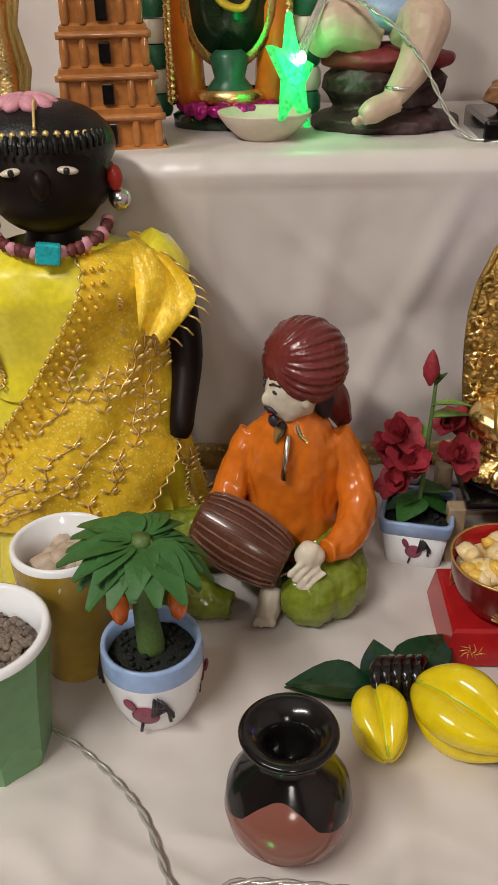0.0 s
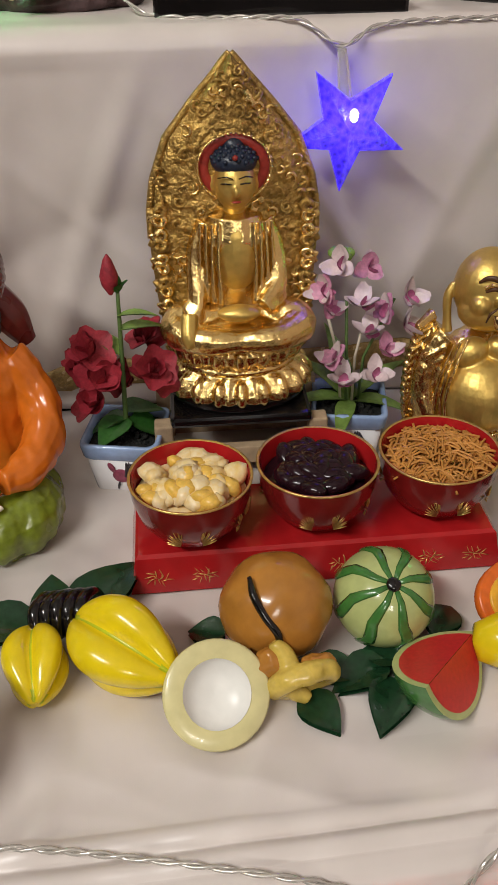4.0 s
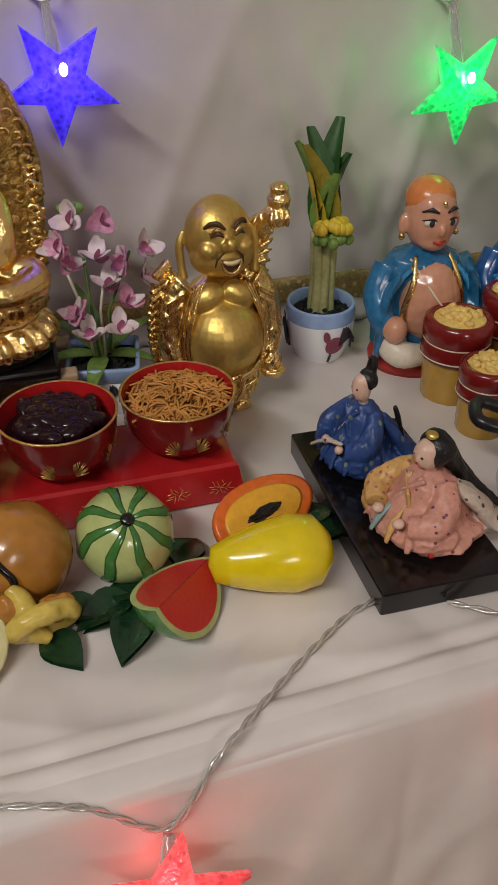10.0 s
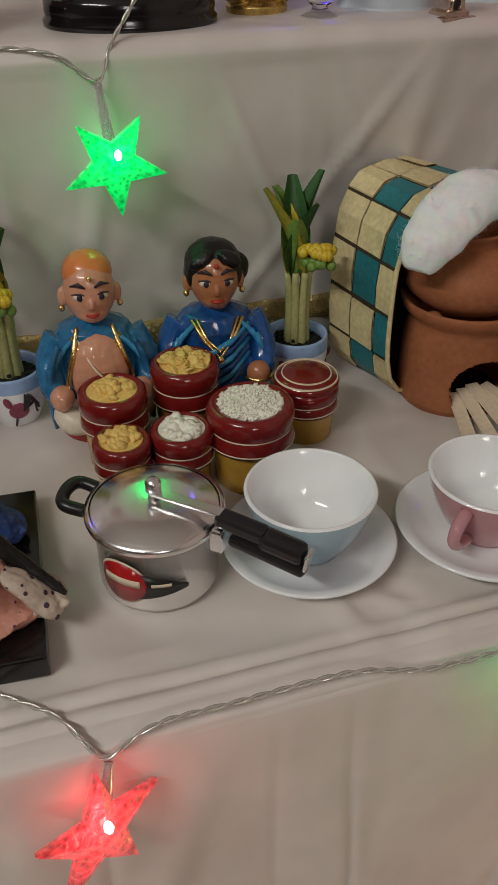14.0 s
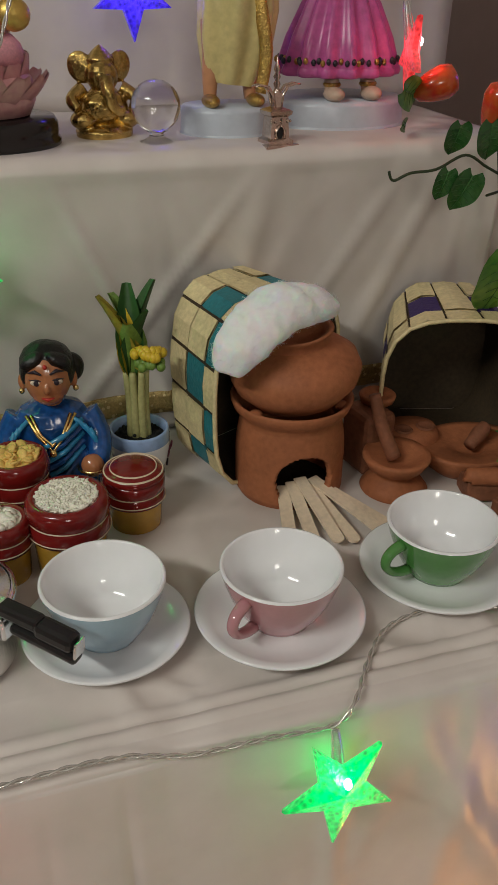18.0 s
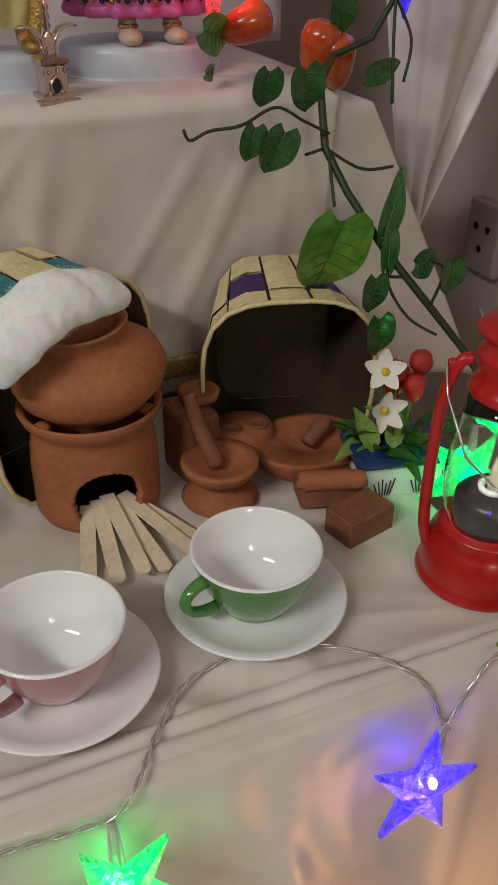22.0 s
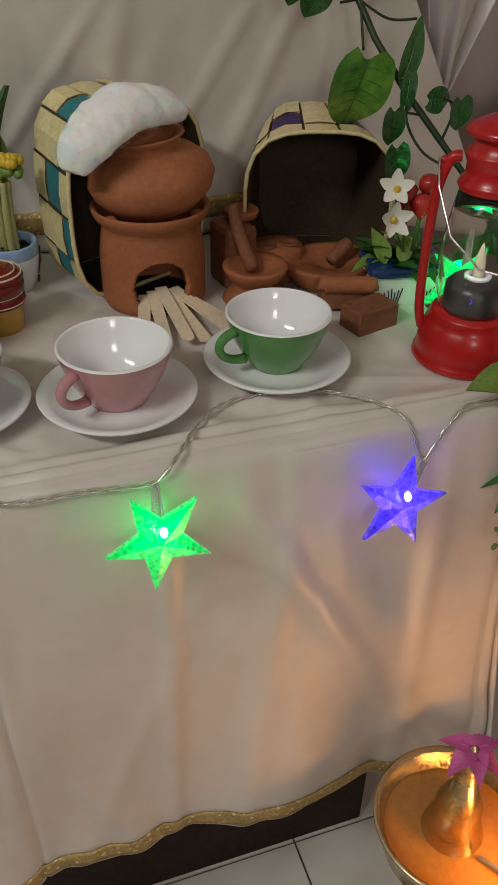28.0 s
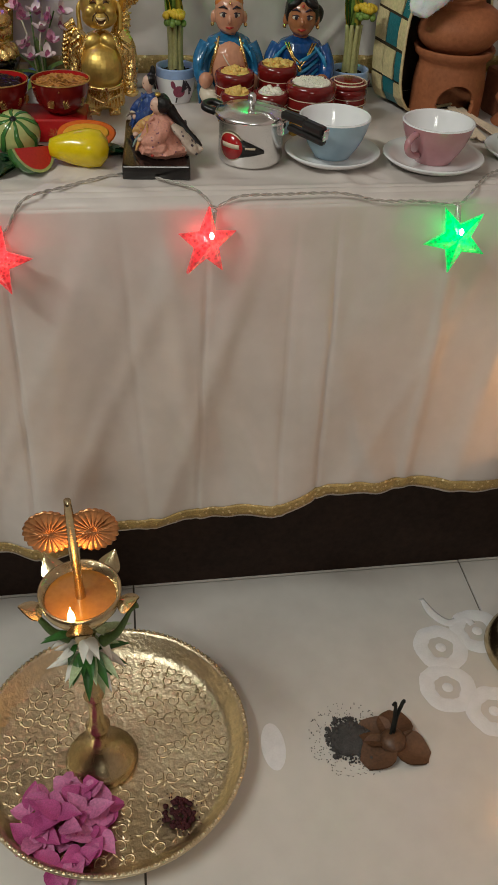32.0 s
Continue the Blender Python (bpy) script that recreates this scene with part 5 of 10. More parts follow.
lacquer_bowl(pose(0.197, 0.205, SHELF + 0.0282), "yellow corn kernels", CORN, "corn_filling", 1)
lacquer_bowl(pose(0.275, 0.208, SHELF + 0.0282), "dark glossy beans", BEANS, "bean_filling", 2)
lacquer_bowl(pose(0.352, 0.209, SHELF + 0.0282), "fine orange fried noodles", SEV, "noodle_filling", 3)


# ---------------------------------------------------------------- ceramic fruits
def starfruit(k, at, length, r):
    """Fat lobed fruit: yellow lobes, lime in the grooves and at both ends."""
    n, m = 60, 28
    rows = []
    for i in range(m + 1):
        u = i / m
        w = r * math.sin(math.pi * (0.03 + 0.94 * u)) ** 0.62 * (0.82 + 0.30 * u)
        rows.append([(w * (0.47 + 0.56 * abs(math.cos(2 * a)) ** 0.7) * math.cos(a), length * (u - 0.5), w * (0.47 + 0.56 * abs(math.cos(2 * a)) ** 0.7) * math.sin(a)) for a in [6.2832 * j / n for j in range(n)]])
    first = len(k.f)
    k.grid(rows, 0, True, True, at, True)
    for i in range(m):
        for j in range(n):
            groove = abs(math.cos(2 * 6.2832 * (j + 0.5) / n))
            if groove < 0.07 + 0.5 * max(0, abs(i / m - 0.5) - 0.38) * 6:
                k.m[first + i * n + j] = 1


def fruit_cluster():
    t = thing("starfruit_ornament", pose(0.117, 0.128, SHELF), "glazed ceramic yellow starfruit pair on dark green leaves", "ornament")
    k = Kit()
    starfruit(k, pose(0.036, -0.014, 0.0260, 6, 20, 52), 0.066, 0.0275)
    k.make("large_starfruit", [FRUITYELLOW, FRUITLIME], t)
    k = Kit()
    starfruit(k, pose(-0.012, -0.012, 0.0185, 8, 40, 8), 0.048, 0.0195)
    k.make("small_starfruit", [FRUITYELLOW, FRUITLIME], t)
    for x, y, h, ln, w, p in ((-0.012, 0.022, 84, 0.052, 0.032, 14), (0.004, 0.020, -40, 0.064, 0.034, 14), (-0.004, 0.020, 5, 0.036, 0.026, 30)):
        Kit().leaf((x, y, 0.010), ln, w, h, p, 0, 0.25, 0.3, thick=0.003).make("leaf", LEAFDARK, t)
    k = Kit()
    for i in range(5):
        k.tube([(-0.012 + 0.006 * i, 0.004, 0.020), (-0.012 + 0.006 * i, 0.014, 0.034 - 0.001 * abs(i - 2)), (-0.006 + 0.006 * i, 0.028, 0.028), (0.0 + 0.006 * i, 0.038, 0.010)], [0.003, 0.0042, 0.0042, 0.003], 0, 8)
    k.make("stalk", BLACK, t, "ribbed black glazed stalk")

    t = thing("coconut_ornament", pose(0.232, 0.128, SHELF), "glazed brown ceramic coconut beside its cut white half", "ornament")
    Kit().ball((0.004, 0.0, 0.0305), (0.0315, 0.029, 0.031), 0, (0, 0, 0), 32, 20, 0.05, 2).make("whole_coconut", COCOBROWN, t)
    Kit().tube([(-0.011, -0.006, 0.060), (-0.010, -0.016, 0.0555), (-0.005, -0.0235, 0.047), (0.001, -0.0285, 0.038), (0.0, -0.0305, 0.026)], [0.0012, 0.0022, 0.0022, 0.0022, 0.001], 0, 8).make("crack", BLACK, t, "dark painted crack")
    m = pose(-0.034, -0.046, 0.0, 0, 0, 10) @ pose(0, 0, 0.0200, 44, 0, 0) @ Matrix.Diagonal((0.92, 0.92, 0.92, 1))
    half = Kit().lathe([(0.0, -0.021), (0.014, -0.018), (0.025, -0.010), (0.0300, 0.0), (0.0300, 0.003), (0.0285, 0.0042), (0.0190, 0.0030)], 40, 0, m)
    half.make("half_shell", COCOCREAM, t, "cream-coloured rim and shell of the cut half")
    Kit().lathe([(0.0192, 0.0036), (0.017, -0.001), (0.010, -0.005), (0.0, -0.006)], 32, 0, m).make("flesh", COCOWHITE, t, "white coconut flesh")
    k = Kit()
    k.tube([(0.012 + 0.015 * math.cos(q), -0.040 + 0.006 * math.cos(q + 1), 0.016 + 0.010 * math.sin(q)) for q in [6.283 * j / 20 for j in range(20)]], 0.0062, 0, 10, closed=True)
    k.tube([(-0.002, -0.030, 0.036), (0.004, -0.036, 0.028), (0.004, -0.042, 0.016), (0.014, -0.046, 0.008)], [0.004, 0.006, 0.006, 0.004], 0, 10)
    k.ball((-0.004, -0.034, 0.024), (0.010, 0.008, 0.010), 1, rough=0.3)
    k.ball((0.020, -0.038, 0.022), (0.010, 0.007, 0.008), 1, rough=0.3)
    sculpt(k, (0, 1), 0.0011, 3, 0.001, 120)
    k.make("husk_peel", [mat("mustard_husk_glaze", (0.58, 0.42, 0.08), 0.25, vary=0.2, scale=90, coat=0.3), COCOBROWN], t, "curled yellow and brown husk strip")
    for x, y, h, ln in ((-0.024, 0.006, 70, 0.022), (0.020, -0.022, -110, 0.030), (0.012, -0.040, -150, 0.03)):
        Kit().leaf((x, y, 0.006), ln, 0.022, h, 0, 0, 0.1, 0.2, thick=0.003).make("leaf", LEAFDARK, t)

    t = thing("melon_ornament", pose(0.298, 0.130, SHELF), "glazed pale green striped melon with a red slice", "ornament")
    m = pose(0, 0, 0.027, 32, 0, 0)
    k = Kit().ball((0, 0, 0), (0.0285, 0.0285, 0.0265), 0, (0, 0, 0), 40, 20, at=m)
    k.make("melon", MELON, t)
    for i in range(8):
        a = 6.283 * i / 8 + 0.2
        Kit().tube([(0.0287 * math.sin(p) * math.cos(a + 0.06 * math.sin(6 * p)), 0.0287 * math.sin(p) * math.sin(a + 0.06 * math.sin(6 * p)), 0.0267 * math.cos(p)) for p in [0.12 + 0.25 * j for j in range(12)]], [0.0013 + 0.0024 * math.sin(math.pi * j / 11) for j in range(12)], 0, 6, flat=0.25, at=m).make("stripe", MELONSTRIPE, t)
    Kit().ball((0, 0, 0.0262), (0.0042, 0.0042, 0.0022), 0, at=m).make("stalk_end", BLACK, t, "dark stalk end")
    # slice: two red faces meet along a ridge, the rind lies underneath
    m = pose(0.022, -0.050, 0.0285, 0, 0, -48) @ pose(0, 0, 0, -12, 16, 0)
    open_angle = radians(52)
    def sector(r0, r1, lift, mt, name, words):
        k = Kit()
        for s in (-1, 1):
            d = Vector((s * math.sin(open_angle), 0, -math.cos(open_angle)))
            nrm = Vector((s * math.cos(open_angle), 0, math.sin(open_angle)))
            k.grid([[tuple(Vector((0, r * math.cos(q), 0)) + d * r * math.sin(q) + nrm * lift) for q in [math.pi * j / 24 for j in range(25)]] for r in (r0, r1)], 0, False, True, m)
        k.make(name, mt, t, words)
    k = Kit()
    R = 0.0305
    k.grid([[(R * math.sin(w) * math.sin(q), R * math.cos(q), -R * math.cos(w) * math.sin(q)) for q in [math.pi * j / 24 for j in range(25)]] for w in [open_angle * (-1 + j / 8) for j in range(17)]], 0, False, True, m)
    k.make("rind", MELONSTRIPE, t, "green rind of the slice")
    sector(0.0268, 0.0305, 0.0, MELON, "pale_rind", "pale green inner rind")
    sector(0.0, 0.0270, 0.0002, WMRED, "flesh", "red watermelon flesh")
    for x, y, h, ln in ((-0.004, -0.030, 110, 0.036), (-0.002, -0.042, 150, 0.034), (0.004, -0.030, 60, 0.024), (0.026, -0.014, -40, 0.03)):
        Kit().leaf((x, y, 0.008), ln, 0.024, h, 2, 0, 0.2, 0.35, thick=0.003).make("leaf", LEAFDARK, t)

    t = thing("papaya_ornament", pose(0.376, 0.104, SHELF), "glazed yellow ceramic papaya beside an orange cut half", "ornament")
    Kit().lathe([(0.0005, -0.037), (0.0095, -0.0345), (0.0135, -0.024), (0.0185, -0.006), (0.0215, 0.012), (0.0195, 0.027), (0.010, 0.0355), (0.0005, 0.0375)], 32, 0, pose(-0.003, -0.014, 0.0232, 0, 0, -6) @ pose(0, 0, 0, 0, 90, 0) @ Matrix.Diagonal((1.06, 1.06, 0.97, 1))).make("whole_papaya", FRUITYELLOW, t)
    m = pose(-0.001, 0.022, 0.021, 0, 0, 24) @ pose(0, 0, 0, 40, 0, 0)
    def slab_half(a, b, z, mt, name, words, depth=-0.012):
        k = Kit()
        top = [(a * math.cos(q) * (1 + 0.18 * math.cos(q)), b * math.sin(q), z) for q in [6.283 * j / 32 for j in range(32)]]
        k.grid([[(x * 0.7, y * 0.7, z + depth) for x, y, z in top], [(x * 0.95, y * 0.95, z + depth * 0.4) for x, y, z in top], top, [(x * 0.93, y * 0.93, z + 0.0008) for x, y, z in top]], 0, True, True, m, True)
        k.make(name, mt, t, words)
    slab_half(0.038, 0.0215, 0.007, PAPORANGE, "cut_half", "orange cut half with dark hollow", -0.016)
    slab_half(0.030, 0.0155, 0.0082, mat("papaya_flesh", (0.72, 0.36, 0.03), 0.3, vary=0.15, scale=90), "flesh", "orange flesh", -0.006)
    k = Kit().tube([(-0.010, 0, 0.0085), (0.006, 0.0, 0.0085), (0.018, 0.0, 0.0085)], [0.0015, 0.0042, 0.0015], 0, 10, flat=0.4, at=m)
    heap(k, 36, 0.004, 0.009, 0.0013, 3, dome=0.1, at=m @ pose(0.004, 0, 0) @ Matrix.Diagonal((2.6, 0.9, 1, 1)))
    k.make("seed_hollow", BLACK, t, "dark seed hollow with seeds")
    for x, y, h, ln in ((0.030, 0.010, -70, 0.034), (0.034, 0.020, -30, 0.03)):
        Kit().leaf((x, y, 0.008), ln, 0.026, h, 4, 0, 0.25, 0.3, thick=0.003).make("leaf", LEAFDARK, t)


fruit_cluster()


# ---------------------------------------------------------------- laughing gold statue
def laughing_statue(at):
    k = Kit()
    for s in (-1, 1):
        k.ball((0.018 * s, -0.010, 0.006), (0.012, 0.018, 0.007), 0)
        for j in range(5):
            k.ball((0.011 * s + 0.0042 * s * j * 0.9, -0.027 + 0.0012 * j, 0.0042), 0.0032, 0, segs=7, rings=5)
    k.lathe([(0.026, 0.008), (0.036, 0.012), (0.037, 0.030), (0.036, 0.046), (0.038, 0.056)], 40, 0, None, squash=0.8, flute=11, depth=0.05)
    k.ball((0, -0.017, 0.064), (0.0395, 0.036, 0.031), 1, segs=28, rings=18)
    k.ball((0, 0.004, 0.072), (0.040, 0.026, 0.036), 0, segs=24)
    for s in (-1, 1):
        k.ball((0.015 * s, -0.018, 0.096), (0.017, 0.012, 0.011), 1, (0, 15 * s, 0))
        k.tube([(0.032 * s, 0.0, 0.104), (0.046 * s, 0.0, 0.085), (0.050 * s, -0.006, 0.060), (0.046 * s, -0.018, 0.044)], [0.014, 0.015, 0.014, 0.009], 0, 14)
        for j in range(6):
            k.tube([(s * (0.036 + 0.002 * j), -0.014, 0.100 - 0.009 * j), (s * (0.052 + 0.001 * j), -0.012, 0.092 - 0.009 * j), (s * (0.060), 0.002, 0.086 - 0.009 * j)], 0.0024, 0, 6)
        k.tube([(s * 0.004, -0.040, 0.046), (s * 0.022, -0.034, 0.052), (s * 0.036, -0.020, 0.066), (s * 0.042, -0.010, 0.090)], [0.003, 0.0042, 0.0048, 0.004], 0, 8)
    k.ball((0.048, -0.020, 0.038), (0.012, 0.010, 0.010), 0, rough=0.3)
    k.lathe([(0.0, 0.0), (0.011, 0.002), (0.014, 0.007), (0.012, 0.008), (0.0, 0.005)], 18, 0, pose(0.050, -0.020, 0.026))
    # head with heavy jaw, laughing mouth, brows and folded eyes
    f = pose(0, -0.002, 0.112, 0, 0, 7)
    k.ball((0, 0, 0.026), (0.0315, 0.0285, 0.0270), 1, segs=28, rings=18, at=f)
    k.ball((0, -0.009, 0.0135), (0.0310, 0.0215, 0.0150), 1, at=f, segs=24)
    k.ball((0, -0.0300, 0.0270), (0.0058, 0.0062, 0.0050), 1, at=f)
    for s in (-1, 1):
        k.ball((0.0045 * s, -0.0285, 0.0255), (0.0042, 0.0042, 0.0036), 1, at=f)
        k.ball((0.0165 * s, -0.0200, 0.0215), (0.0100, 0.0085, 0.0075), 1, at=f)
        k.tube([(0.0040 * s, -0.0286, 0.0375), (0.0100 * s, -0.0268, 0.0412), (0.0160 * s, -0.0226, 0.0408), (0.0210 * s, -0.0186, 0.0372)], [0.0010, 0.0020, 0.0018, 0.0008], 2, 8, at=f)
        k.tube([(0.0055 * s, -0.0290, 0.0325), (0.0105 * s, -0.0280, 0.0348), (0.0165 * s, -0.0240, 0.0320)], [0.0008, 0.0015, 0.0008], 2, 8, at=f)
        k.tube([(0.0050 * s, -0.0288, 0.0346), (0.0105 * s, -0.0278, 0.0374), (0.0175 * s, -0.0232, 0.0342)], 0.0014, 0, 8, at=f)
        k.tube([(0.0060 * s, -0.0312, 0.0225), (0.0125 * s, -0.0292, 0.0175), (0.0140 * s, -0.0278, 0.0115)], [0.0007, 0.0012, 0.0006], 2, 6, at=f)
    mouth = [(-0.0098, 0.0178), (-0.0052, 0.0165), (0.0, 0.0160), (0.0052, 0.0165), (0.0098, 0.0178)]
    low = [(-0.0098, 0.0178), (-0.0064, 0.0105), (0.0, 0.0080), (0.0064, 0.0105), (0.0098, 0.0178)]
    k.grid([[(x, -0.0326 + 9 * x * x, z) for x, z in mouth], [(x, -0.0338 + 9 * x * x, z) for x, z in [(0.5 * (a[0] + b[0]), 0.5 * (a[1] + b[1])) for a, b in zip(mouth, low)]], [(x, -0.0326 + 9 * x * x, z) for x, z in low]], 2, at=f)
    k.tube([(x * 0.85, -0.0344 + 9 * x * x, z - 0.0012) for x, z in mouth], [0.0008, 0.0017, 0.0018, 0.0017, 0.0008], 3, 6, at=f)
    k.tube([(x * 1.05, -0.0336 + 9 * x * x, z - 0.0010) for x, z in low], [0.0008, 0.0016, 0.0019, 0.0016, 0.0008], 0, 8, at=f)
    # sleeve raised behind the head, a fist holding up a gold lump
    k.tube([(0.030, 0.006, 0.098), (0.040, 0.010, 0.116), (0.040, 0.010, 0.132), (0.046, 0.004, 0.140), (0.054, 0.0, 0.146)], [0.014, 0.0135, 0.0115, 0.0095, 0.0080], 0, 12)
    for i in range(5):
        k.tube([(0.028 + 0.004 * i, -0.004, 0.106 + 0.006 * i), (0.044 + 0.002 * i, -0.004, 0.108 + 0.007 * i), (0.053 + 0.001 * i, 0.004, 0.104 + 0.008 * i)], [0.0010, 0.0022, 0.0010], 0, 6)
    k.ball((0.057, -0.002, 0.147), (0.0130, 0.0105, 0.0085), 0, rough=0.2)
    for i in range(4):
        k.tube([(0.050 + 0.0048 * i, -0.010, 0.152), (0.049 + 0.0050 * i, -0.0135, 0.147), (0.050 + 0.0046 * i, -0.0115, 0.142)], 0.0026, 0, 7)
    k.lathe([(0.0, -0.002), (0.010, 0.0), (0.0115, 0.005), (0.0085, 0.010), (0.0095, 0.0135), (0.006, 0.016), (0.0, 0.0165)], 18, 0, pose(0.060, 0.0, 0.153))
    for i in range(16):
        z = 0.03 + 0.0058 * i
        k.tube([(-0.046 - 0.012 * math.sin(math.pi * i / 15), 0.004, z), (-0.062 - 0.008 * math.sin(math.pi * i / 15), -0.004, z - 0.006)], [0.006, 0.0035], 0, 6)
    for i in range(12):
        k.ball((-0.056 - 0.002 * math.sin(i), -0.010, 0.022 + 0.0055 * i), 0.0048, 0, segs=7, rings=5, rough=0.3, seed=i)
    k.tube([(-0.030, -0.036, 0.030), (0.0, -0.040, 0.022), (0.03, -0.034, 0.032)], 0.0025, 0, 6)
    # robe edges fall in ruffles beside the belly, a cord ties the waist
    for s in (-1, 1):
        for j in range(5):
            k.tube([(s * (0.020 + 0.005 * j), -0.022 + 0.003 * j, 0.108 - 0.003 * j), (s * (0.034 + 0.003 * j), -0.030 + 0.005 * j, 0.082 - 0.002 * j), (s * (0.036 + 0.003 * j), -0.030 + 0.005 * j, 0.058), (s * (0.030 + 0.004 * j), -0.032 + 0.005 * j, 0.036)], [0.0012, 0.0019, 0.0020, 0.0014], 0, 8)
        for j in range(6):
            k.tube([(s * (0.004 + 0.006 * j), -0.036 + 0.0025 * j, 0.044 + 0.001 * j), (s * (0.006 + 0.006 * j), -0.036 + 0.003 * j, 0.028), (s * (0.008 + 0.005 * j), -0.030 + 0.003 * j, 0.012)], [0.0012, 0.0020, 0.0014], 0, 8)
        k.tube([(0.0315 * s, 0.0, 0.142), (0.0360 * s, -0.001, 0.132), (0.0355 * s, -0.004, 0.118), (0.0345 * s, -0.006, 0.108)], [0.0025, 0.0042, 0.0040, 0.0050], 1, 10)
    k.tube([(0.036 * math.cos(radians(a)), -0.014 + 0.036 * math.sin(radians(a)), 0.046 - 0.004 * math.cos(radians(a + 90))) for a in range(185, 356, 17)], 0.0026, 0, 8)
    k.tube([(0.006, -0.050, 0.046), (0.010, -0.050, 0.034), (0.004, -0.048, 0.022)], [0.0022, 0.0026, 0.0014], 0, 8)
    k.ball((0, -0.0500, 0.0600), (0.0022, 0.0014, 0.0022), 2, segs=8, rings=6)
    sculpt(k, (1,), 0.0010, 6)
    sculpt(k, (0,), 0.0008, 1, 0.0007, 170, (1, 1, 0.6))
    ob = k.make("laughing_statue", [GOLD, GOLDMATT, mat("dark_brown_paint", (0.075, 0.030, 0.010), 0.45, 0.0, 0.3, 120), mat("pale_gold_paint", (0.80, 0.62, 0.34), 0.35, 0.3, 0.1, 120)], at=at)
    return tagged(ob, "satin gold laughing statue with a bare round belly", "statue")


laughing_statue(pose(0.405, 0.293, SHELF, 0, 0, -2) @ Matrix.Diagonal((0.745, 0.80, 0.985, 1)))


# ---------------------------------------------------------------- two robed court dolls on a black board
BLUEROBE = mat("blue_robe_paint", (0.025, 0.06, 0.20), 0.4, vary=0.35, scale=160)
PINKROBE = mat("salmon_robe_paint", (0.58, 0.27, 0.20), 0.42, vary=0.18, scale=140)
OCHREROBE = mat("ochre_robe_paint", (0.58, 0.33, 0.11), 0.42, vary=0.25, scale=140)
CREAMROBE = mat("cream_patterned_robe", (0.60, 0.50, 0.40), 0.45, vary=0.1, scale=120, alt=(0.42, 0.32, 0.26))
FACE = mat("pale_face_paint", (0.64, 0.42, 0.32), 0.4, vary=0.06, scale=80)
TEALSTRIPE = mat("grey_teal_stripe", (0.24, 0.33, 0.31), 0.45, vary=0.15)

base = thing("doll_base", pose(0.4675, 0.126, SHELF, 0, 0, -3), "black lacquered rectangular board under two court dolls", "display base")
Kit().box((0, 0, 0.0085), (0.080, 0.163, 0.017), 0, (0, 0, 0), 0.0015).make("board", BLACK, base)


flecks(BLUEROBE, (0.16, 0.20, 0.16), 95, 0.20)
flecks(PINKROBE, (0.16, 0.05, 0.09), 150, 0.17)
flecks(OCHREROBE, (0.36, 0.12, 0.10), 170, 0.22)
flecks(CREAMROBE, (0.05, 0.03, 0.05), 130, 0.25)


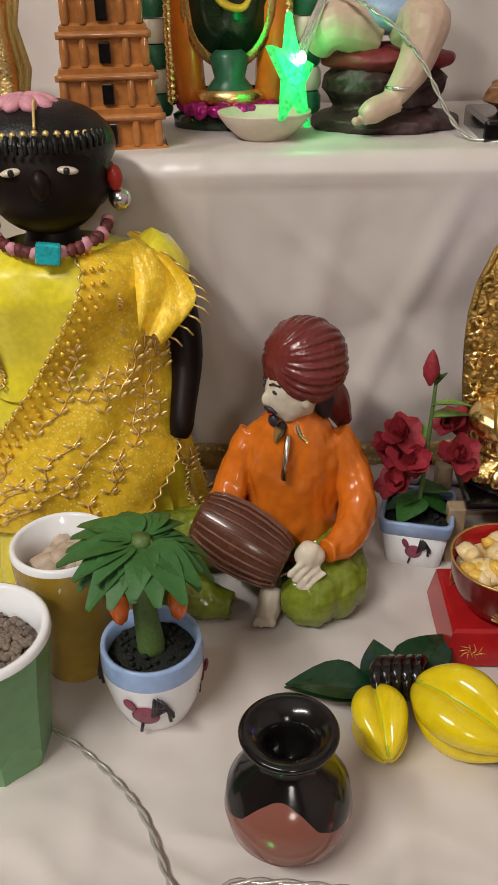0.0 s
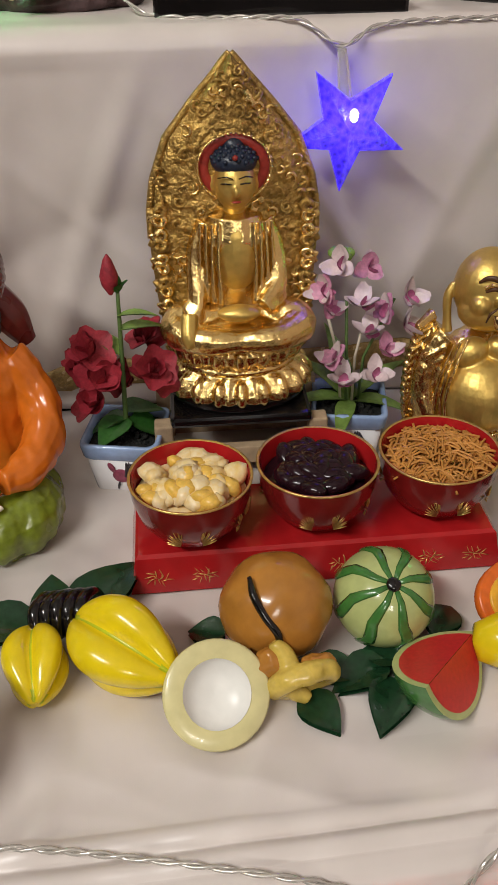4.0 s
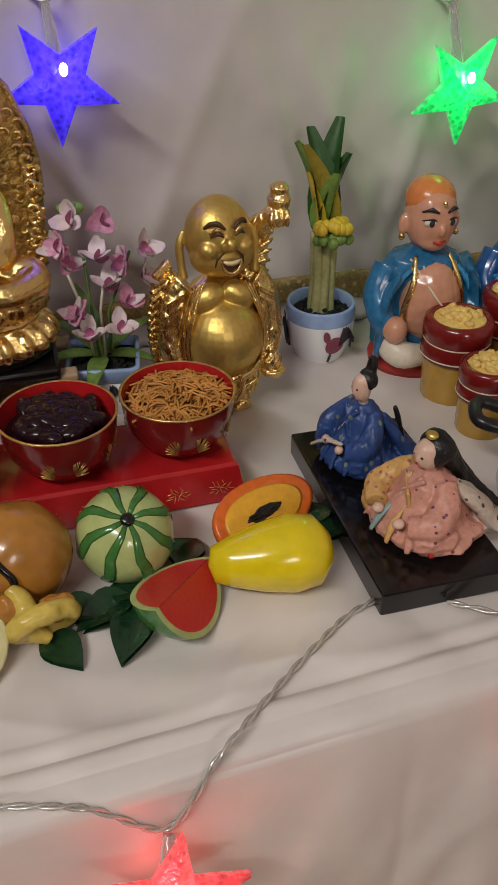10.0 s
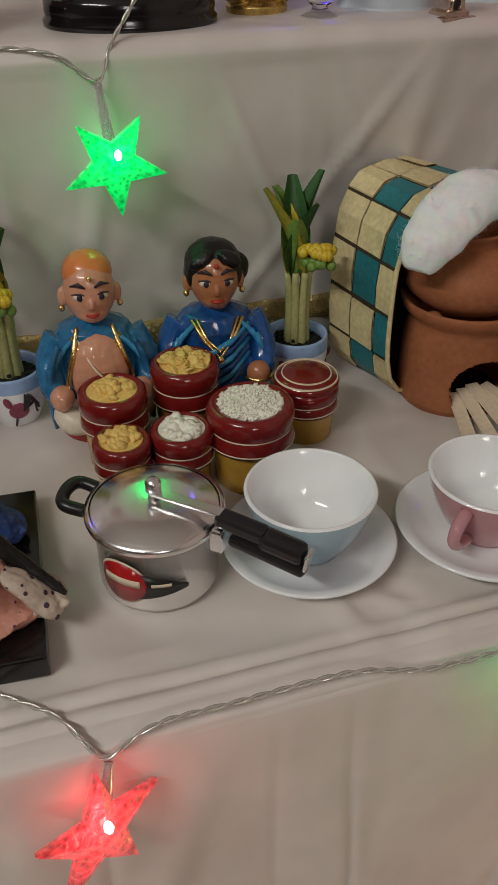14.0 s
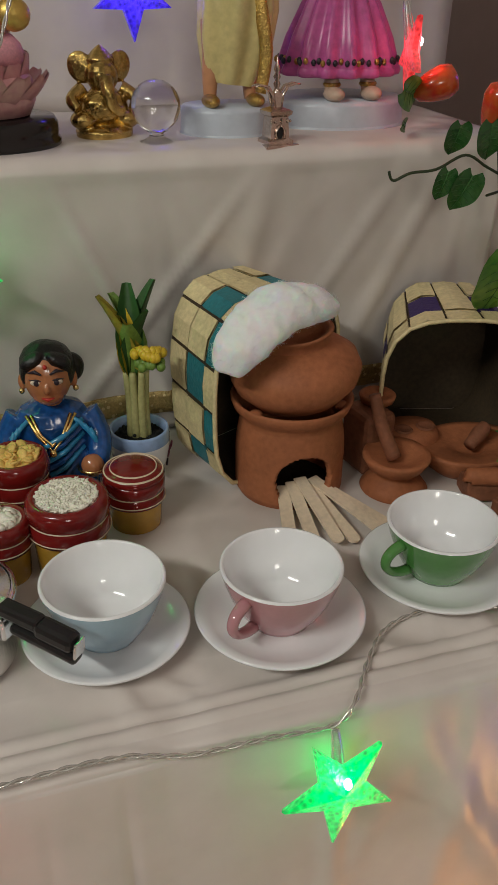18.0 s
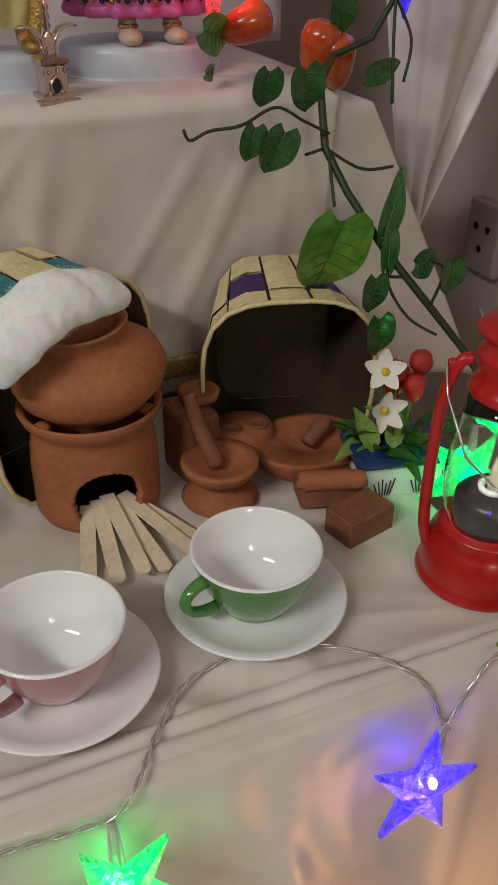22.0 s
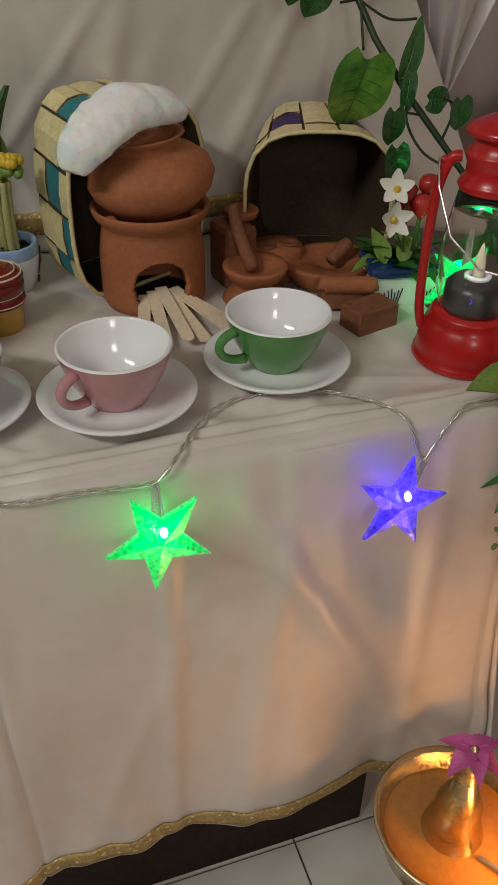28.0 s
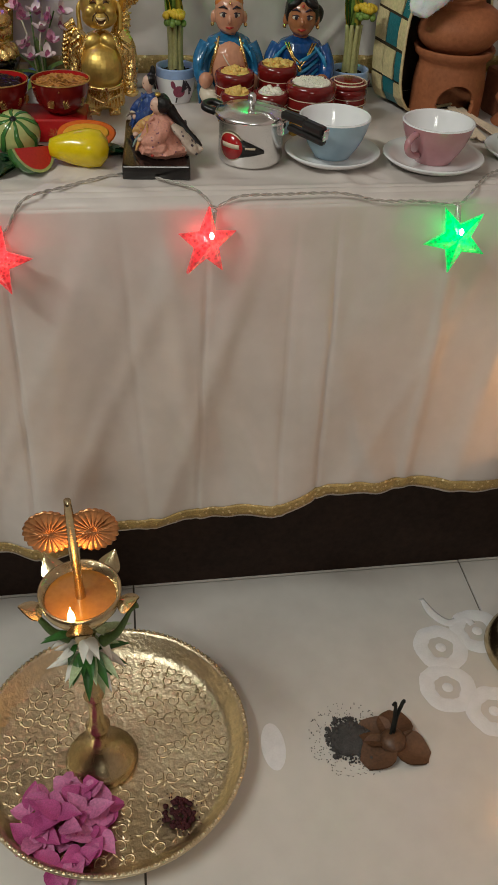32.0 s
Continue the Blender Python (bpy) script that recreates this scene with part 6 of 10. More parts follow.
def court_doll(at, robe, left, train, name, words, topknot):
    """Kneeling figure whose robes spread over the board; it looks along -y."""
    k = Kit()
    k.ball((0, 0.002, 0.008), (0.037, 0.034, 0.012), 0, segs=30, rough=0.12, seed=1)
    k.lathe([(0.0, 0.0), (0.031, 0.004), (0.026, 0.018), (0.018, 0.032), (0.015, 0.040), (0.007, 0.047), (0.0, 0.048)], 36, 0, flute=7, depth=0.05)
    for s in (-1, 1):
        sl = 5 if s < 0 and left else 0
        k.tube([(0.011 * s, 0.0, 0.041), (0.020 * s, -0.005, 0.032), (0.024 * s, -0.016, 0.024), (0.014 * s, -0.026, 0.021)], [0.0068, 0.0085, 0.0092, 0.0066], sl, 14)
        k.ball((0.025 * s, -0.014, 0.013), (0.009, 0.015, 0.011), sl, (0, 0, -20 * s), rough=0.2, seed=3)
        k.ball((0.009 * s, -0.029, 0.0215), (0.0042, 0.004, 0.0036), 2, segs=10, rings=8)
        for j in range(3):
            k.tube([(s * (0.004 + 0.002 * j), -0.010 - 0.001 * j, 0.0455), (s * (0.001 - 0.002 * j), -0.0165 - 0.001 * j, 0.036), (-s * 0.006, -0.019, 0.027)], 0.0011, 1 if j == 1 else sl, 6)
    k.ball((0.010, 0.026, 0.0075), (0.027, 0.018, 0.009), train, (0, 0, 20), rough=0.25, seed=5)
    k.tube([(0.012, 0.010, 0.038), (0.020, 0.020, 0.026), (0.026, 0.030, 0.012), (0.030, 0.036, 0.004)], [0.006, 0.010, 0.012, 0.008], train, 12, flat=0.5)
    for i in range(5):
        a = radians(-125 + 22 * i)
        k.tube([(0.020 * math.cos(a), 0.020 * math.sin(a), 0.027), (0.031 * math.cos(a), 0.030 * math.sin(a), 0.016), (0.0375 * math.cos(a), 0.0345 * math.sin(a), 0.006)], [0.0012, 0.0026, 0.0016], (0, 4, 5, 0, 6)[i] if left else 0, 8, flat=0.6)
    k.tube([(0, -0.001, 0.044), (0, -0.003, 0.053)], 0.0042, 2, 10)
    k.ball((0, -0.004, 0.059), (0.0078, 0.0082, 0.0098), 2, segs=16)
    k.ball((0, -0.0118, 0.058), (0.0014, 0.0018, 0.0018), 2, segs=6, rings=5)
    k.ball((0, -0.0118, 0.0545), (0.0016, 0.0008, 0.0007), 7, segs=6, rings=5)
    for s in (-1, 1):
        k.ball((0.0032 * s, -0.0114, 0.0606), (0.0014, 0.0006, 0.0005), 3, segs=6, rings=5)
    if topknot:
        k.ball((0, 0.0005, 0.0635), (0.0090, 0.0090, 0.0078), 3, segs=14)
        k.tube([(0, 0.003, 0.068), (0, 0.005, 0.075), (0, 0.003, 0.080)], [0.005, 0.0048, 0.0025], 3, 10)
        k.tube([(-0.020, -0.036, 0.014), (-0.004, -0.032, 0.024), (0.014, -0.030, 0.028)], [0.0022, 0.0030, 0.0016], 1, 8, flat=0.6)
        k.tube([(0.016, 0.018, 0.046), (0.026, 0.022, 0.026), (0.032, 0.026, 0.008)], [0.0015, 0.002, 0.0015], 3, 8)
    else:
        k.ball((0, 0.0025, 0.0605), (0.0118, 0.0108, 0.0122), 3, segs=18)
        k.tube([(0, 0.009, 0.056), (0.004, 0.018, 0.042), (0.010, 0.028, 0.028), (0.018, 0.036, 0.018), (0.024, 0.042, 0.010)], [0.0075, 0.0058, 0.005, 0.004, 0.0026], 3, 8)
        k.ball((0, -0.003, 0.0725), (0.0040, 0.0036, 0.0026), 8)
    sculpt(k, (0, 1, 2, 3, 5), 0.0009, 2, 0.0012, 130)
    ob = k.make(name, [robe, CREAMROBE, FACE, HAIR, TEALSTRIPE, OCHREROBE, REDPAINT, REDPAINT, GOLDMATT], at=at)
    return tagged(ob, words, "doll")


court_doll(pose(0.4640, 0.166, SHELF + 0.0171, 0, 0, -78) @ Matrix.Diagonal((0.80, 0.80, 0.98, 1)), BLUEROBE, False, 0, "blue_court_doll", "clay court doll in a blue robe with topknot", True)
court_doll(pose(0.4725, 0.094, SHELF + 0.0171, 0, 0, -76) @ Matrix.Diagonal((1.0, 1.0, 0.92, 1)), PINKROBE, True, 1, "pink_court_doll", "clay court doll in salmon and ochre robes", False)


# ---------------------------------------------------------------- pots of rolled leaves
YELLOWBEAD = mat("yellow_bead", (0.60, 0.42, 0.03), 0.4, vary=0.2, scale=200)
PALESTEM = mat("pale_leaf_stalk", (0.40, 0.38, 0.16), 0.5, vary=0.2, scale=120)


LEAFDEEP = mat("deep_green_cloth_leaf", (0.018, 0.065, 0.014), 0.45, vary=0.3, scale=90, alt=(0.04, 0.11, 0.022))
LEAFYELLOW = mat("yellowed_cloth_leaf", (0.40, 0.30, 0.03), 0.5, vary=0.25, scale=90, alt=(0.20, 0.19, 0.03))


def leaf_pot(at, lean, up):
    t = round_pot(at, "white pot with blue rim holding toy rolled leaves and yellow berries", 0.0285, 0.050)
    rnd = random.Random(7)
    for i in range(7):
        a = i * 0.9
        x, y = 0.008 * math.cos(a), 0.006 * math.sin(a)
        Kit().tube([(x, y, 0.038), (x * 0.9, y, 0.075), (x * 1.2, y, 0.108)], [0.0042, 0.0038, 0.003], 0, 8).make("stalk", PALESTEM, t)
    for a, p, ln, w, c in ((10, 83, 0.086, 0.024, 0), (-60, 82, 0.092, 0.022, 0), (70, 79, 0.080, 0.024, 1), (100, 76, 0.086, 0.020, 2), (180, 84, 0.06, 0.022, 1), (120, 78, 0.060, 0.020, 2), (-110, 82, 0.070, 0.022, 0)):
        Kit().leaf((0.004 * math.cos(a), 0.004 * math.sin(a), 0.100), ln, w, a, p, 0, 0.15, 0.9, n=8, tip=0.9).make("rolled_leaf", (LEAFDEEP, LEAFLIGHT, LEAFYELLOW)[c], t)
    for a, ln in ((85, 0.064), (110, 0.056)):
        Kit().leaf((-0.006, 0, 0.100), ln, 0.022, a - 60, 84, 0, 0.1, 0.9, n=7, tip=0.92).make("yellow_petal", YELLOWBEAD, t, "yellow rolled petal")
    bead = None
    for n, z, mt, word, seed in ((22, 0.106, YELLOWBEAD, "yellow_berry", 17), (16, 0.096, LEAFLIGHT, "green_berry", 19)):
        rb = random.Random(seed)
        for i in range(n):
            a, q = rb.random() * 6.283, 0.0135 * math.sqrt(rb.random())
            ob = Kit().ball((0, 0, 0), (0.0043, 0.0043, 0.0048), 0, segs=9, rings=7).make(word, mt, t) if bead is None or bead[0] is not mt else new(word, bead[1])
            if bead is None or bead[0] is not mt:
                bead = (mt, ob.data)
            ob.parent = t
            ob.matrix_basis = pose(lean + q * math.cos(a), -0.018 + q * math.sin(a) * 0.7, z + up + 0.5 * (0.0135 - q))
    return t


leaf_pot(pose(0.507, 0.338, SHELF, 0, 0, 10), -0.004, 0.012)
leaf_pot(pose(0.757, 0.322, SHELF, 0, 0, -20), 0.016, 0.026)


# ---------------------------------------------------------------- seated merchant couple
BLUECLOAK = mat("blue_cloak_paint", (0.02, 0.13, 0.27), 0.22, vary=0.35, scale=70, coat=0.4)
BLUESARI = mat("deep_blue_sari_paint", (0.012, 0.07, 0.24), 0.2, vary=0.4, scale=60, coat=0.4)
CLAYSKIN = mat("peach_skin_paint", (0.60, 0.29, 0.18), 0.24, vary=0.08, scale=70, coat=0.4)
BROWNSKIN = mat("brown_skin_paint", (0.40, 0.16, 0.07), 0.24, vary=0.08, scale=70, coat=0.4)
ORANGECAP = mat("orange_head_paint", (0.62, 0.20, 0.05), 0.25, vary=0.1, scale=60, coat=0.4)


def couple_doll(at, man):
    k = Kit()
    if man:
        k.lathe([(0.0, 0.0), (0.042, 0.0), (0.043, 0.008), (0.039, 0.018), (0.030, 0.022), (0.0, 0.022)], 36, 4, squash=0.86)
    rows = []
    prof = ((0.038, 0.018), (0.040, 0.032), (0.037, 0.05), (0.034, 0.070), (0.036, 0.086), (0.030, 0.098), (0.012, 0.106)) if man else ((0.034, 0.0), (0.040, 0.012), (0.041, 0.034), (0.037, 0.055), (0.035, 0.074), (0.036, 0.086), (0.029, 0.097), (0.012, 0.104))
    for r, z in prof:
        rows.append([(r * 1.08 * (1 + 0.035 * math.sin(9 * a + 80 * z)) * math.cos(a), r * 0.8 * (1 + 0.02 * math.sin(6 * a)) * math.sin(a), z) for a in [6.283 * i / 40 for i in range(40)]])
    k.grid(rows, 0, True, caps=True)
    for s in (-1, 1):
        k.tube([(0.034 * s, 0.0, 0.090), (0.044 * s, -0.006, 0.070), (0.044 * s, -0.020, 0.052), (0.036 * s, -0.030, 0.048)], [0.013, 0.013, 0.012, 0.009], 0, 14)
        k.ball((0.037 * s, -0.033, 0.048), 0.0115, 1, segs=14)
        if man:
            k.tube([(0.012 * s, -0.010, 0.028), (0.034 * s, -0.022, 0.030), (0.030 * s, -0.036, 0.026), (0.008 * s, -0.038, 0.024)], [0.014, 0.013, 0.012, 0.009], 5 if s < 0 else 1, 12)
        for j in range(4):
            k.tube([(s * (0.022 + 0.005 * j), -0.022, 0.094 - 0.004 * j), (s * (0.040 + 0.002 * j), -0.020, 0.076 - 0.006 * j), (s * (0.046), 0.0, 0.066 - 0.008 * j)], 0.0024, 6, 6)
    if man:
        k.ball((0, -0.020, 0.064), (0.029, 0.021, 0.035), 1, segs=24)
        k.tube([(-0.022, -0.020, 0.096), (-0.012, -0.032, 0.080), (0, -0.037, 0.070), (0.012, -0.032, 0.080), (0.022, -0.020, 0.096)], 0.0022, 3, 6)
        for s in (-1, 1):
            k.tube([(0.016 * s, -0.016, 0.103), (0.022 * s, -0.029, 0.086), (0.029 * s, -0.030, 0.064), (0.030 * s, -0.034, 0.046)], [0.0018, 0.0026, 0.0026, 0.0018], 3, 8, flat=0.6)
            k.tube([(0.034 * s, -0.024, 0.092), (0.043 * s, -0.022, 0.070), (0.046 * s, -0.022, 0.040), (0.046 * s, -0.018, 0.012)], [0.005, 0.008, 0.009, 0.006], 0, 10, flat=0.5)
        k.tube([(-0.020, -0.014, 0.100), (-0.006, -0.040, 0.078), (0.012, -0.041, 0.058), (0.026, -0.030, 0.044)], 0.0010, 5, 8)
    else:
        for j in range(6):
            k.tube([(0.030, -0.018, 0.090 - 0.007 * j), (0.010, -0.033, 0.080 - 0.008 * j), (-0.018, -0.034, 0.066 - 0.008 * j), (-0.034, -0.020, 0.058 - 0.007 * j)], 0.003, 0 if j % 2 else 6, 6)
        for q in (0.030, 0.024):
            k.tube([(-q * 0.8, -0.020, 0.098), (-q * 0.45, -0.031, 0.082), (0, -0.036, 0.100 - q * 1.1), (q * 0.45, -0.031, 0.082), (q * 0.8, -0.020, 0.098)], 0.0017, 3, 6)
        k.ball((0, -0.037, 0.066), 0.004, 3)
        k.lathe([(0.014, 0), (0.016, 0.0015), (0.014, 0.003)], 16, 3, pose(0.037, -0.030, 0.044))
        k.ball((0.012, -0.034, 0.008), (0.020, 0.012, 0.008), 1)
    k.tube([(0, 0, 0.098), (0, -0.002, 0.112)], 0.012, 1, 14)
    k.ball((0, -0.004, 0.130), (0.0235, 0.023, 0.027), 1, segs=28, rings=18)
    k.ball((0, -0.012, 0.116), (0.016, 0.013, 0.011), 1)
    k.ball((0, -0.0265, 0.126), (0.0038, 0.0045, 0.0055), 1, segs=8, rings=6)
    k.tube([(-0.006, -0.0245, 0.1165), (0, -0.0262, 0.1155), (0.006, -0.0245, 0.1165)], [0.0008, 0.0018, 0.0008], 4, 6)
    for s in (-1, 1):
        k.ball((0.0095 * s, -0.0232, 0.132), (0.0064, 0.0026, 0.0031), 5, (0, 6 * s, 12 * s), 10, 8)
        k.ball((0.0095 * s, -0.0255, 0.132), (0.0027, 0.0012, 0.0029), 8, segs=8, rings=6)
        k.tube([(0.0035 * s, -0.0252, 0.1335), (0.0095 * s, -0.0262, 0.1356), (0.0165 * s, -0.0205, 0.1335)], [0.0004, 0.0009, 0.0004], 8, 5)
        k.tube([(0.004 * s, -0.0258, 0.140), (0.010 * s, -0.0245, 0.1430), (0.0170 * s, -0.0190, 0.140)], [0.0008, 0.0018, 0.0006], 8, 6)
        k.ball((0.0245 * s, -0.002, 0.125), (0.0045, 0.005, 0.0085), 1)
        k.ball((0.0262 * s, -0.004, 0.116), 0.003, 3, segs=8, rings=6)
    k.ball((0, -0.0258, 0.1475), 0.0022, 3 if man else 4, segs=8, rings=6)
    if man:
        k.ball((0, 0.001, 0.143), (0.0225, 0.0215, 0.0185), 7, segs=24)
    else:
        k.ball((0, 0.0015, 0.1405), (0.0265, 0.0240, 0.0215), 2, segs=24)
        k.ball((0.022, 0.014, 0.130), (0.014, 0.013, 0.014), 2)
        for s in (-1, 1):
            k.ball((0.0195 * s, 0.002, 0.132), (0.0075, 0.016, 0.014), 2)
            k.ball((0.0125 * s, -0.014, 0.1495), (0.013, 0.010, 0.006), 2, (0, 28 * s, 0))
    cols = [BLUECLOAK if man else BLUESARI, CLAYSKIN if man else BROWNSKIN, HAIR, GOLD, REDPAINT, IVORY, mat("light_blue_fold_paint", (0.03, 0.22, 0.42), 0.22, vary=0.3, scale=60, coat=0.4), ORANGECAP, INK]
    sculpt(k, (0, 1, 2), 0.0011, 3, 0.0009, 80)
    ob = k.make("merchant_doll" if man else "merchant_wife_doll", cols, at=at)
    return tagged(ob, "painted clay doll of a seated bald merchant in blue cloak" if man else "painted clay doll of a seated woman in blue sari", "doll")


couple_doll(pose(0.578, 0.306, SHELF, 0, 0, -4) @ Matrix.Diagonal((0.86, 0.92, 0.96, 1)), True)
couple_doll(pose(0.678, 0.306, SHELF, 0, 0, -8) @ Matrix.Diagonal((0.87, 0.92, 0.94, 1)), False)


# ---------------------------------------------------------------- lacquered grain jars
JARYELLOW = mat("mustard_lacquer", (0.46, 0.26, 0.035), 0.22, vary=0.15, scale=40, coat=0.4)
DAL = mat("yellow_lentil", (0.72, 0.48, 0.14), 0.5, vary=0.2, scale=200)
RICE = mat("white_rice", (0.80, 0.77, 0.66), 0.5, vary=0.1, scale=200)
CREAMLINE = mat("cream_line", (0.66, 0.55, 0.40), 0.35)


def grain_jar(at, r, h, fill, words, shape, seed):
    t = thing("grain_jar", at, "maroon and mustard lacquered wooden jar " + words, "jar", "lacquered grain jars")
    mid = h * 0.52
    Kit().lathe([(0, 0), (r * 0.80, 0), (r * 0.84, h * 0.04), (r * 0.90, mid)], 40).make("lower_body", JARYELLOW, t)
    Kit().lathe([(r * 0.90, mid), (r * 0.985, mid + 0.001), (r, mid + 0.004), (r * 0.97, h * 0.72), (r * 0.93, h * 0.74), (r, h * 0.78), (r * 1.01, h * 0.90), (r * 0.97, h * 0.97), (r * 0.86, h), (r * 0.74, h * 0.985), (r * 0.70, h * 0.93)], 40).make("upper_body", MAROON, t, "maroon lacquered upper band")
    for z, q in ((mid + 0.0035, 1.004), (h * 0.735, 0.945)):
        Kit().lathe([(r * q, z - 0.0006), (r * q + 0.0006, z), (r * q, z + 0.0006)], 40).make("turned_line", CREAMLINE, t, "thin cream line")
    if shape == "lid":
        Kit().lathe([(r * 1.0, h), (r * 1.02, h * 1.04), (r * 0.96, h * 1.10), (r * 0.7, h * 1.16), (r * 0.3, h * 1.19), (0, h * 1.20)], 40).make("lid", MAROON, t, "closed maroon lid")
        for q, z in ((0.75, 1.150), (0.95, 1.105)):
            Kit().lathe([(r * q - 0.0006, h * z), (r * q, h * z + 0.0009), (r * q + 0.0007, h * z - 0.0006)], 40).make("turned_line", CREAMLINE, t, "thin cream line")
        return t
    k = Kit().lathe([(r * 0.74, h * 0.975), (r * 0.4, h * 1.0), (0, h * (1.02 if shape == "rice" else 1.0))], 24)
    if shape == "rice":
        heap(k, 560, r * 0.73, h * 0.990, 0.0021, seed, (1.5, 0.5, 0.5), 0.10, 5, 4)
    elif shape == "flat":
        heap(k, 46, r * 0.66, h * 0.985, 0.0056, seed, (1, 0.85, 0.28), 0.25)
    else:
        heap(k, 30, r * 0.58, h * 0.985, 0.0046, seed, (1.15, 0.8, 0.6), 0.3)
    tagged(k.make("filling", fill, t), kind="stuff")
    return t


grain_jar(pose(0.580, 0.246, SHELF), 0.0265, 0.068, DAL, "filled with yellow lentils", "chunk", 1)
grain_jar(pose(0.641, 0.262, SHELF), 0.0275, 0.073, DAL, "heaped with flat yellow lentils", "flat", 2)
grain_jar(pose(0.675, 0.196, SHELF), 0.0330, 0.068, RICE, "filled with white rice", "rice", 3)
grain_jar(pose(0.736, 0.240, SHELF), 0.0265, 0.050, RICE, "closed with a ringed lid", "lid", 4)
grain_jar(pose(0.577, 0.195, SHELF), 0.0215, 0.056, DAL, "filled with pale yellow chunks", "chunk", 5)
grain_jar(pose(0.622, 0.196, SHELF), 0.0235, 0.056, RICE, "filled with white beans", "chunk", 6)


# ---------------------------------------------------------------- toy pressure cooker
def pressure_cooker(at):
    t = thing("pressure_cooker", at, "small polished aluminium pressure cooker with black handles", "cooker")
    Kit().lathe([(0, 0), (0.036, 0), (0.039, 0.002), (0.040, 0.006), (0.040, 0.050), (0.0445, 0.053), (0.0455, 0.056), (0.0450, 0.059), (0.042, 0.060)], 56).make("pan", STEEL, t)
    Kit().lathe([(0.0425, 0.0585), (0.040, 0.0605), (0.036, 0.061), (0.034, 0.0625), (0.020, 0.0640), (0.0, 0.0645)], 56).make("lid", STEEL, t, "flat polished lid")
    Kit().lathe([(0, 0.064), (0.004, 0.064), (0.0035, 0.069), (0.0052, 0.071), (0.0052, 0.077), (0.003, 0.080), (0, 0.0805)], 20).make("pressure_weight", STEEL, t)
    d = pose(0, 0, 0, 0, 0, -41)
    Kit().box((0.024, 0, 0.0695), (0.050, 0.008, 0.0022), 0, (0, 0, 0), 0.0006, d).make("lid_lever", STEEL, t, "flat steel lever across the lid")
    k = Kit()
    k.box((0.062, 0, 0.0640), (0.034, 0.012, 0.010), 0, (0, 6, 0), 0.003, d)
    k.box((0.090, 0, 0.0585), (0.030, 0.014, 0.012), 0, (0, 8, 0), 0.004, d)
    k.make("upper_handle", BLACKPL, t, "long black plastic handle")
    Kit().box((0.080, 0, 0.0485), (0.052, 0.011, 0.008), 0, (0, 9, 0), 0.003, d).make("lower_handle", BLACKPL, t, "black plastic lower handle")
    Kit().box((0.1065, 0, 0.0535), (0.002, 0.011, 0.013), 0, (0, 8, 0), 0.001, d).make("handle_cap", STEEL, t, "steel end cap of the handle")
    Kit().box((0.0465, 0, 0.050), (0.010, 0.014, 0.018), 0, (0, 0, 0), 0.002, d).make("handle_bracket", STEEL, t)
    k = Kit().tube([(-0.044, -0.012, 0.054), (-0.058, -0.012, 0.057), (-0.062, 0, 0.058), (-0.058, 0.012, 0.057), (-0.044, 0.012, 0.054)], [0.0045] * 5, 0, 10, at=pose(0, 0, 0, 0, 0, -30))
    k.make("helper_handle", BLACKPL, t, "black plastic loop handle")
    # badge: red disc and black wedge with pale bars for the maker's lettering
    def on_body(a0, a1, z0, z1, lift, mt, name, words, shape):
        k = Kit()
        rows = []
        n = 24
        for i in range(n + 1):
            u = i / n
            a = radians(a0 + (a1 - a0) * u)
            lo, hi = shape(u)
            rows.append([((0.0402 + lift) * math.cos(a), (0.0402 + lift) * math.sin(a), z0 + (z1 - z0) * v) for v in (lo, hi)])
        k.grid(rows, 0)
        ob = k.make(name, mt, t, words)
        sm = ob.modifiers.new("thick", "SOLIDIFY")
        sm.thickness = 0.0003
    oval = lambda u: (0.5 - math.sqrt(max(0, u * (1 - u))), 0.5 + math.sqrt(max(0, u * (1 - u))))
    on_body(-160, -108, 0.009, 0.043, 0.0002, CREAMLINE, "badge_border", "cream border of the badge", oval)
    on_body(-158, -110, 0.0105, 0.0415, 0.0006, RED, "badge", "red oval badge", oval)
    on_body(-124, -72, 0.013, 0.037, 0.0003, BLACKPL, "badge_wedge", "black wedge beside the badge", lambda u: (0.02 + 0.30 * u, 1.0 - 0.55 * u ** 1.4))
    on_body(-152, -116, 0.0235, 0.0305, 0.0010, CREAMLINE, "badge_bar", "pale bar on the badge", lambda u: (0.1, 0.9))
    on_body(-106, -88, 0.0250, 0.0280, 0.0007, CREAMLINE, "wedge_bar", "pale bar on the wedge", lambda u: (0.1, 0.9))
    return t


pressure_cooker(pose(0.584, 0.110, SHELF, 0, 0, -2))


# ---------------------------------------------------------------- woven palm-leaf baskets
PALM = mat("cream_palm_strip", (0.66, 0.55, 0.30), 0.5, vary=0.2, scale=90, bump=0.3, bump_scale=300)
# Palm darkened in colour to stand in for the shade inside the baskets.
PALMSHADE = mat("shaded_palm_lining", (0.055, 0.036, 0.018), 0.7, vary=0.3, scale=90, bump=0.3, bump_scale=300)
TEALSTRIP = mat("teal_palm_strip", (0.02, 0.17, 0.20), 0.45, vary=0.2, scale=90, bump=0.3, bump_scale=300)
PURPLESTRIP = mat("purple_palm_strip", (0.03, 0.012, 0.10), 0.45, vary=0.2, scale=90, bump=0.3, bump_scale=300)


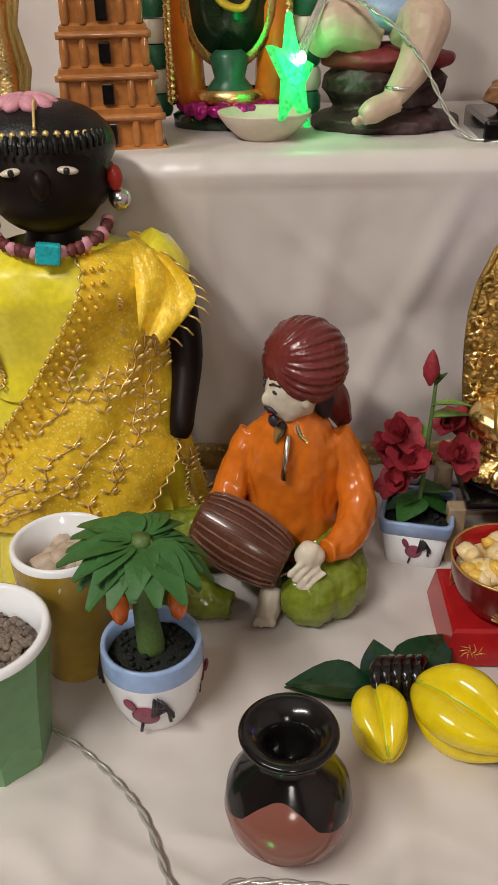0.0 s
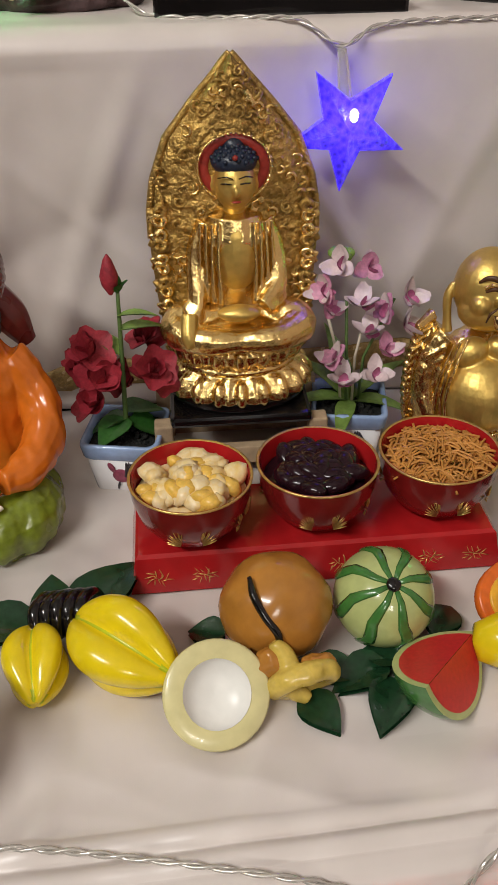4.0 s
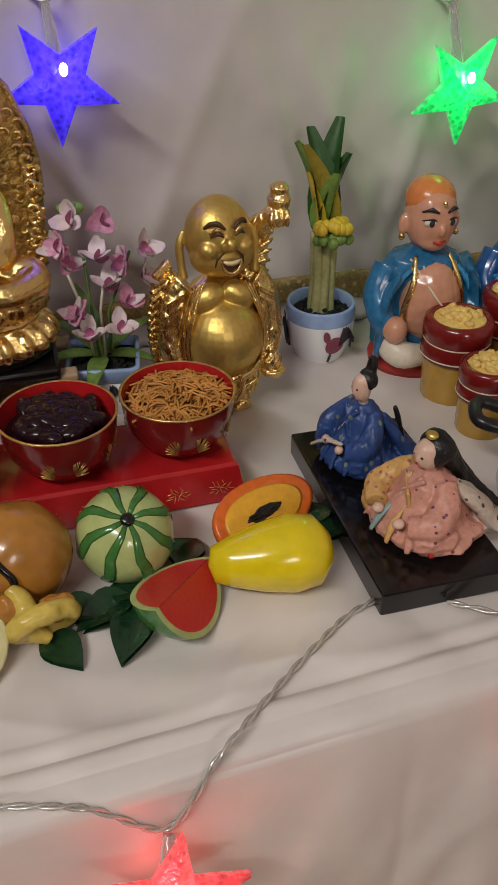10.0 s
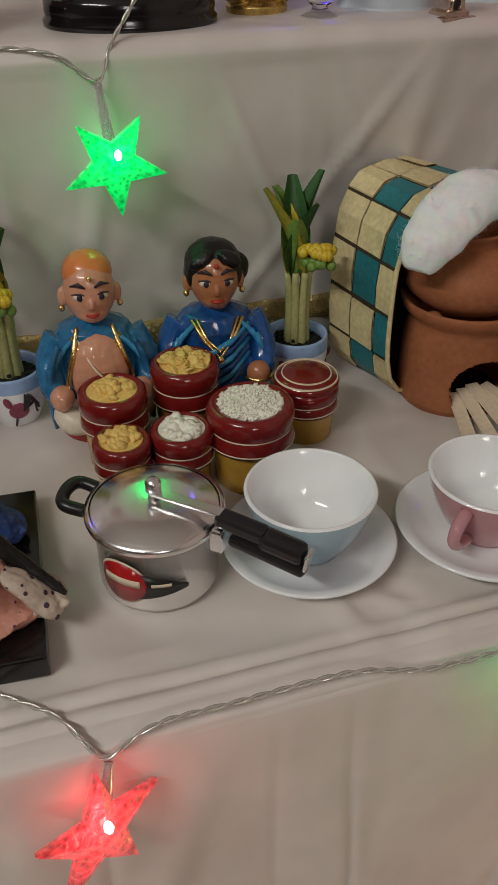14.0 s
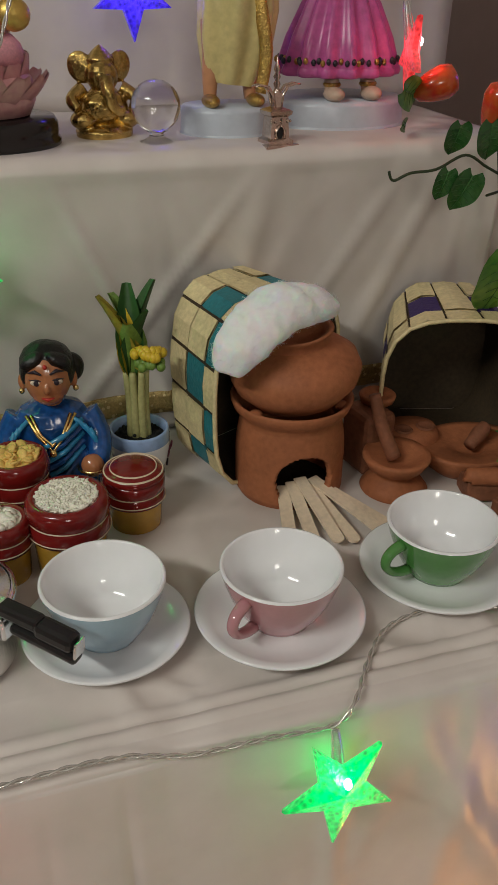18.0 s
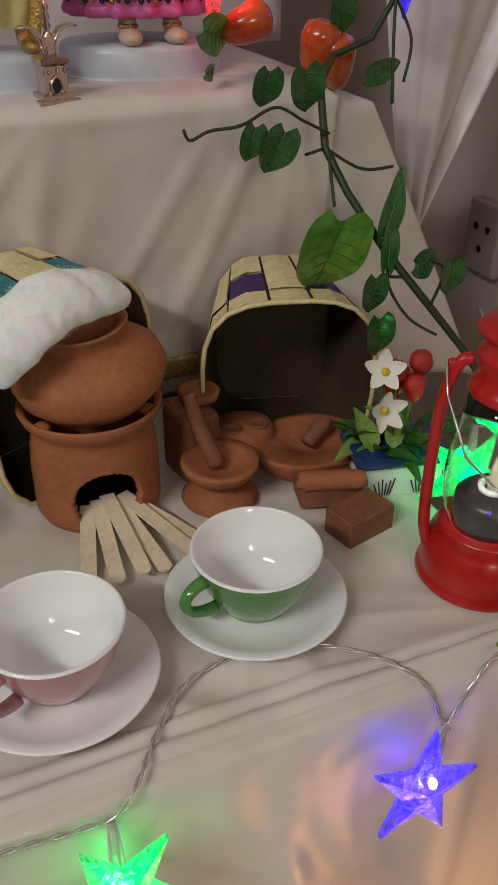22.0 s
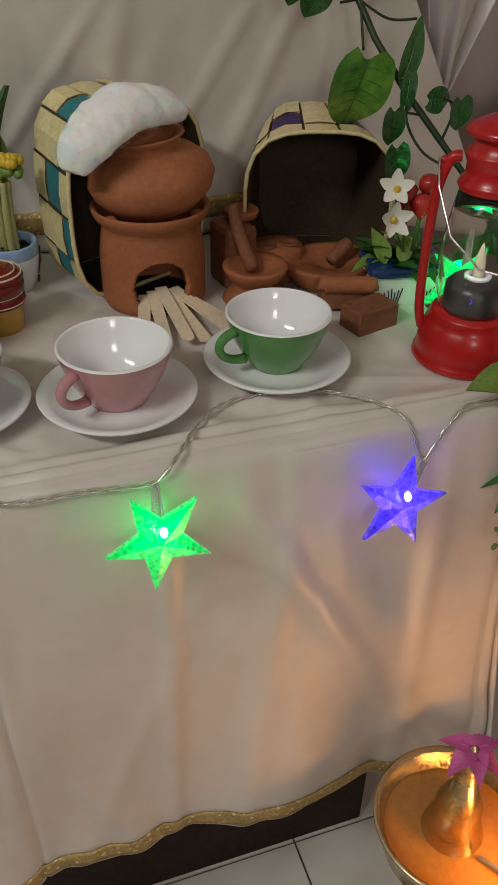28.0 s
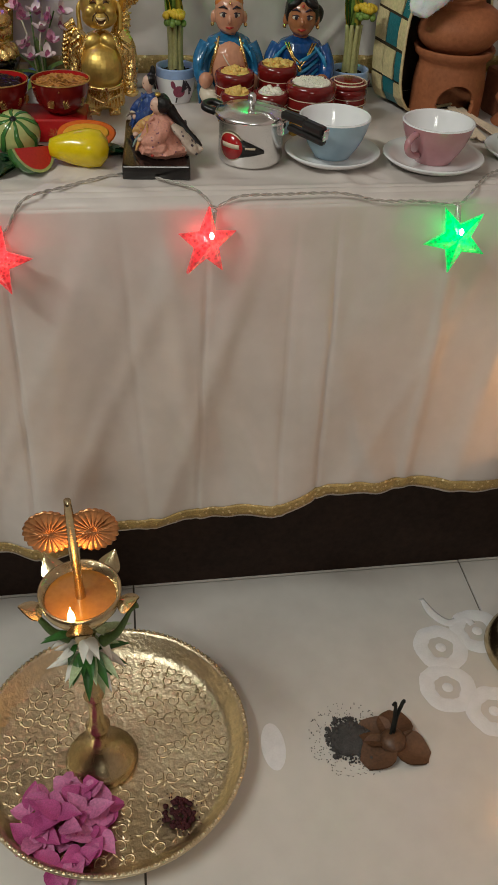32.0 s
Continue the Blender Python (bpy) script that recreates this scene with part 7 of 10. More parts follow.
def woven_basket(at, strip, words, half_w, half_h, depth, taper, colored):
    """A basket lying on its side: its mouth looks along -y. Each crossing of the weave is a piece."""
    t = thing("woven_basket", at, words, "basket", "woven palm baskets")
    n, rows = 14, 3
    e = 0.62
    fine = [-math.pi / 2 + 2 * math.pi * j / 720 for j in range(721)]
    ring = [(half_w * math.copysign(abs(math.cos(a)) ** e, math.cos(a)), half_h * math.copysign(abs(math.sin(a)) ** e, math.sin(a))) for a in fine]
    run = [0.0]
    for p, q in zip(ring, ring[1:]):
        run.append(run[-1] + math.hypot(q[0] - p[0], q[1] - p[1]))
    def spot(i, v, off=0.0):
        a = float(np.interp((i + 0.5) / n % 1.0 * run[-1], run, fine))
        s = 1 - (1 - taper) * v
        c, q = math.cos(a), math.sin(a)
        x = math.copysign(abs(c) ** e, c) * (half_w + off) * s
        z = half_h + math.copysign(abs(q) ** e, q) * (half_h * (1 + 0.05 * v) + off)
        return (x, depth * v, max(0.0050 + off, z))
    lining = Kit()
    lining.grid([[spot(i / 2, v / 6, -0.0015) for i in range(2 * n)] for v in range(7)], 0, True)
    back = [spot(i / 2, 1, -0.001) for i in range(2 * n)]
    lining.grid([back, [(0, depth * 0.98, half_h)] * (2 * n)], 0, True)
    lining.make("lining", PALMSHADE, t, "woven inside, its shade put into the colour")
    for r in range(rows):
        for i in range(n):
            lift = 0.0014 if (i + r) % 2 else 0.0004
            if abs((i + 1.0) / n - 0.5) > 0.40:
                continue
            k = Kit()
            g = 0.04
            edge = (0.0, 0.24, 0.62, 1.0)
            u0, u1, v0, v1 = i + g, i + 1 - g, edge[r] + 0.012, edge[r + 1] - 0.012
            outer = [[spot(u, v, lift + 0.0012 * math.sin(math.pi * (u - u0) / (u1 - u0))) for u in (u0, (u0 + u1) / 2, u1)] for v in (v0, (v0 + v1) / 2, v1)]
            inner = [[spot(u, v, lift - 0.0016) for u in (u1, (u0 + u1) / 2, u0)] for v in (v0, (v0 + v1) / 2, v1)]
            k.grid(outer, 0, False, False)
            k.grid(inner, 0, False, False)
            hue = colored and ((i % 2 == r % 2) if r < 2 else False) and (r != 0 or colored > 1)
            k.make("weave_square", strip if hue else PALM, t)
    rim = Kit().tube([spot(i / 2, 0.0, 0.0005) for i in range(2 * n)], 0.0022, 0, 6, closed=True)
    rim.make("rim", PALM, t)
    return t


woven_basket(pose(0.884, 0.286, SHELF, 0, 0, 26), TEALSTRIP, "cream and teal woven palm basket lying on its side", 0.080, 0.088, 0.085, 0.74, 2)
woven_basket(pose(1.058, 0.262, SHELF, 0, 0, -16), PURPLESTRIP, "cream and purple woven palm basket lying on its side", 0.073, 0.073, 0.098, 0.74, 1)


# ---------------------------------------------------------------- terracotta stove, pot and kitchen toys
def stove(at):
    t = thing("clay_stove", at, "terracotta stove with an arched fire hole", "stove")
    k = Kit()
    # wall with the faces inside an arch left out
    steps = [0.0012 * i for i in range(50)] + [0.064, 0.070, 0.076]
    rad = lambda z: 0.0475 + 0.003 * min(1, z / 0.006) - 0.0045 * max(0, (z - 0.04) / 0.036) ** 2
    def inside(a, z):
        return ((a * 0.05) / 0.028) ** 2 + ((z - 0.029) / 0.0265) ** 2 < 1.0
    n = 220
    verts, faces = [], []
    for shell, d in ((0, 0.0), (1, -0.006)):
        for z in steps:
            for i in range(n):
                a = 6.2832 * i / n
                verts.append(((rad(z) + d) * math.cos(a), (rad(z) + d) * math.sin(a), z))
    m = len(steps) * n
    for j in range(len(steps) - 1):
        for i in range(n):
            a = (6.2832 * (i + 0.5) / n + math.pi / 2 + math.pi) % 6.2832 - math.pi
            zc = (steps[j] + steps[j + 1]) / 2
            if inside(a, zc):
                continue
            p, q = j * n + i, j * n + (i + 1) % n
            faces.append((p, q, q + n, p + n))
            faces.append((m + p + n, m + q + n, m + q, m + p))
            for di, dj in ((1, 0), (-1, 0), (0, 1), (0, -1)):
                jj, ii = j + dj, (i + di) % n
                if 0 <= jj < len(steps) - 1:
                    b = (6.2832 * (ii + 0.5) / n + math.pi / 2 + math.pi) % 6.2832 - math.pi
                    if inside(b, (steps[jj] + steps[jj + 1]) / 2):
                        e = {(1, 0): (q, q + n), (-1, 0): (p + n, p), (0, 1): (q + n, p + n), (0, -1): (p, q)}[(di, dj)]
                        faces.append((e[1], e[0], m + e[0], m + e[1]))
    k.add(verts, faces)
    k.make("body", TERRA, t)
    Kit().lathe([(0.0465, 0.0745), (0.0462, 0.077), (0.0475, 0.081), (0.053, 0.086), (0.0560, 0.094), (0.0545, 0.0965), (0.049, 0.092), (0.041, 0.078), (0.040, 0.0745)], 64).make("collar", TERRA, t, "flared terracotta collar")
    for i in range(3):
        a = radians(90 + 120 * i)
        Kit().ball((0.046 * math.cos(a), 0.046 * math.sin(a), 0.089), (0.007, 0.007, 0.005)).make("pot_rest", TERRA, t)
    # Dark disc added to stand in for the shade inside the fire hole.
    Kit().lathe([(0.0, 0.004), (0.040, 0.004), (0.0415, 0.002)], 40).make("hole_shade", SOIL, t, "dark disc added as the shade inside the fire hole")
    return t


STOVE = (0.887, 0.262)
stove(pose(*STOVE, SHELF, 0, 0, -3))
pot = thing("clay_pot", pose(STOVE[0] + 0.006, STOVE[1], SHELF + 0.0845, 0, -6, 0), "round terracotta cooking pot standing on a clay stove", "pot")
Kit().lathe([(0, 0.0), (0.022, 0.003), (0.042, 0.010), (0.055, 0.024), (0.0590, 0.036), (0.055, 0.048), (0.042, 0.058), (0.032, 0.063)], 64).make("pot_body", TERRA, pot)
Kit().lathe([(0.032, 0.063), (0.031, 0.069), (0.036, 0.073), (0.035, 0.075), (0.029, 0.072), (0.028, 0.064), (0.0, 0.058)], 64).make("neck", TERRA, pot, "turned-out terracotta neck")
COTTON = mat("white_cotton_wool", (0.84, 0.83, 0.83), 0.95, vary=0.02, scale=120, bump=0.06, bump_scale=300, sss=0.8)
k, rnd = Kit(), random.Random(3)
path = [(0.046, -0.006, 0.078), (0.020, -0.012, 0.086), (-0.006, -0.018, 0.088), (-0.030, -0.026, 0.078), (-0.052, -0.036, 0.060), (-0.060, -0.042, 0.044)]
fluff = []
for i in range(61):
    u = min(4.999, 5 * i / 60)
    a, b = Vector(path[int(u)]), Vector(path[int(u) + 1])
    c = a.lerp(b, u % 1)
    d = (b - a).normalized()
    up = (Vector((0, -0.4, 1)) - d * d.dot(Vector((0, -0.4, 1)))).normalized()
    side = d.cross(up)
    base = 0.0215 * math.sin(math.pi * (0.06 + 0.88 * i / 60)) ** 0.55
    ring = []
    for j in range(32):
        w = 6.283 * j / 32
        o = math.cos(w) * side * 1.15 + math.sin(w) * up * 0.85
        q = c + o * base
        g = 1 + 0.10 * noise.noise(q * 38) + 0.03 * noise.noise(q * 130)
        ring.append(tuple(c + o * base * g))
    fluff.append(ring)
k.grid(fluff, 0, True, True, None, True)
sculpt(k, (0,), 0.0017, 8, 0.0016, 70, (1, 1, 1))
for i in range(2200):
    ring = fluff[rnd.randrange(1, 60)]
    p = Vector(ring[rnd.randrange(32)])
    q = p + Vector((rnd.uniform(-1, 1), rnd.uniform(-1, 1), rnd.uniform(-0.6, 1))) * 0.0032
    k.tube([p, (p + q) / 2 + Vector((rnd.uniform(-1, 1), rnd.uniform(-1, 1), rnd.uniform(-1, 1))) * 0.0015, q], 0.00007, 0, 3, False)
cot = k.make("cotton_tuft", COTTON, at=pose(STOVE[0] - 0.013, STOVE[1], SHELF + 0.0985))
tagged(cot, "fluffy white cotton wool as smoke over a clay pot", "cotton wool")

STICK = mat("pale_birch_wood", (0.74, 0.60, 0.44), 0.6, vary=0.12, scale=90)
for i, (x, a, z) in enumerate(((-0.016, -14, 0.0), (-0.008, -5, 0.003), (0.0, 3, 0.006), (0.006, 10, 0.002), (0.012, 24, 0.004), (0.016, 33, 0.0))):
    k = Kit()
    L, w = 0.082, 0.0058
    outline = [(w * math.cos(b), -L - w * math.sin(b) * 0.9) for b in [math.pi * j / 8 for j in range(9)]][::-1] + [(w, 0.0), (-w, 0.0)]
    k.grid([[(px, py, z0) for px, py in outline] for z0 in (-0.0009, 0.0009)], 0, True, False, None, True)
    ob = k.make("wooden_stick", STICK, at=pose(STOVE[0] + x, STOVE[1] - 0.028, SHELF + 0.016 + z, 8.5, 0, a))
    tagged(ob, "flat pale wooden stick laid as firewood in a clay stove", "stick", "firewood sticks")


def kitchen_toys():
    t = thing("toy_mortar", pose(0.979, 0.224, SHELF), "terracotta toy mortar with a leaning pestle", "mortar")
    Kit().lathe([(0, 0), (0.030, 0), (0.032, 0.004), (0.026, 0.012), (0.018, 0.016), (0.018, 0.020), (0.026, 0.026), (0.032, 0.036), (0.031, 0.039), (0.024, 0.037), (0.008, 0.030), (0.0, 0.029)], 40).make("mortar_bowl", TERRA, t)
    Kit().tube([(-0.002, 0.0, 0.034), (-0.012, 0.012, 0.064), (-0.018, 0.020, 0.092)], [0.007, 0.0065, 0.0055], 0, 14).make("pestle", TERRADARK, t)
    t = thing("toy_hearth", pose(0.972, 0.272, SHELF, 0, 0, 10), "dark terracotta toy hearth with a small ring on top", "hearth")
    Kit().box((0, 0, 0.032), (0.034, 0.044, 0.064), 0, (0, 0, 0), 0.006).make("hearth_block", TERRADARK, t)
    Kit().lathe([(0.010, 0.064), (0.016, 0.066), (0.018, 0.072), (0.016, 0.074), (0.012, 0.070), (0.0, 0.068)], 28, at=pose(0.012, 0.006, 0)).make("ring_cup", TERRA, t)
    t = thing("toy_oven", pose(1.016, 0.272, SHELF), "terracotta toy oven with two round holes", "oven")
    k = Kit().lathe([(0, 0.0), (0.030, 0.0), (0.034, 0.006), (0.032, 0.030), (0.027, 0.037), (0.0, 0.038)], 36, squash=0.75)
    k.make("oven_body", TERRA, t)
    for x in (-0.010, 0.014):
        Kit().lathe([(0.0, 0.0385), (0.006, 0.0385), (0.008, 0.040), (0.0095, 0.0385)], 20, at=pose(x, -0.008, 0)).make("hole_rim", TERRADARK, t)
    t = thing("toy_grinding_dish", pose(1.068, 0.240, SHELF, 0, 0, 0), "terracotta toy grinding dish with a stone roller in it", "grinding dish")
    Kit().lathe([(0, 0), (0.034, 0), (0.046, 0.010), (0.053, 0.024), (0.0525, 0.027), (0.047, 0.026), (0.016, 0.021), (0.012, 0.016), (0.0, 0.015)], 48, squash=0.8).make("dish", TERRA, t)
    Kit().tube([(-0.004, -0.004, 0.026), (0.012, 0.004, 0.034), (0.020, 0.008, 0.038)], [0.006, 0.0078, 0.0065], 0, 14).make("roller", TERRADARK, t)
    t = thing("toy_grinding_slab", pose(1.060, 0.188, SHELF, 0, 0, -16), "terracotta toy grinding slab with its roller", "grinding slab")
    Kit().box((0, 0.004, 0.010), (0.050, 0.036, 0.020), 0, (-8, 0, 0), 0.002).make("slab_body", TERRADARK, t)
    Kit().tube([(-0.024, -0.010, 0.026), (-0.02, -0.010, 0.027), (0.02, -0.012, 0.027), (0.024, -0.012, 0.026)], [0.006, 0.0085, 0.0085, 0.006], 0, 16).make("roller", TERRA, t)
    ob = Kit().box((0, 0, 0.0115), (0.046, 0.030, 0.023), 0, (0, 0, 0), 0.0015).make("toy_brick", TERRADARK, at=pose(1.064, 0.143, SHELF, 0, 0, 14))
    tagged(ob, "small plain terracotta toy brick", "brick")


kitchen_toys()


# ---------------------------------------------------------------- strawberry pot
STRAW = mat("strawberry_red", (0.42, 0.015, 0.012), 0.25, vary=0.2, scale=300, bump=0.6, bump_scale=700, coat=0.3)
PETALWHITE = mat("white_cloth_petal", (0.78, 0.76, 0.70), 0.6, vary=0.05, scale=200)
POTBLUE = mat("dark_blue_glaze", (0.02, 0.05, 0.16), 0.2, vary=0.2, scale=60, coat=0.4)


def strawberry_pot(at):
    t = thing("strawberry_pot", at, "white rectangular pot with blue rim and toy strawberry plant", "flower pot")
    Kit().box((0, 0, 0.016), (0.072, 0.046, 0.032), 0, (0, 0, 0), 0.003).make("pot_body", WHITE, t)
    Kit().box((0, 0, 0.036), (0.080, 0.054, 0.010), 0, (0, 0, 0), 0.003).make("rim", POTBLUE, t, "dark blue glazed rim")
    for x in (-0.02, 0.012):
        k = Kit()
        for j in range(6):
            k.tube([(x + 0.002 * j, -0.0235, 0.004), (x + 0.002 * j + 0.004 * (j - 2.5) * 0.4, -0.0235, 0.016 + 0.002 * (j % 3))], 0.0006, 0, 5)
        k.make("painted_grass", INK, t, "painted dark grass strokes")
    rnd = random.Random(31)
    for i in range(24):
        a = rnd.uniform(0, 360)
        Kit().leaf((rnd.uniform(-0.03, 0.03), rnd.uniform(-0.018, 0.018), 0.040), rnd.uniform(0.024, 0.045), rnd.uniform(0.012, 0.022), a, rnd.uniform(5, 60), 0, 0.4, 0.3, n=5).make("leaf", LEAF if i % 3 else LEAFLIGHT, t)
    for x, y, z in ((-0.008, -0.004, 0.108), (0.006, -0.010, 0.098), (0.014, 0.0, 0.112), (-0.002, 0.008, 0.09)):
        Kit().lathe([(0.0006, -0.014), (0.006, -0.009), (0.0095, 0.0), (0.0085, 0.007), (0.003, 0.010), (0.0, 0.0105)], 18, 0, pose(x, y, z, rnd.uniform(-30, 30), rnd.uniform(-30, 30), 0)).make("strawberry", STRAW, t)
        Kit().tube([(x * 0.5, y * 0.5, 0.045), (x, y, z + 0.008)], 0.0011, 0, 6).make("stem", STEM, t)
    for x, y, z in ((-0.020, -0.010, 0.113), (-0.028, -0.036, 0.094)):
        k = Kit()
        bloom(k, (x, y, z), 0.0185, 0, -16 + 30 * (y < -0.02), 60 + 16 * (y < -0.02), 5, 0.62, 0.22)
        wf = k.make("white_flower", PETALWHITE, t)
        Kit().ball((x, y - 0.003, z + 0.001), (0.0032, 0.0025, 0.0032), 0, rough=0.3).make("flower_eye", YELLOWBEAD, wf, "yellow flower centre")
        Kit().tube([(0, 0, 0.045), (x * 0.7, y * 0.5, 0.07), (x, y, z)], 0.001, 0, 6).make("stem", STEM, t)
    return t


strawberry_pot(pose(1.122, 0.190, SHELF, 0, 0, -12))


# ---------------------------------------------------------------- red hurricane lantern
LANTERNRED = mat("red_enamel", (0.42, 0.010, 0.010), 0.3, vary=0.1, scale=50, coat=0.2)
GLASS = mat("clear_glass", (0.97, 0.98, 0.97), 0.02, vary=0.0, trans=1.0)
WICK = mat("pale_plastic_flame", (0.62, 0.56, 0.42), 0.4, vary=0.05)


def lantern(at):
    t = thing("hurricane_lantern", at, "red enamelled hurricane lantern with clear glass chimney", "lantern")
    Kit().lathe([(0, 0), (0.052, 0), (0.0545, 0.003), (0.0535, 0.007), (0.051, 0.009), (0.0515, 0.013), (0.050, 0.026), (0.045, 0.038), (0.040, 0.043), (0.041, 0.046), (0.039, 0.049), (0.0, 0.049)], 56).make("base", LANTERNRED, t)
    ob = Kit().lathe([(0.034, 0.050), (0.040, 0.070), (0.0415, 0.090), (0.040, 0.112), (0.035, 0.140), (0.031, 0.158), (0.0298, 0.158), (0.0338, 0.140), (0.0387, 0.112), (0.0402, 0.090), (0.0387, 0.070), (0.0327, 0.050)], 48).make("chimney", GLASS, t, "clear bulging glass chimney")
    ob.visible_shadow = False
    Kit().lathe([(0.033, 0.157), (0.035, 0.160), (0.033, 0.164), (0.029, 0.168), (0.029, 0.180), (0.032, 0.184), (0.031, 0.187), (0.026, 0.190), (0.026, 0.199)], 48).make("crown", LANTERNRED, t)
    Kit().lathe([(0.026, 0.199), (0.0335, 0.201), (0.0345, 0.2035), (0.031, 0.207), (0.018, 0.213), (0.006, 0.217), (0.004, 0.222), (0.0, 0.224)], 48).make("cap", LANTERNRED, t)
    for s in (-1, 1):
        side = Kit().tube([(0.048 * s, 0, 0.028), (0.053 * s, 0, 0.050), (0.054 * s, 0, 0.10), (0.052 * s, 0, 0.150), (0.044 * s, 0, 0.178), (0.034 * s, 0, 0.182)], 0.0048, 0, 10).make("side_tube", LANTERNRED, t)
        Kit().lathe([(0.003, -0.003), (0.0042, 0), (0.003, 0.003)], 12, 0, pose(0.049 * s, 0, 0.178, 0, 90, 0)).make("bail_lug", LANTERNRED, side)
    Kit().tube([(-0.054, -0.002, 0.180), (-0.052, -0.014, 0.160), (-0.038, -0.042, 0.128), (-0.010, -0.060, 0.108), (0.020, -0.060, 0.102), (0.044, -0.048, 0.104), (0.060, -0.028, 0.130), (0.064, -0.012, 0.160), (0.056, -0.002, 0.184)], 0.0012, 0, 8).make("bail", STEEL, t, "thin bent wire carrying handle")
    burner = Kit().lathe([(0, 0.049), (0.030, 0.049), (0.031, 0.053), (0.030, 0.072), (0.024, 0.077), (0, 0.078)], 40).make("burner", BLACKPL, t, "black plastic candle holder")
    Kit().lathe([(0.008, 0.078), (0.013, 0.078), (0.0135, 0.081), (0.010, 0.082), (0.008, 0.080)], 28).make("burner_ring", WHITE, burner, "white ring round the flame")
    Kit().lathe([(0.0055, 0.078), (0.006, 0.084), (0.0052, 0.094), (0.003, 0.104), (0.0005, 0.110)], 16).make("plastic_flame", WICK, burner, "pale plastic flame, unlit")
    return t


lantern(pose(1.121, 0.066, SHELF, 0, 0, -26) @ Matrix.Diagonal((0.85, 0.85, 0.96, 1)))

# red bottle and green leaves behind the lantern
bt = thing("red_bottle", pose(1.225, 0.135, SHELF - 0.035), "red plastic bottle with green cap and label", "bottle")
Kit().lathe([(0, 0), (0.018, 0), (0.020, 0.004), (0.020, 0.050), (0.016, 0.062), (0.010, 0.066)], 28).make("bottle_body", RED, bt)
Kit().lathe([(0.010, 0.066), (0.011, 0.068), (0.011, 0.080), (0.0, 0.081)], 24).make("cap", LEAFDARK, bt, "dark green cap")
Kit().ball((-0.003, -0.0185, 0.034), (0.008, 0.002, 0.011)).make("label_patch", LEAFDARK, bt, "dark green oval label")

# ---------------------------------------------------------------- vine of leaves and fruits
VINE = mat("dark_vine_stem", (0.022, 0.035, 0.012), 0.5, vary=0.3, scale=200)
IVY = mat("glossy_vine_leaf", (0.014, 0.075, 0.018), 0.25, vary=0.3, scale=110, alt=(0.045, 0.14, 0.03), bump=0.3, bump_scale=120, coat=0.2)
IVYLIGHT = mat("two_tone_vine_leaf", (0.035, 0.19, 0.025), 0.28, vary=0.3, scale=42, alt=(0.22, 0.40, 0.05), coat=0.2)
IVYVEIN = mat("pale_leaf_vein", (0.04, 0.13, 0.03), 0.35, vary=0.2, scale=200)
APPLE = mat("red_toy_fruit", (0.45, 0.02, 0.012), 0.2, vary=0.3, scale=50, coat=0.4, alt=(0.45, 0.12, 0.02))


def smooth_line(points, n=6):
    p = [Vector(q) for q in points]
    out = []
    for i in range(len(p) - 1):
        p0, p1, p2, p3 = p[max(i - 1, 0)], p[i], p[i + 1], p[min(i + 2, len(p) - 1)]
        for j in range(n):
            u = j / n
            out.append(0.5 * (2 * p1 + (p2 - p0) * u + (2 * p0 - 5 * p1 + 4 * p2 - p3) * u * u + (3 * p1 - p0 - 3 * p2 + p3) * u ** 3))
    return out + [p[-1]]


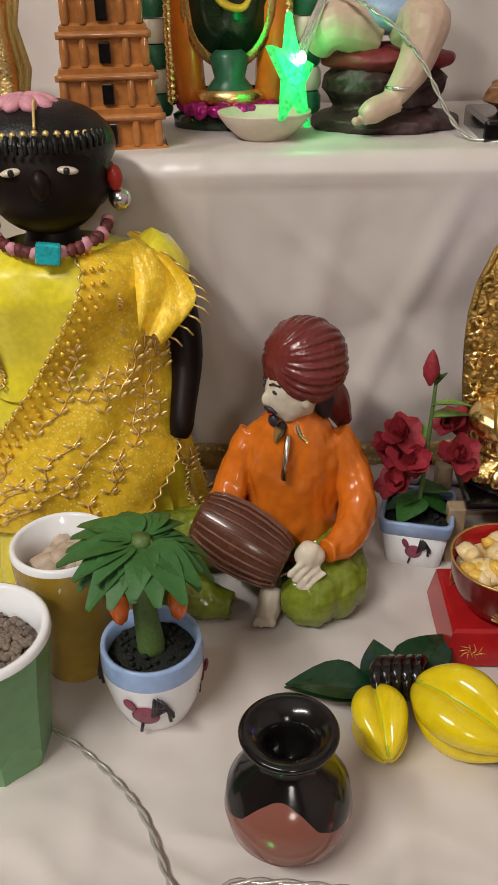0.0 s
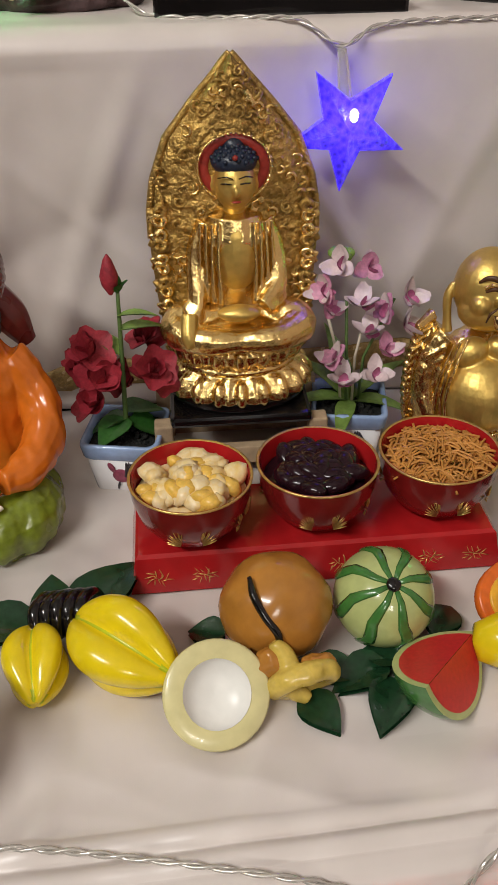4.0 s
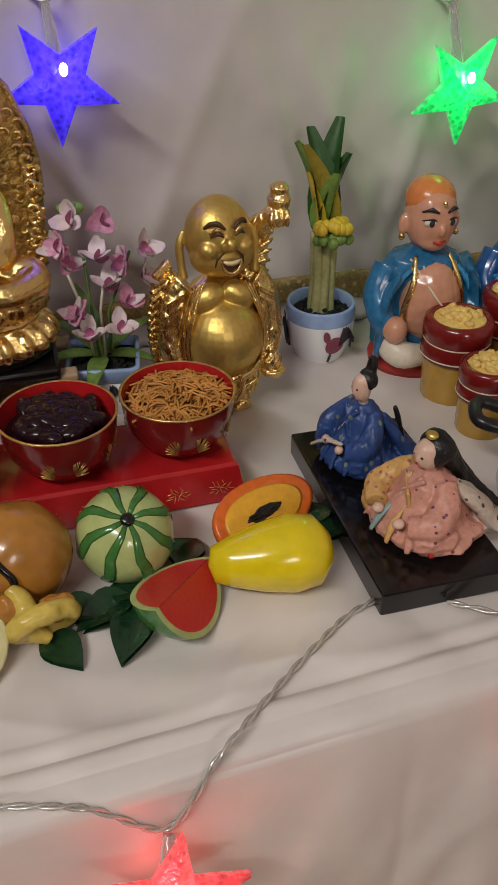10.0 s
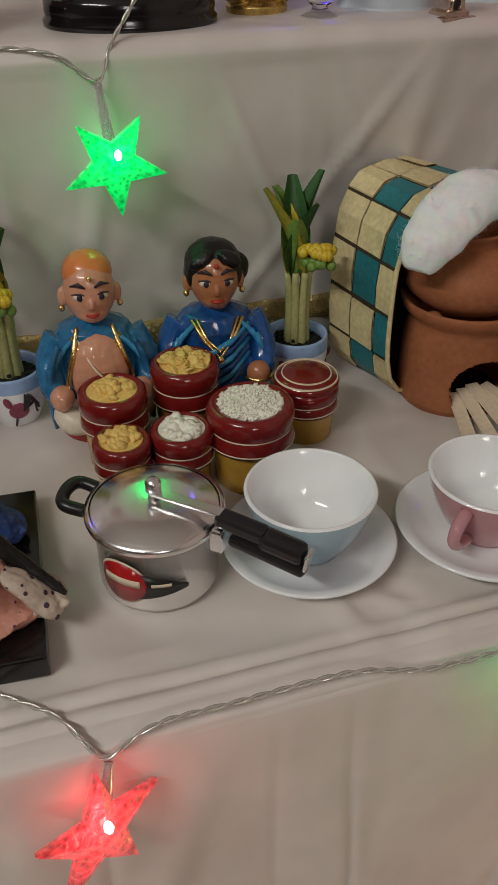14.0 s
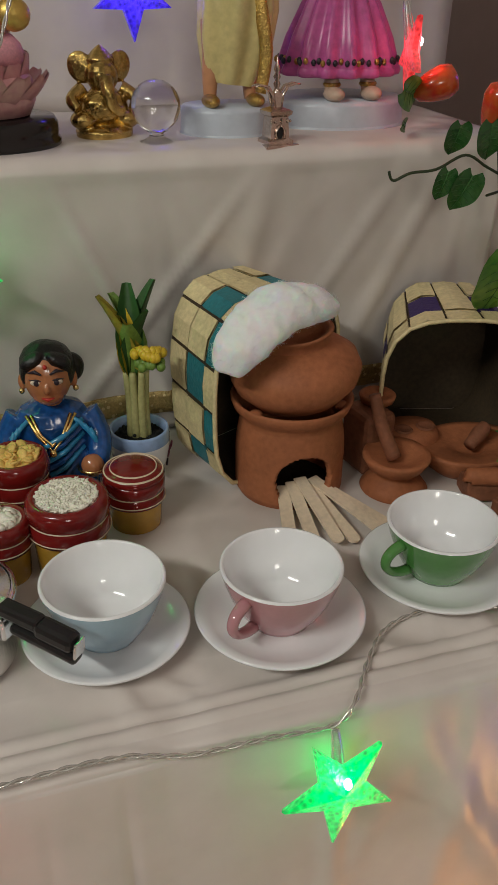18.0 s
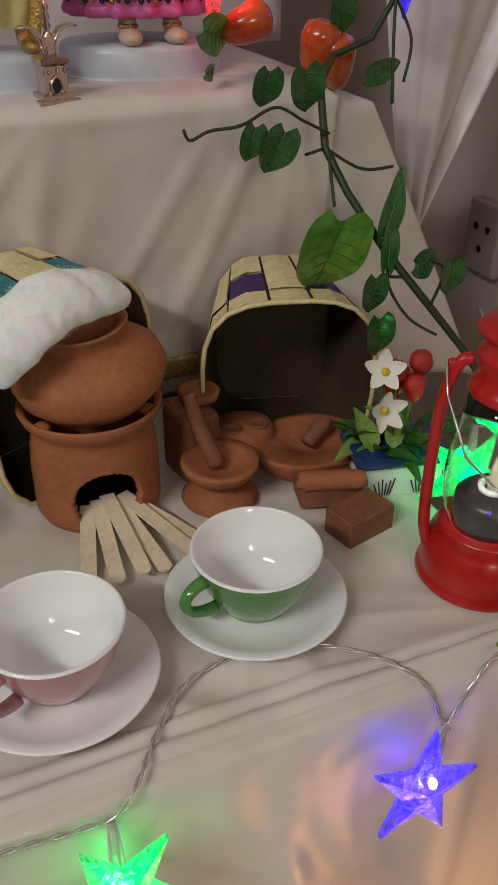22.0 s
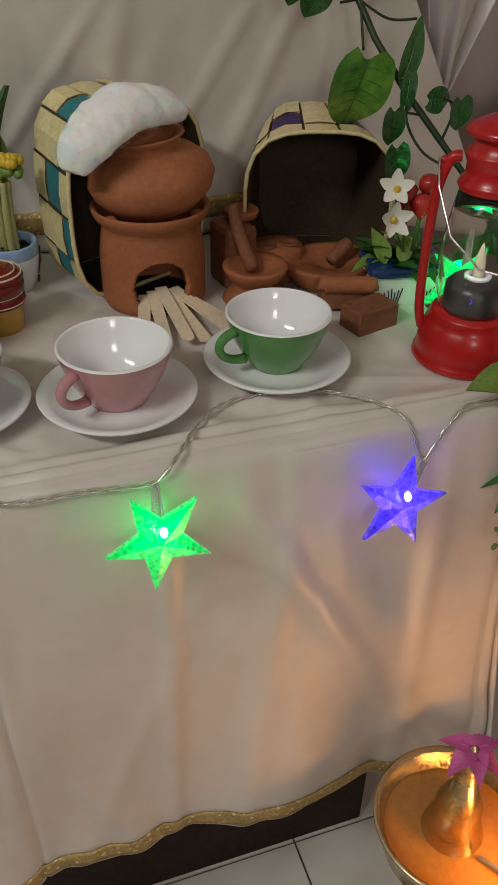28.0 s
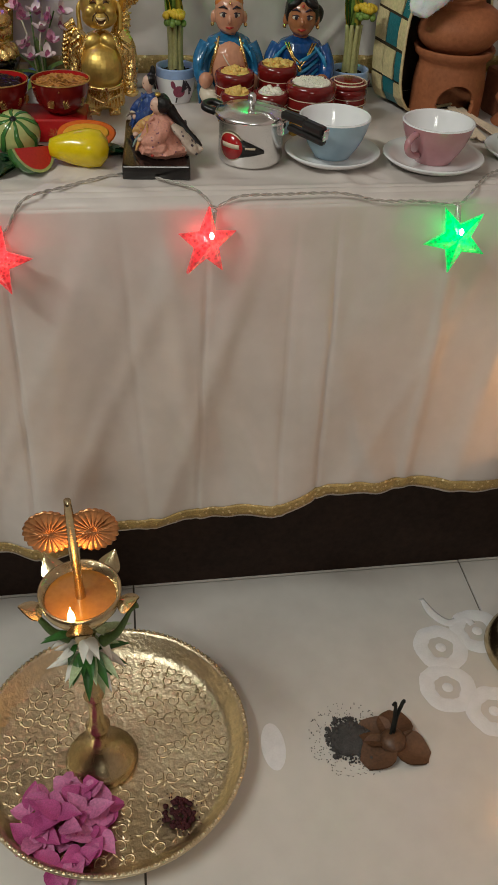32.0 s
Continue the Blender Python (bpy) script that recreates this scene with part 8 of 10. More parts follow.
def vine():
    t = thing("fruit_vine", (0, 0, 0), "trailing artificial vine with green leaves and red fruits", "vine")
    Kit().tube([(1.180, 0.340, 1.140), (1.178, 0.340, 1.105), (1.160, 0.342, 1.075), (1.128, 0.345, 1.064), (1.112, 0.335, 1.045), (1.109, 0.315, 1.000), (1.118, 0.290, 0.970), (1.138, 0.258, 0.930), (1.162, 0.232, 0.895), (1.184, 0.200, 0.860), (1.200, 0.170, 0.825), (1.205, 0.150, 0.790)], [0.002, 0.0024, 0.0026, 0.003, 0.0032, 0.0034, 0.0034, 0.0034, 0.0034, 0.0032, 0.003, 0.002], 0, 8).make("main_stem", VINE, t)
    for pts in ([(1.110, 0.312, 1.012), (1.085, 0.308, 1.024), (1.060, 0.306, 1.036), (1.030, 0.302, 1.026), (1.005, 0.302, 1.024), (0.990, 0.304, 1.018), (0.985, 0.304, 1.026)], [(1.109, 0.312, 1.0), (1.135, 0.300, 0.985), (1.165, 0.300, 0.984)], [(1.110, 0.312, 1.0), (1.104, 0.285, 0.962)], [(1.109, 0.315, 1.0), (1.085, 0.302, 1.0)], [(1.150, 0.245, 0.910), (1.130, 0.240, 0.915)], [(1.165, 0.225, 0.890), (1.172, 0.222, 0.920), (1.160, 0.225, 0.93)], [(1.140, 0.255, 0.928), (1.140, 0.25, 0.902), (1.152, 0.235, 0.878), (1.168, 0.215, 0.868)], [(1.178, 0.340, 1.105), (1.190, 0.330, 1.075), (1.180, 0.320, 1.045)], [(1.178, 0.340, 1.12), (1.170, 0.325, 1.08), (1.168, 0.315, 1.03)]):
        Kit().tube(smooth_line(pts), 0.0013, 0, 6).make("tendril", VINE, t)
    def lf(x, y, z, ln, w, turn, tilt, light=False):
        """A heart-shaped blade with a folded midrib, arched towards its tip."""
        k, n = Kit(), 14
        def edge(u):
            return 0.5 * w * (1.62 if light else 2.0) * min(1.0, u + 0.02) ** 0.42 * max(0.0, 1 - u) ** 0.80
        def skin(u, s, lift=0.0):
            e = edge(u)
            back = 0.16 * ln * abs(s) ** 1.5 * max(0.0, 1 - 3.2 * u)
            return (s * e, ln * (u - 0.45) - back, -0.16 * ln * u * u + 0.20 * abs(s) * e + 0.03 * w * math.sin(9 * u + 4 * s) * abs(s) + lift)
        across = (-1, -0.75, -0.5, -0.25, 0, 0.25, 0.5, 0.75, 1)
        k.grid([[skin(i / n, s) for s in across] for i in range(n + 1)], 0)
        k.grid([[skin(i / n, s, -0.0007) for s in reversed(across)] for i in range(n + 1)], 0)
        k.tube([skin(j / 10, 0, 0.0003) for j in range(11)], [0.0008 - 0.00006 * j for j in range(11)], 1, 6)
        for v in range(5):
            u = 0.08 + 0.15 * v
            for s in (-1, 1):
                k.tube([skin(u, 0, 0.0001), skin(u + 0.05, 0.45 * s, 0.0001), skin(u + 0.13, 0.85 * s, 0.0)], [0.0004, 0.0003, 0.0001], 1, 5)
        ob = k.make("leaf", [IVYLIGHT if light else IVY, IVYVEIN], t)
        ob.matrix_basis = pose(x, y, z) @ pose(0, 0, 0, tilt, turn, 0)
    for a in ((1.058, 0.298, 1.005, 0.036, 0.034, 200, 80), (1.038, 0.300, 1.012, 0.028, 0.024, 190, 80), (1.096, 0.325, 1.043, 0.036, 0.034, 170, 80), (1.062, 0.328, 1.045, 0.030, 0.028, 185, 75), (1.142, 0.256, 0.966, 0.052, 0.022, 20, 85), (1.138, 0.25, 0.94, 0.045, 0.018, 10, 80), (1.118, 0.236, 0.902, 0.036, 0.026, 175, 80), (1.158, 0.226, 0.928, 0.028, 0.026, 90, 80), (1.176, 0.216, 0.915, 0.032, 0.026, 170, 80), (1.140, 0.355, 1.092, 0.040, 0.026, 175, 75), (1.172, 0.335, 1.052, 0.045, 0.020, 80, 75), (1.200, 0.160, 0.82, 0.05, 0.04, 160, 60), (1.215, 0.170, 0.80, 0.055, 0.045, 200, 50), (1.122, 0.228, 0.868, 0.042, 0.03, 170, 80), (1.185, 0.19, 0.79, 0.05, 0.04, 190, 60)):
        lf(*a)
    lf(1.092, 0.266, 0.927, 0.074, 0.086, 186, 74, True)
    lf(1.050, 0.395, 1.075, 0.060, 0.042, 110, 50, True)
    lf(1.040, 0.385, 1.050, 0.036, 0.018, 100, 40, True)
    for x, y, z, a in ((1.076, 0.402, 1.082, 70), (1.126, 0.368, 1.066, 10), (1.142, 0.365, 1.056, -10)):
        Kit().lathe([(0.0005, -0.024), (0.009, -0.019), (0.014, -0.006), (0.0165, 0.008), (0.014, 0.018), (0.006, 0.022), (0.0, 0.020)], 28, 0, pose(x, y, z, 10, a, 0)).make("fruit", APPLE, t)


vine()

# ---------------------------------------------------------------- bouquet hanging at the table corner
PEACH = mat("peach_cloth_petal", (0.74, 0.36, 0.26), 0.65, vary=0.15, scale=120)
CREAMP = mat("cream_cloth_petal", (0.76, 0.70, 0.52), 0.65, vary=0.1, scale=120)
RIBBON = mat("brown_ribbon", (0.07, 0.035, 0.02), 0.5, vary=0.3, scale=100)


def rose_head(k, c, r, heading, pitch, slot, seed):
    rnd = random.Random(seed)
    for ring, (q, up) in enumerate(((1.0, 12), (0.86, 30), (0.68, 48), (0.48, 64), (0.3, 78))):
        m = pose(*c, 0, 0, heading) @ pose(0, 0, 0, pitch, 0, 0)
        for i in range(6 - (ring > 2)):
            k.leaf((0, 0, 0.10 * r * ring), r * q, r * 0.95 * q, i * 360 / (6 - (ring > 2)) + ring * 31 + rnd.uniform(-8, 8), up, slot, -0.25 + rnd.uniform(-0.15, 0.15), 0.25, m, 6, 0.9)


bq = thing("bouquet", (1.152, -0.025, 0.70), "artificial bouquet of peach and cream roses tied with brown ribbon", "bouquet")
for c, mt, nm, seed in (((0.004, 0.004, 0.085), PEACH, "peach_rose", 1), ((-0.008, -0.008, 0.015), CREAMP, "cream_rose", 2), ((0.016, -0.004, -0.055), PEACH, "peach_rose", 3), ((0.050, 0.012, -0.020), PEACH, "peach_rose", 4)):
    k = Kit()
    rose_head(k, c, 0.036, -24, 62, 0, seed)
    k.make(nm, mt, bq)
rnd = random.Random(77)
for i in range(18):
    z = rnd.uniform(-0.09, 0.11)
    side = rnd.choice((-1, 1))
    Kit().leaf((0.006 + side * 0.012, 0.004, z), rnd.uniform(0.028, 0.045), rnd.uniform(0.012, 0.022), 90 - 90 * side + rnd.uniform(-50, 50) + 180 * (side > 0) * 0 - 90, rnd.uniform(-50, 25), 0, 0.3, 0.3, n=5).make("leaf", LEAF if i % 3 else LEAFDARK, bq)
Kit().leaf((-0.020, -0.004, 0.075), 0.062, 0.05, 80, 10, 0, 0.2, 0.2).make("leaf", LEAFLIGHT, bq)
for i in range(14):
    k = Kit()
    heap(k, 16, 0.013, 0, 0.0028, 40 + i, (1, 1, 1), 0.7, 6, 5, at=pose(rnd.uniform(-0.036, 0.045), -0.024, 0.06 - 0.011 * i, 60, 0, 0))
    k.make("filler_sprig", LEAFLIGHT, bq, "cluster of small pale green buds")
for pts in ([(0.0, 0, -0.085), (-0.004, 0, -0.13), (0.004, -0.004, -0.165), (0.022, -0.004, -0.20)], [(0.008, 0, -0.085), (0.020, -0.002, -0.14), (0.034, -0.004, -0.20), (0.036, -0.006, -0.25)]):
    Kit().tube(pts, 0.0052, 0, 8, flat=0.12).make("ribbon_tail", RIBBON, bq, "brown ribbon tail")


# ---------------------------------------------------------------- table body, side cloth, third step, drape
slab("table_body", X0, 0.075, 0.0, 1.10, 0.80, 0.74, WOODDARK)
slab("upper_step_body", X0, 0.45, 0.7535, 1.10, 0.80, 1.028, WOODDARK)
rows = []
for j in range(22):
    u = j / 21
    z = SHELF - 0.006 - (SHELF - 0.24) * u
    rows.append([(1.138 + 0.065 * u + 0.008 * u * math.sin(14 * v), 0.004 - 0.02 * u + 0.42 * v, z + 0.02 * math.sin(7 * v) * u) for v in [i / 24 for i in range(25)]])
cloth_sheet("tablecloth_side", rows, "cream satin cloth hanging at the table's end", 0.003)
rows = []
for j in range(20):
    z = 1.0365 + 0.36 * j / 19
    rows.append([(x, 0.625 + 0.012 * math.sin(9 * x + 3 * z) + 0.006 * math.sin(23 * x), z) for x in [X0 + (1.22 - X0) * i / 110 for i in range(111)]])
rows += [[(p[0], 0.64 + 0.05 * q, 1.3965) for p in rows[-1]] for q in range(1, 8)]
cloth_sheet("third_step_cloth", rows, "cream satin cloth over the third step", 0.003)
rows = []
for j in range(30):
    u = j / 29
    rows.append([(1.146 + (0.035 + 0.190 * u) * v, 0.376 + 0.03 * u - 0.010 * v + 0.008 * math.sin(6 * v + 2 * u) * u, 1.034 - 0.012 * v - (0.272 + 0.05 * v) * u) for v in [i / 24 for i in range(25)]])
cloth_sheet("step_side_cloth", rows, "cream satin cloth flaring at the end of the upper step", 0.003)
rows = []
for j in range(40):
    u = j / 39
    z = 1.75 - 0.90 * u
    xl, xr = 1.252 - 0.19 * (z - 1.06), min(1.488, 1.388 + 0.46 * (z - 1.06))
    rows.append([(xl + (xr - xl) * v, 0.455 + 0.009 * math.sin(9 * v + 1.2 * u) + 0.004 * math.sin(23 * v + u), z) for v in [i / 50 for i in range(51)]])
cloth_sheet("hanging_drape", rows, "pale cloth drape hanging beside the steps", 0.003)

ws = thing("wall_socket", pose(1.5, 0.56, 0.80), "grey plastic wall socket box by a white cable", "socket")
sbox = Kit().box((-0.010, 0, 0), (0.020, 0.065, 0.095), 0, (0, 0, 0), 0.004).make("socket_box", mat("grey_plastic", (0.30, 0.25, 0.24), 0.45, vary=0.15), ws)
for y, z in ((-0.012, 0.014), (0.012, 0.014), (0.0, -0.014)):
    Kit().lathe([(0.0, 0), (0.004, 0), (0.005, 0.0015)], 14, 0, pose(-0.020, y, z, 0, -90, 0)).make("pin_hole", BLACKPL, sbox, "dark pin hole")
cb = Kit().tube([(1.498, 0.56, 0.70), (1.46, 0.42, 0.62), (1.36, 0.24, 0.585), (1.27, 0.08, 0.60), (1.22, -0.005, 0.635), (1.19, -0.02, 0.66)], 0.0022, 0, 8).make("white_cable", mat("white_cable_plastic", (0.7, 0.68, 0.66), 0.4))
tagged(cb, "thin white cable running behind the bouquet", "cable")

# ---------------------------------------------------------------- figures of the upper step
TOWERGLAZE = mat("caramel_glaze", (0.40, 0.15, 0.04), 0.16, vary=0.25, scale=60, coat=0.5)
FOILPINK = mat("magenta_foil", (0.45, 0.02, 0.22), 0.25, 0.6, 0.3, 120)
BOTTLEGREEN = mat("bottle_green", (0.02, 0.12, 0.06), 0.35, vary=0.3, scale=60)
MEDAL = mat("dark_green_enamel", (0.012, 0.03, 0.015), 0.2, vary=0.3, scale=60, coat=0.4)
ROCK = mat("dark_rock_paint", (0.05, 0.025, 0.025), 0.5, vary=0.5, scale=80, bump=0.5, bump_scale=200)
CRIMSON = mat("crimson_cushion", (0.20, 0.02, 0.025), 0.5, vary=0.25, scale=80)
BABYSKIN = mat("pale_resin_skin", (0.55, 0.40, 0.30), 0.35, vary=0.1, scale=80)
PALEBLUE = mat("pale_blue_cloth_paint", (0.30, 0.38, 0.55), 0.4, vary=0.15, scale=80)
LOTUSPINK = mat("pink_lotus_paint", (0.66, 0.40, 0.37), 0.35, vary=0.2, scale=45, alt=(0.50, 0.20, 0.23))
GREYBASE = mat("pale_grey_marble", (0.50, 0.54, 0.60), 0.3, vary=0.08, scale=40)
CREAMDRESS = mat("cream_yellow_dress_paint", (0.60, 0.50, 0.22), 0.3, vary=0.15, scale=60)
PINKDRESS = mat("hot_pink_dress_paint", (0.50, 0.10, 0.30), 0.3, vary=0.25, scale=60)
BROWNFIG = mat("brown_resin", (0.22, 0.10, 0.04), 0.35, vary=0.35, scale=80)

t = thing("temple_tower", pose(-0.066, 0.425, UPPER, 0, 0, 8), "caramel glazed ceramic temple tower with tiers", "ornament")
for i in range(7):
    w, z = 0.078 - 0.0065 * i, 0.0 + 0.026 * i
    k = Kit()
    ring = lambda a, z: [(a, a * 0.8, z), (-a, a * 0.8, z), (-a, -a * 0.8, z), (a, -a * 0.8, z)]
    k.grid([ring(w * 0.5, z), ring(w * 0.5, z + 0.004), ring(w * 0.46, z + 0.006), ring(w * 0.45, z + 0.021), ring(w * 0.48, z + 0.023), ring(w * 0.48, z + 0.026)], 0, True, False, None, True)
    tier = k.make("tier", TOWERGLAZE, t)
    Kit().box((0, -w * 0.38, z + 0.0135), (0.008, 0.006, 0.013), 0, (0, 0, 0), 0.0008).make("window_niche", BLACK, tier, "dark window opening")
    for s in (-0.42, -0.22, 0.22, 0.42):
        Kit().tube([(s * w, -w * 0.365, z + 0.005), (s * w, -w * 0.375, z + 0.0135), (s * w, -w * 0.365, z + 0.0225)], [0.0026, 0.0031, 0.0026], 0, 12).make("pilaster", TOWERGLAZE, tier)
    Kit().tube([(-w * 0.49, -w * 0.385, z + 0.0245), (0, -w * 0.392, z + 0.0245), (w * 0.49, -w * 0.385, z + 0.0245)], 0.0024, 0, 10).make("cornice", TOWERGLAZE, tier)


def ornate_idol(at):
    k = Kit()
    k.lathe([(0, 0), (0.046, 0), (0.047, 0.012), (0.040, 0.016)], 36, 5, squash=0.7)
    heap(k, 60, 0.042, 0.018, 0.007, 4, dome=0.1, slot=1)
    for s in (-1, 1):
        k.tube([(0.030 * s, -0.004, 0.02), (0.034 * s, -0.006, 0.07), (0.030 * s, 0, 0.14)], [0.012, 0.013, 0.012], 2, 10)
        for i in range(26):
            k.ball((0.046 * s, -0.010, 0.024 + 0.005 * i), 0.0044, 3, segs=7, rings=5)
        for i in range(6):
            k.lathe([(0.011, 0), (0.013, 0.004), (0.013, 0.013), (0.011, 0.017)], 16, 4 if i % 2 == 0 else 6, pose(0.060 * s, 0.006, 0.01 + 0.018 * i))
    k.lathe([(0, -0.002), (0.030, 0.0), (0.031, 0.004), (0.0, 0.006)], 36, 5, pose(0, -0.012, 0.092, 90, 0, 0) @ Matrix.Diagonal((1, 1.3, 1, 1)))
    k.lathe([(0.030, 0.0), (0.035, 0.002), (0.036, 0.006), (0.030, 0.006)], 36, 3, pose(0, -0.012, 0.092, 90, 0, 0) @ Matrix.Diagonal((1, 1.3, 1, 1)))
    k.tube([(-0.014, -0.020, 0.106), (-0.004, -0.021, 0.092), (0.010, -0.021, 0.088), (0.018, -0.020, 0.096)], [0.004, 0.008, 0.007, 0.003], 7, 8, flat=0.4)
    k.lathe([(0.020, 0.03), (0.012, 0.04), (0.016, 0.055), (0.010, 0.06)], 24, 4, pose(0, -0.014, 0))
    k.lathe([(0.026, 0.022), (0.028, 0.028), (0.024, 0.032)], 24, 3, pose(0, -0.010, 0))
    ob = k.make("ornate_idol", [GOLD, FOILPINK, ORANGE, GOLD, BOTTLEGREEN, MEDAL, IVORY, YELLOWBEAD], at=at)
    return tagged(ob, "ornate idol with green oval medallion on magenta foil base", "statue")


ornate_idol(pose(0.020, 0.500, UPPER))
k = Kit()
for i in range(5):
    k.lathe([(0.0, 0), (0.022, 0), (0.024, 0.01), (0.016, 0.03), (0.020, 0.05), (0.014, 0.08), (0.018, 0.10), (0.008, 0.13), (0, 0.14)], 20, i % 2, pose(-0.36 + 0.052 * i, 0.47 + 0.02 * (i % 2), 0), flute=7, depth=0.12)
    heap(k, 30, 0.02, 0.06 + 0.01 * i, 0.007, i, dome=1.6, slot=i % 3, at=pose(-0.36 + 0.052 * i, 0.45 + 0.02 * (i % 2), 0))
ob = k.make("gilded_figures_panel", [GOLD, ORANGE, GOLDDARK], at=pose(0, 0, UPPER))
tagged(ob, "gilded relief panel with orange painted ornaments", "ornament")

dy = thing("oil_bowl", (0.046, 0.432, UPPER), "small cream ceramic bowl with a pointed lip", "bowl")
Kit().lathe([(0, 0), (0.014, 0), (0.016, 0.002), (0.028, 0.012), (0.0345, 0.021), (0.0345, 0.0225), (0.032, 0.022), (0.022, 0.011), (0.0, 0.006)], 40).make("bowl_shell", mat("cream_ceramic", (0.62, 0.54, 0.42), 0.35, vary=0.08, scale=60), dy)


def seated_child(at):
    k = Kit()
    k.ball((0, 0, 0.008), (0.058, 0.044, 0.012), 0, segs=28, rough=0.15)
    k.ball((0.0, 0.008, 0.030), (0.046, 0.034, 0.028), 0, segs=28, rough=0.3, seed=3)
    k.ball((0.0, 0.008, 0.052), (0.052, 0.034, 0.012), 1, segs=24, rough=0.1)
    k.tube([(0.016, 0.0, 0.072), (0.026, -0.026, 0.078), (0.020, -0.036, 0.052), (0.006, -0.042, 0.030)], [0.019, 0.018, 0.013, 0.009], 2, 14)
    k.tube([(0.008, -0.042, 0.028), (-0.008, -0.052, 0.022), (-0.016, -0.056, 0.018)], [0.009, 0.009, 0.006], 2, 12)
    for i in range(5):
        k.ball((-0.020 + 0.002 * i, -0.060 + 0.0035 * i, 0.016), 0.0032, 2, segs=8, rings=6)
    k.tube([(-0.012, 0.0, 0.070), (-0.040, -0.016, 0.076), (-0.052, -0.008, 0.060)], [0.019, 0.017, 0.011], 2, 14)
    k.ball((0, 0.002, 0.084), (0.030, 0.024, 0.016), 3, segs=20)
    k.ball((0, 0.006, 0.106), (0.026, 0.022, 0.030), 2, segs=20)
    k.tube([(0.022, 0.0, 0.12), (0.040, -0.012, 0.105), (0.052, -0.01, 0.118)], [0.010, 0.009, 0.008], 2, 10)
    k.ball((0, 0.004, 0.152), 0.026, 2, segs=20)
    k.lathe([(0.010, 0), (0.0115, 0.001), (0.010, 0.002)], 16, 4, pose(0.010, -0.041, 0.036))
    sculpt(k, (0, 1, 2, 3), 0.0012, 3, 0.0008, 80)
    ob = k.make("seated_child_statue", [ROCK, CRIMSON, BABYSKIN, PALEBLUE, SILVER], at=at)
    return tagged(ob, "resin statue of a seated child on a dark rock", "statue")


seated_child(pose(0.140, 0.474, UPPER, 0, 0, -8))


def plinth_figure(at, w, d, words):
    t = thing("black_plinth", at, words, "display base")
    Kit().box((0, 0, 0.009), (w, d, 0.018), 0, (0, 0, 0), 0.003).make("plinth_block", BLACK, t)
    return t


plinth_figure(pose(0.285, 0.435, UPPER, 0, 0, -3), 0.165, 0.085, "black lacquered plinth under a brown resin figure")
k = Kit()
for x in (-0.045, 0.03):
    k.ball((x, 0, 0.012), (0.030, 0.022, 0.014), 0, rough=0.3, segs=20)
    k.tube([(x, -0.004, 0.012), (x + 0.012, 0, 0.05), (x + 0.004, 0.004, 0.10)], [0.014, 0.012, 0.016], 0, 12)
    k.ball((x + 0.004, 0.004, 0.12), (0.018, 0.014, 0.022), 1, rough=0.2)
sculpt(k, (0,), 0.0012, 3, 0.001, 90)
ob = k.make("resin_figure", [BROWNFIG, GOLDDARK], at=pose(0.285, 0.437, UPPER + 0.018))
tagged(ob, "brown resin figure group standing on a black plinth", "figurine")


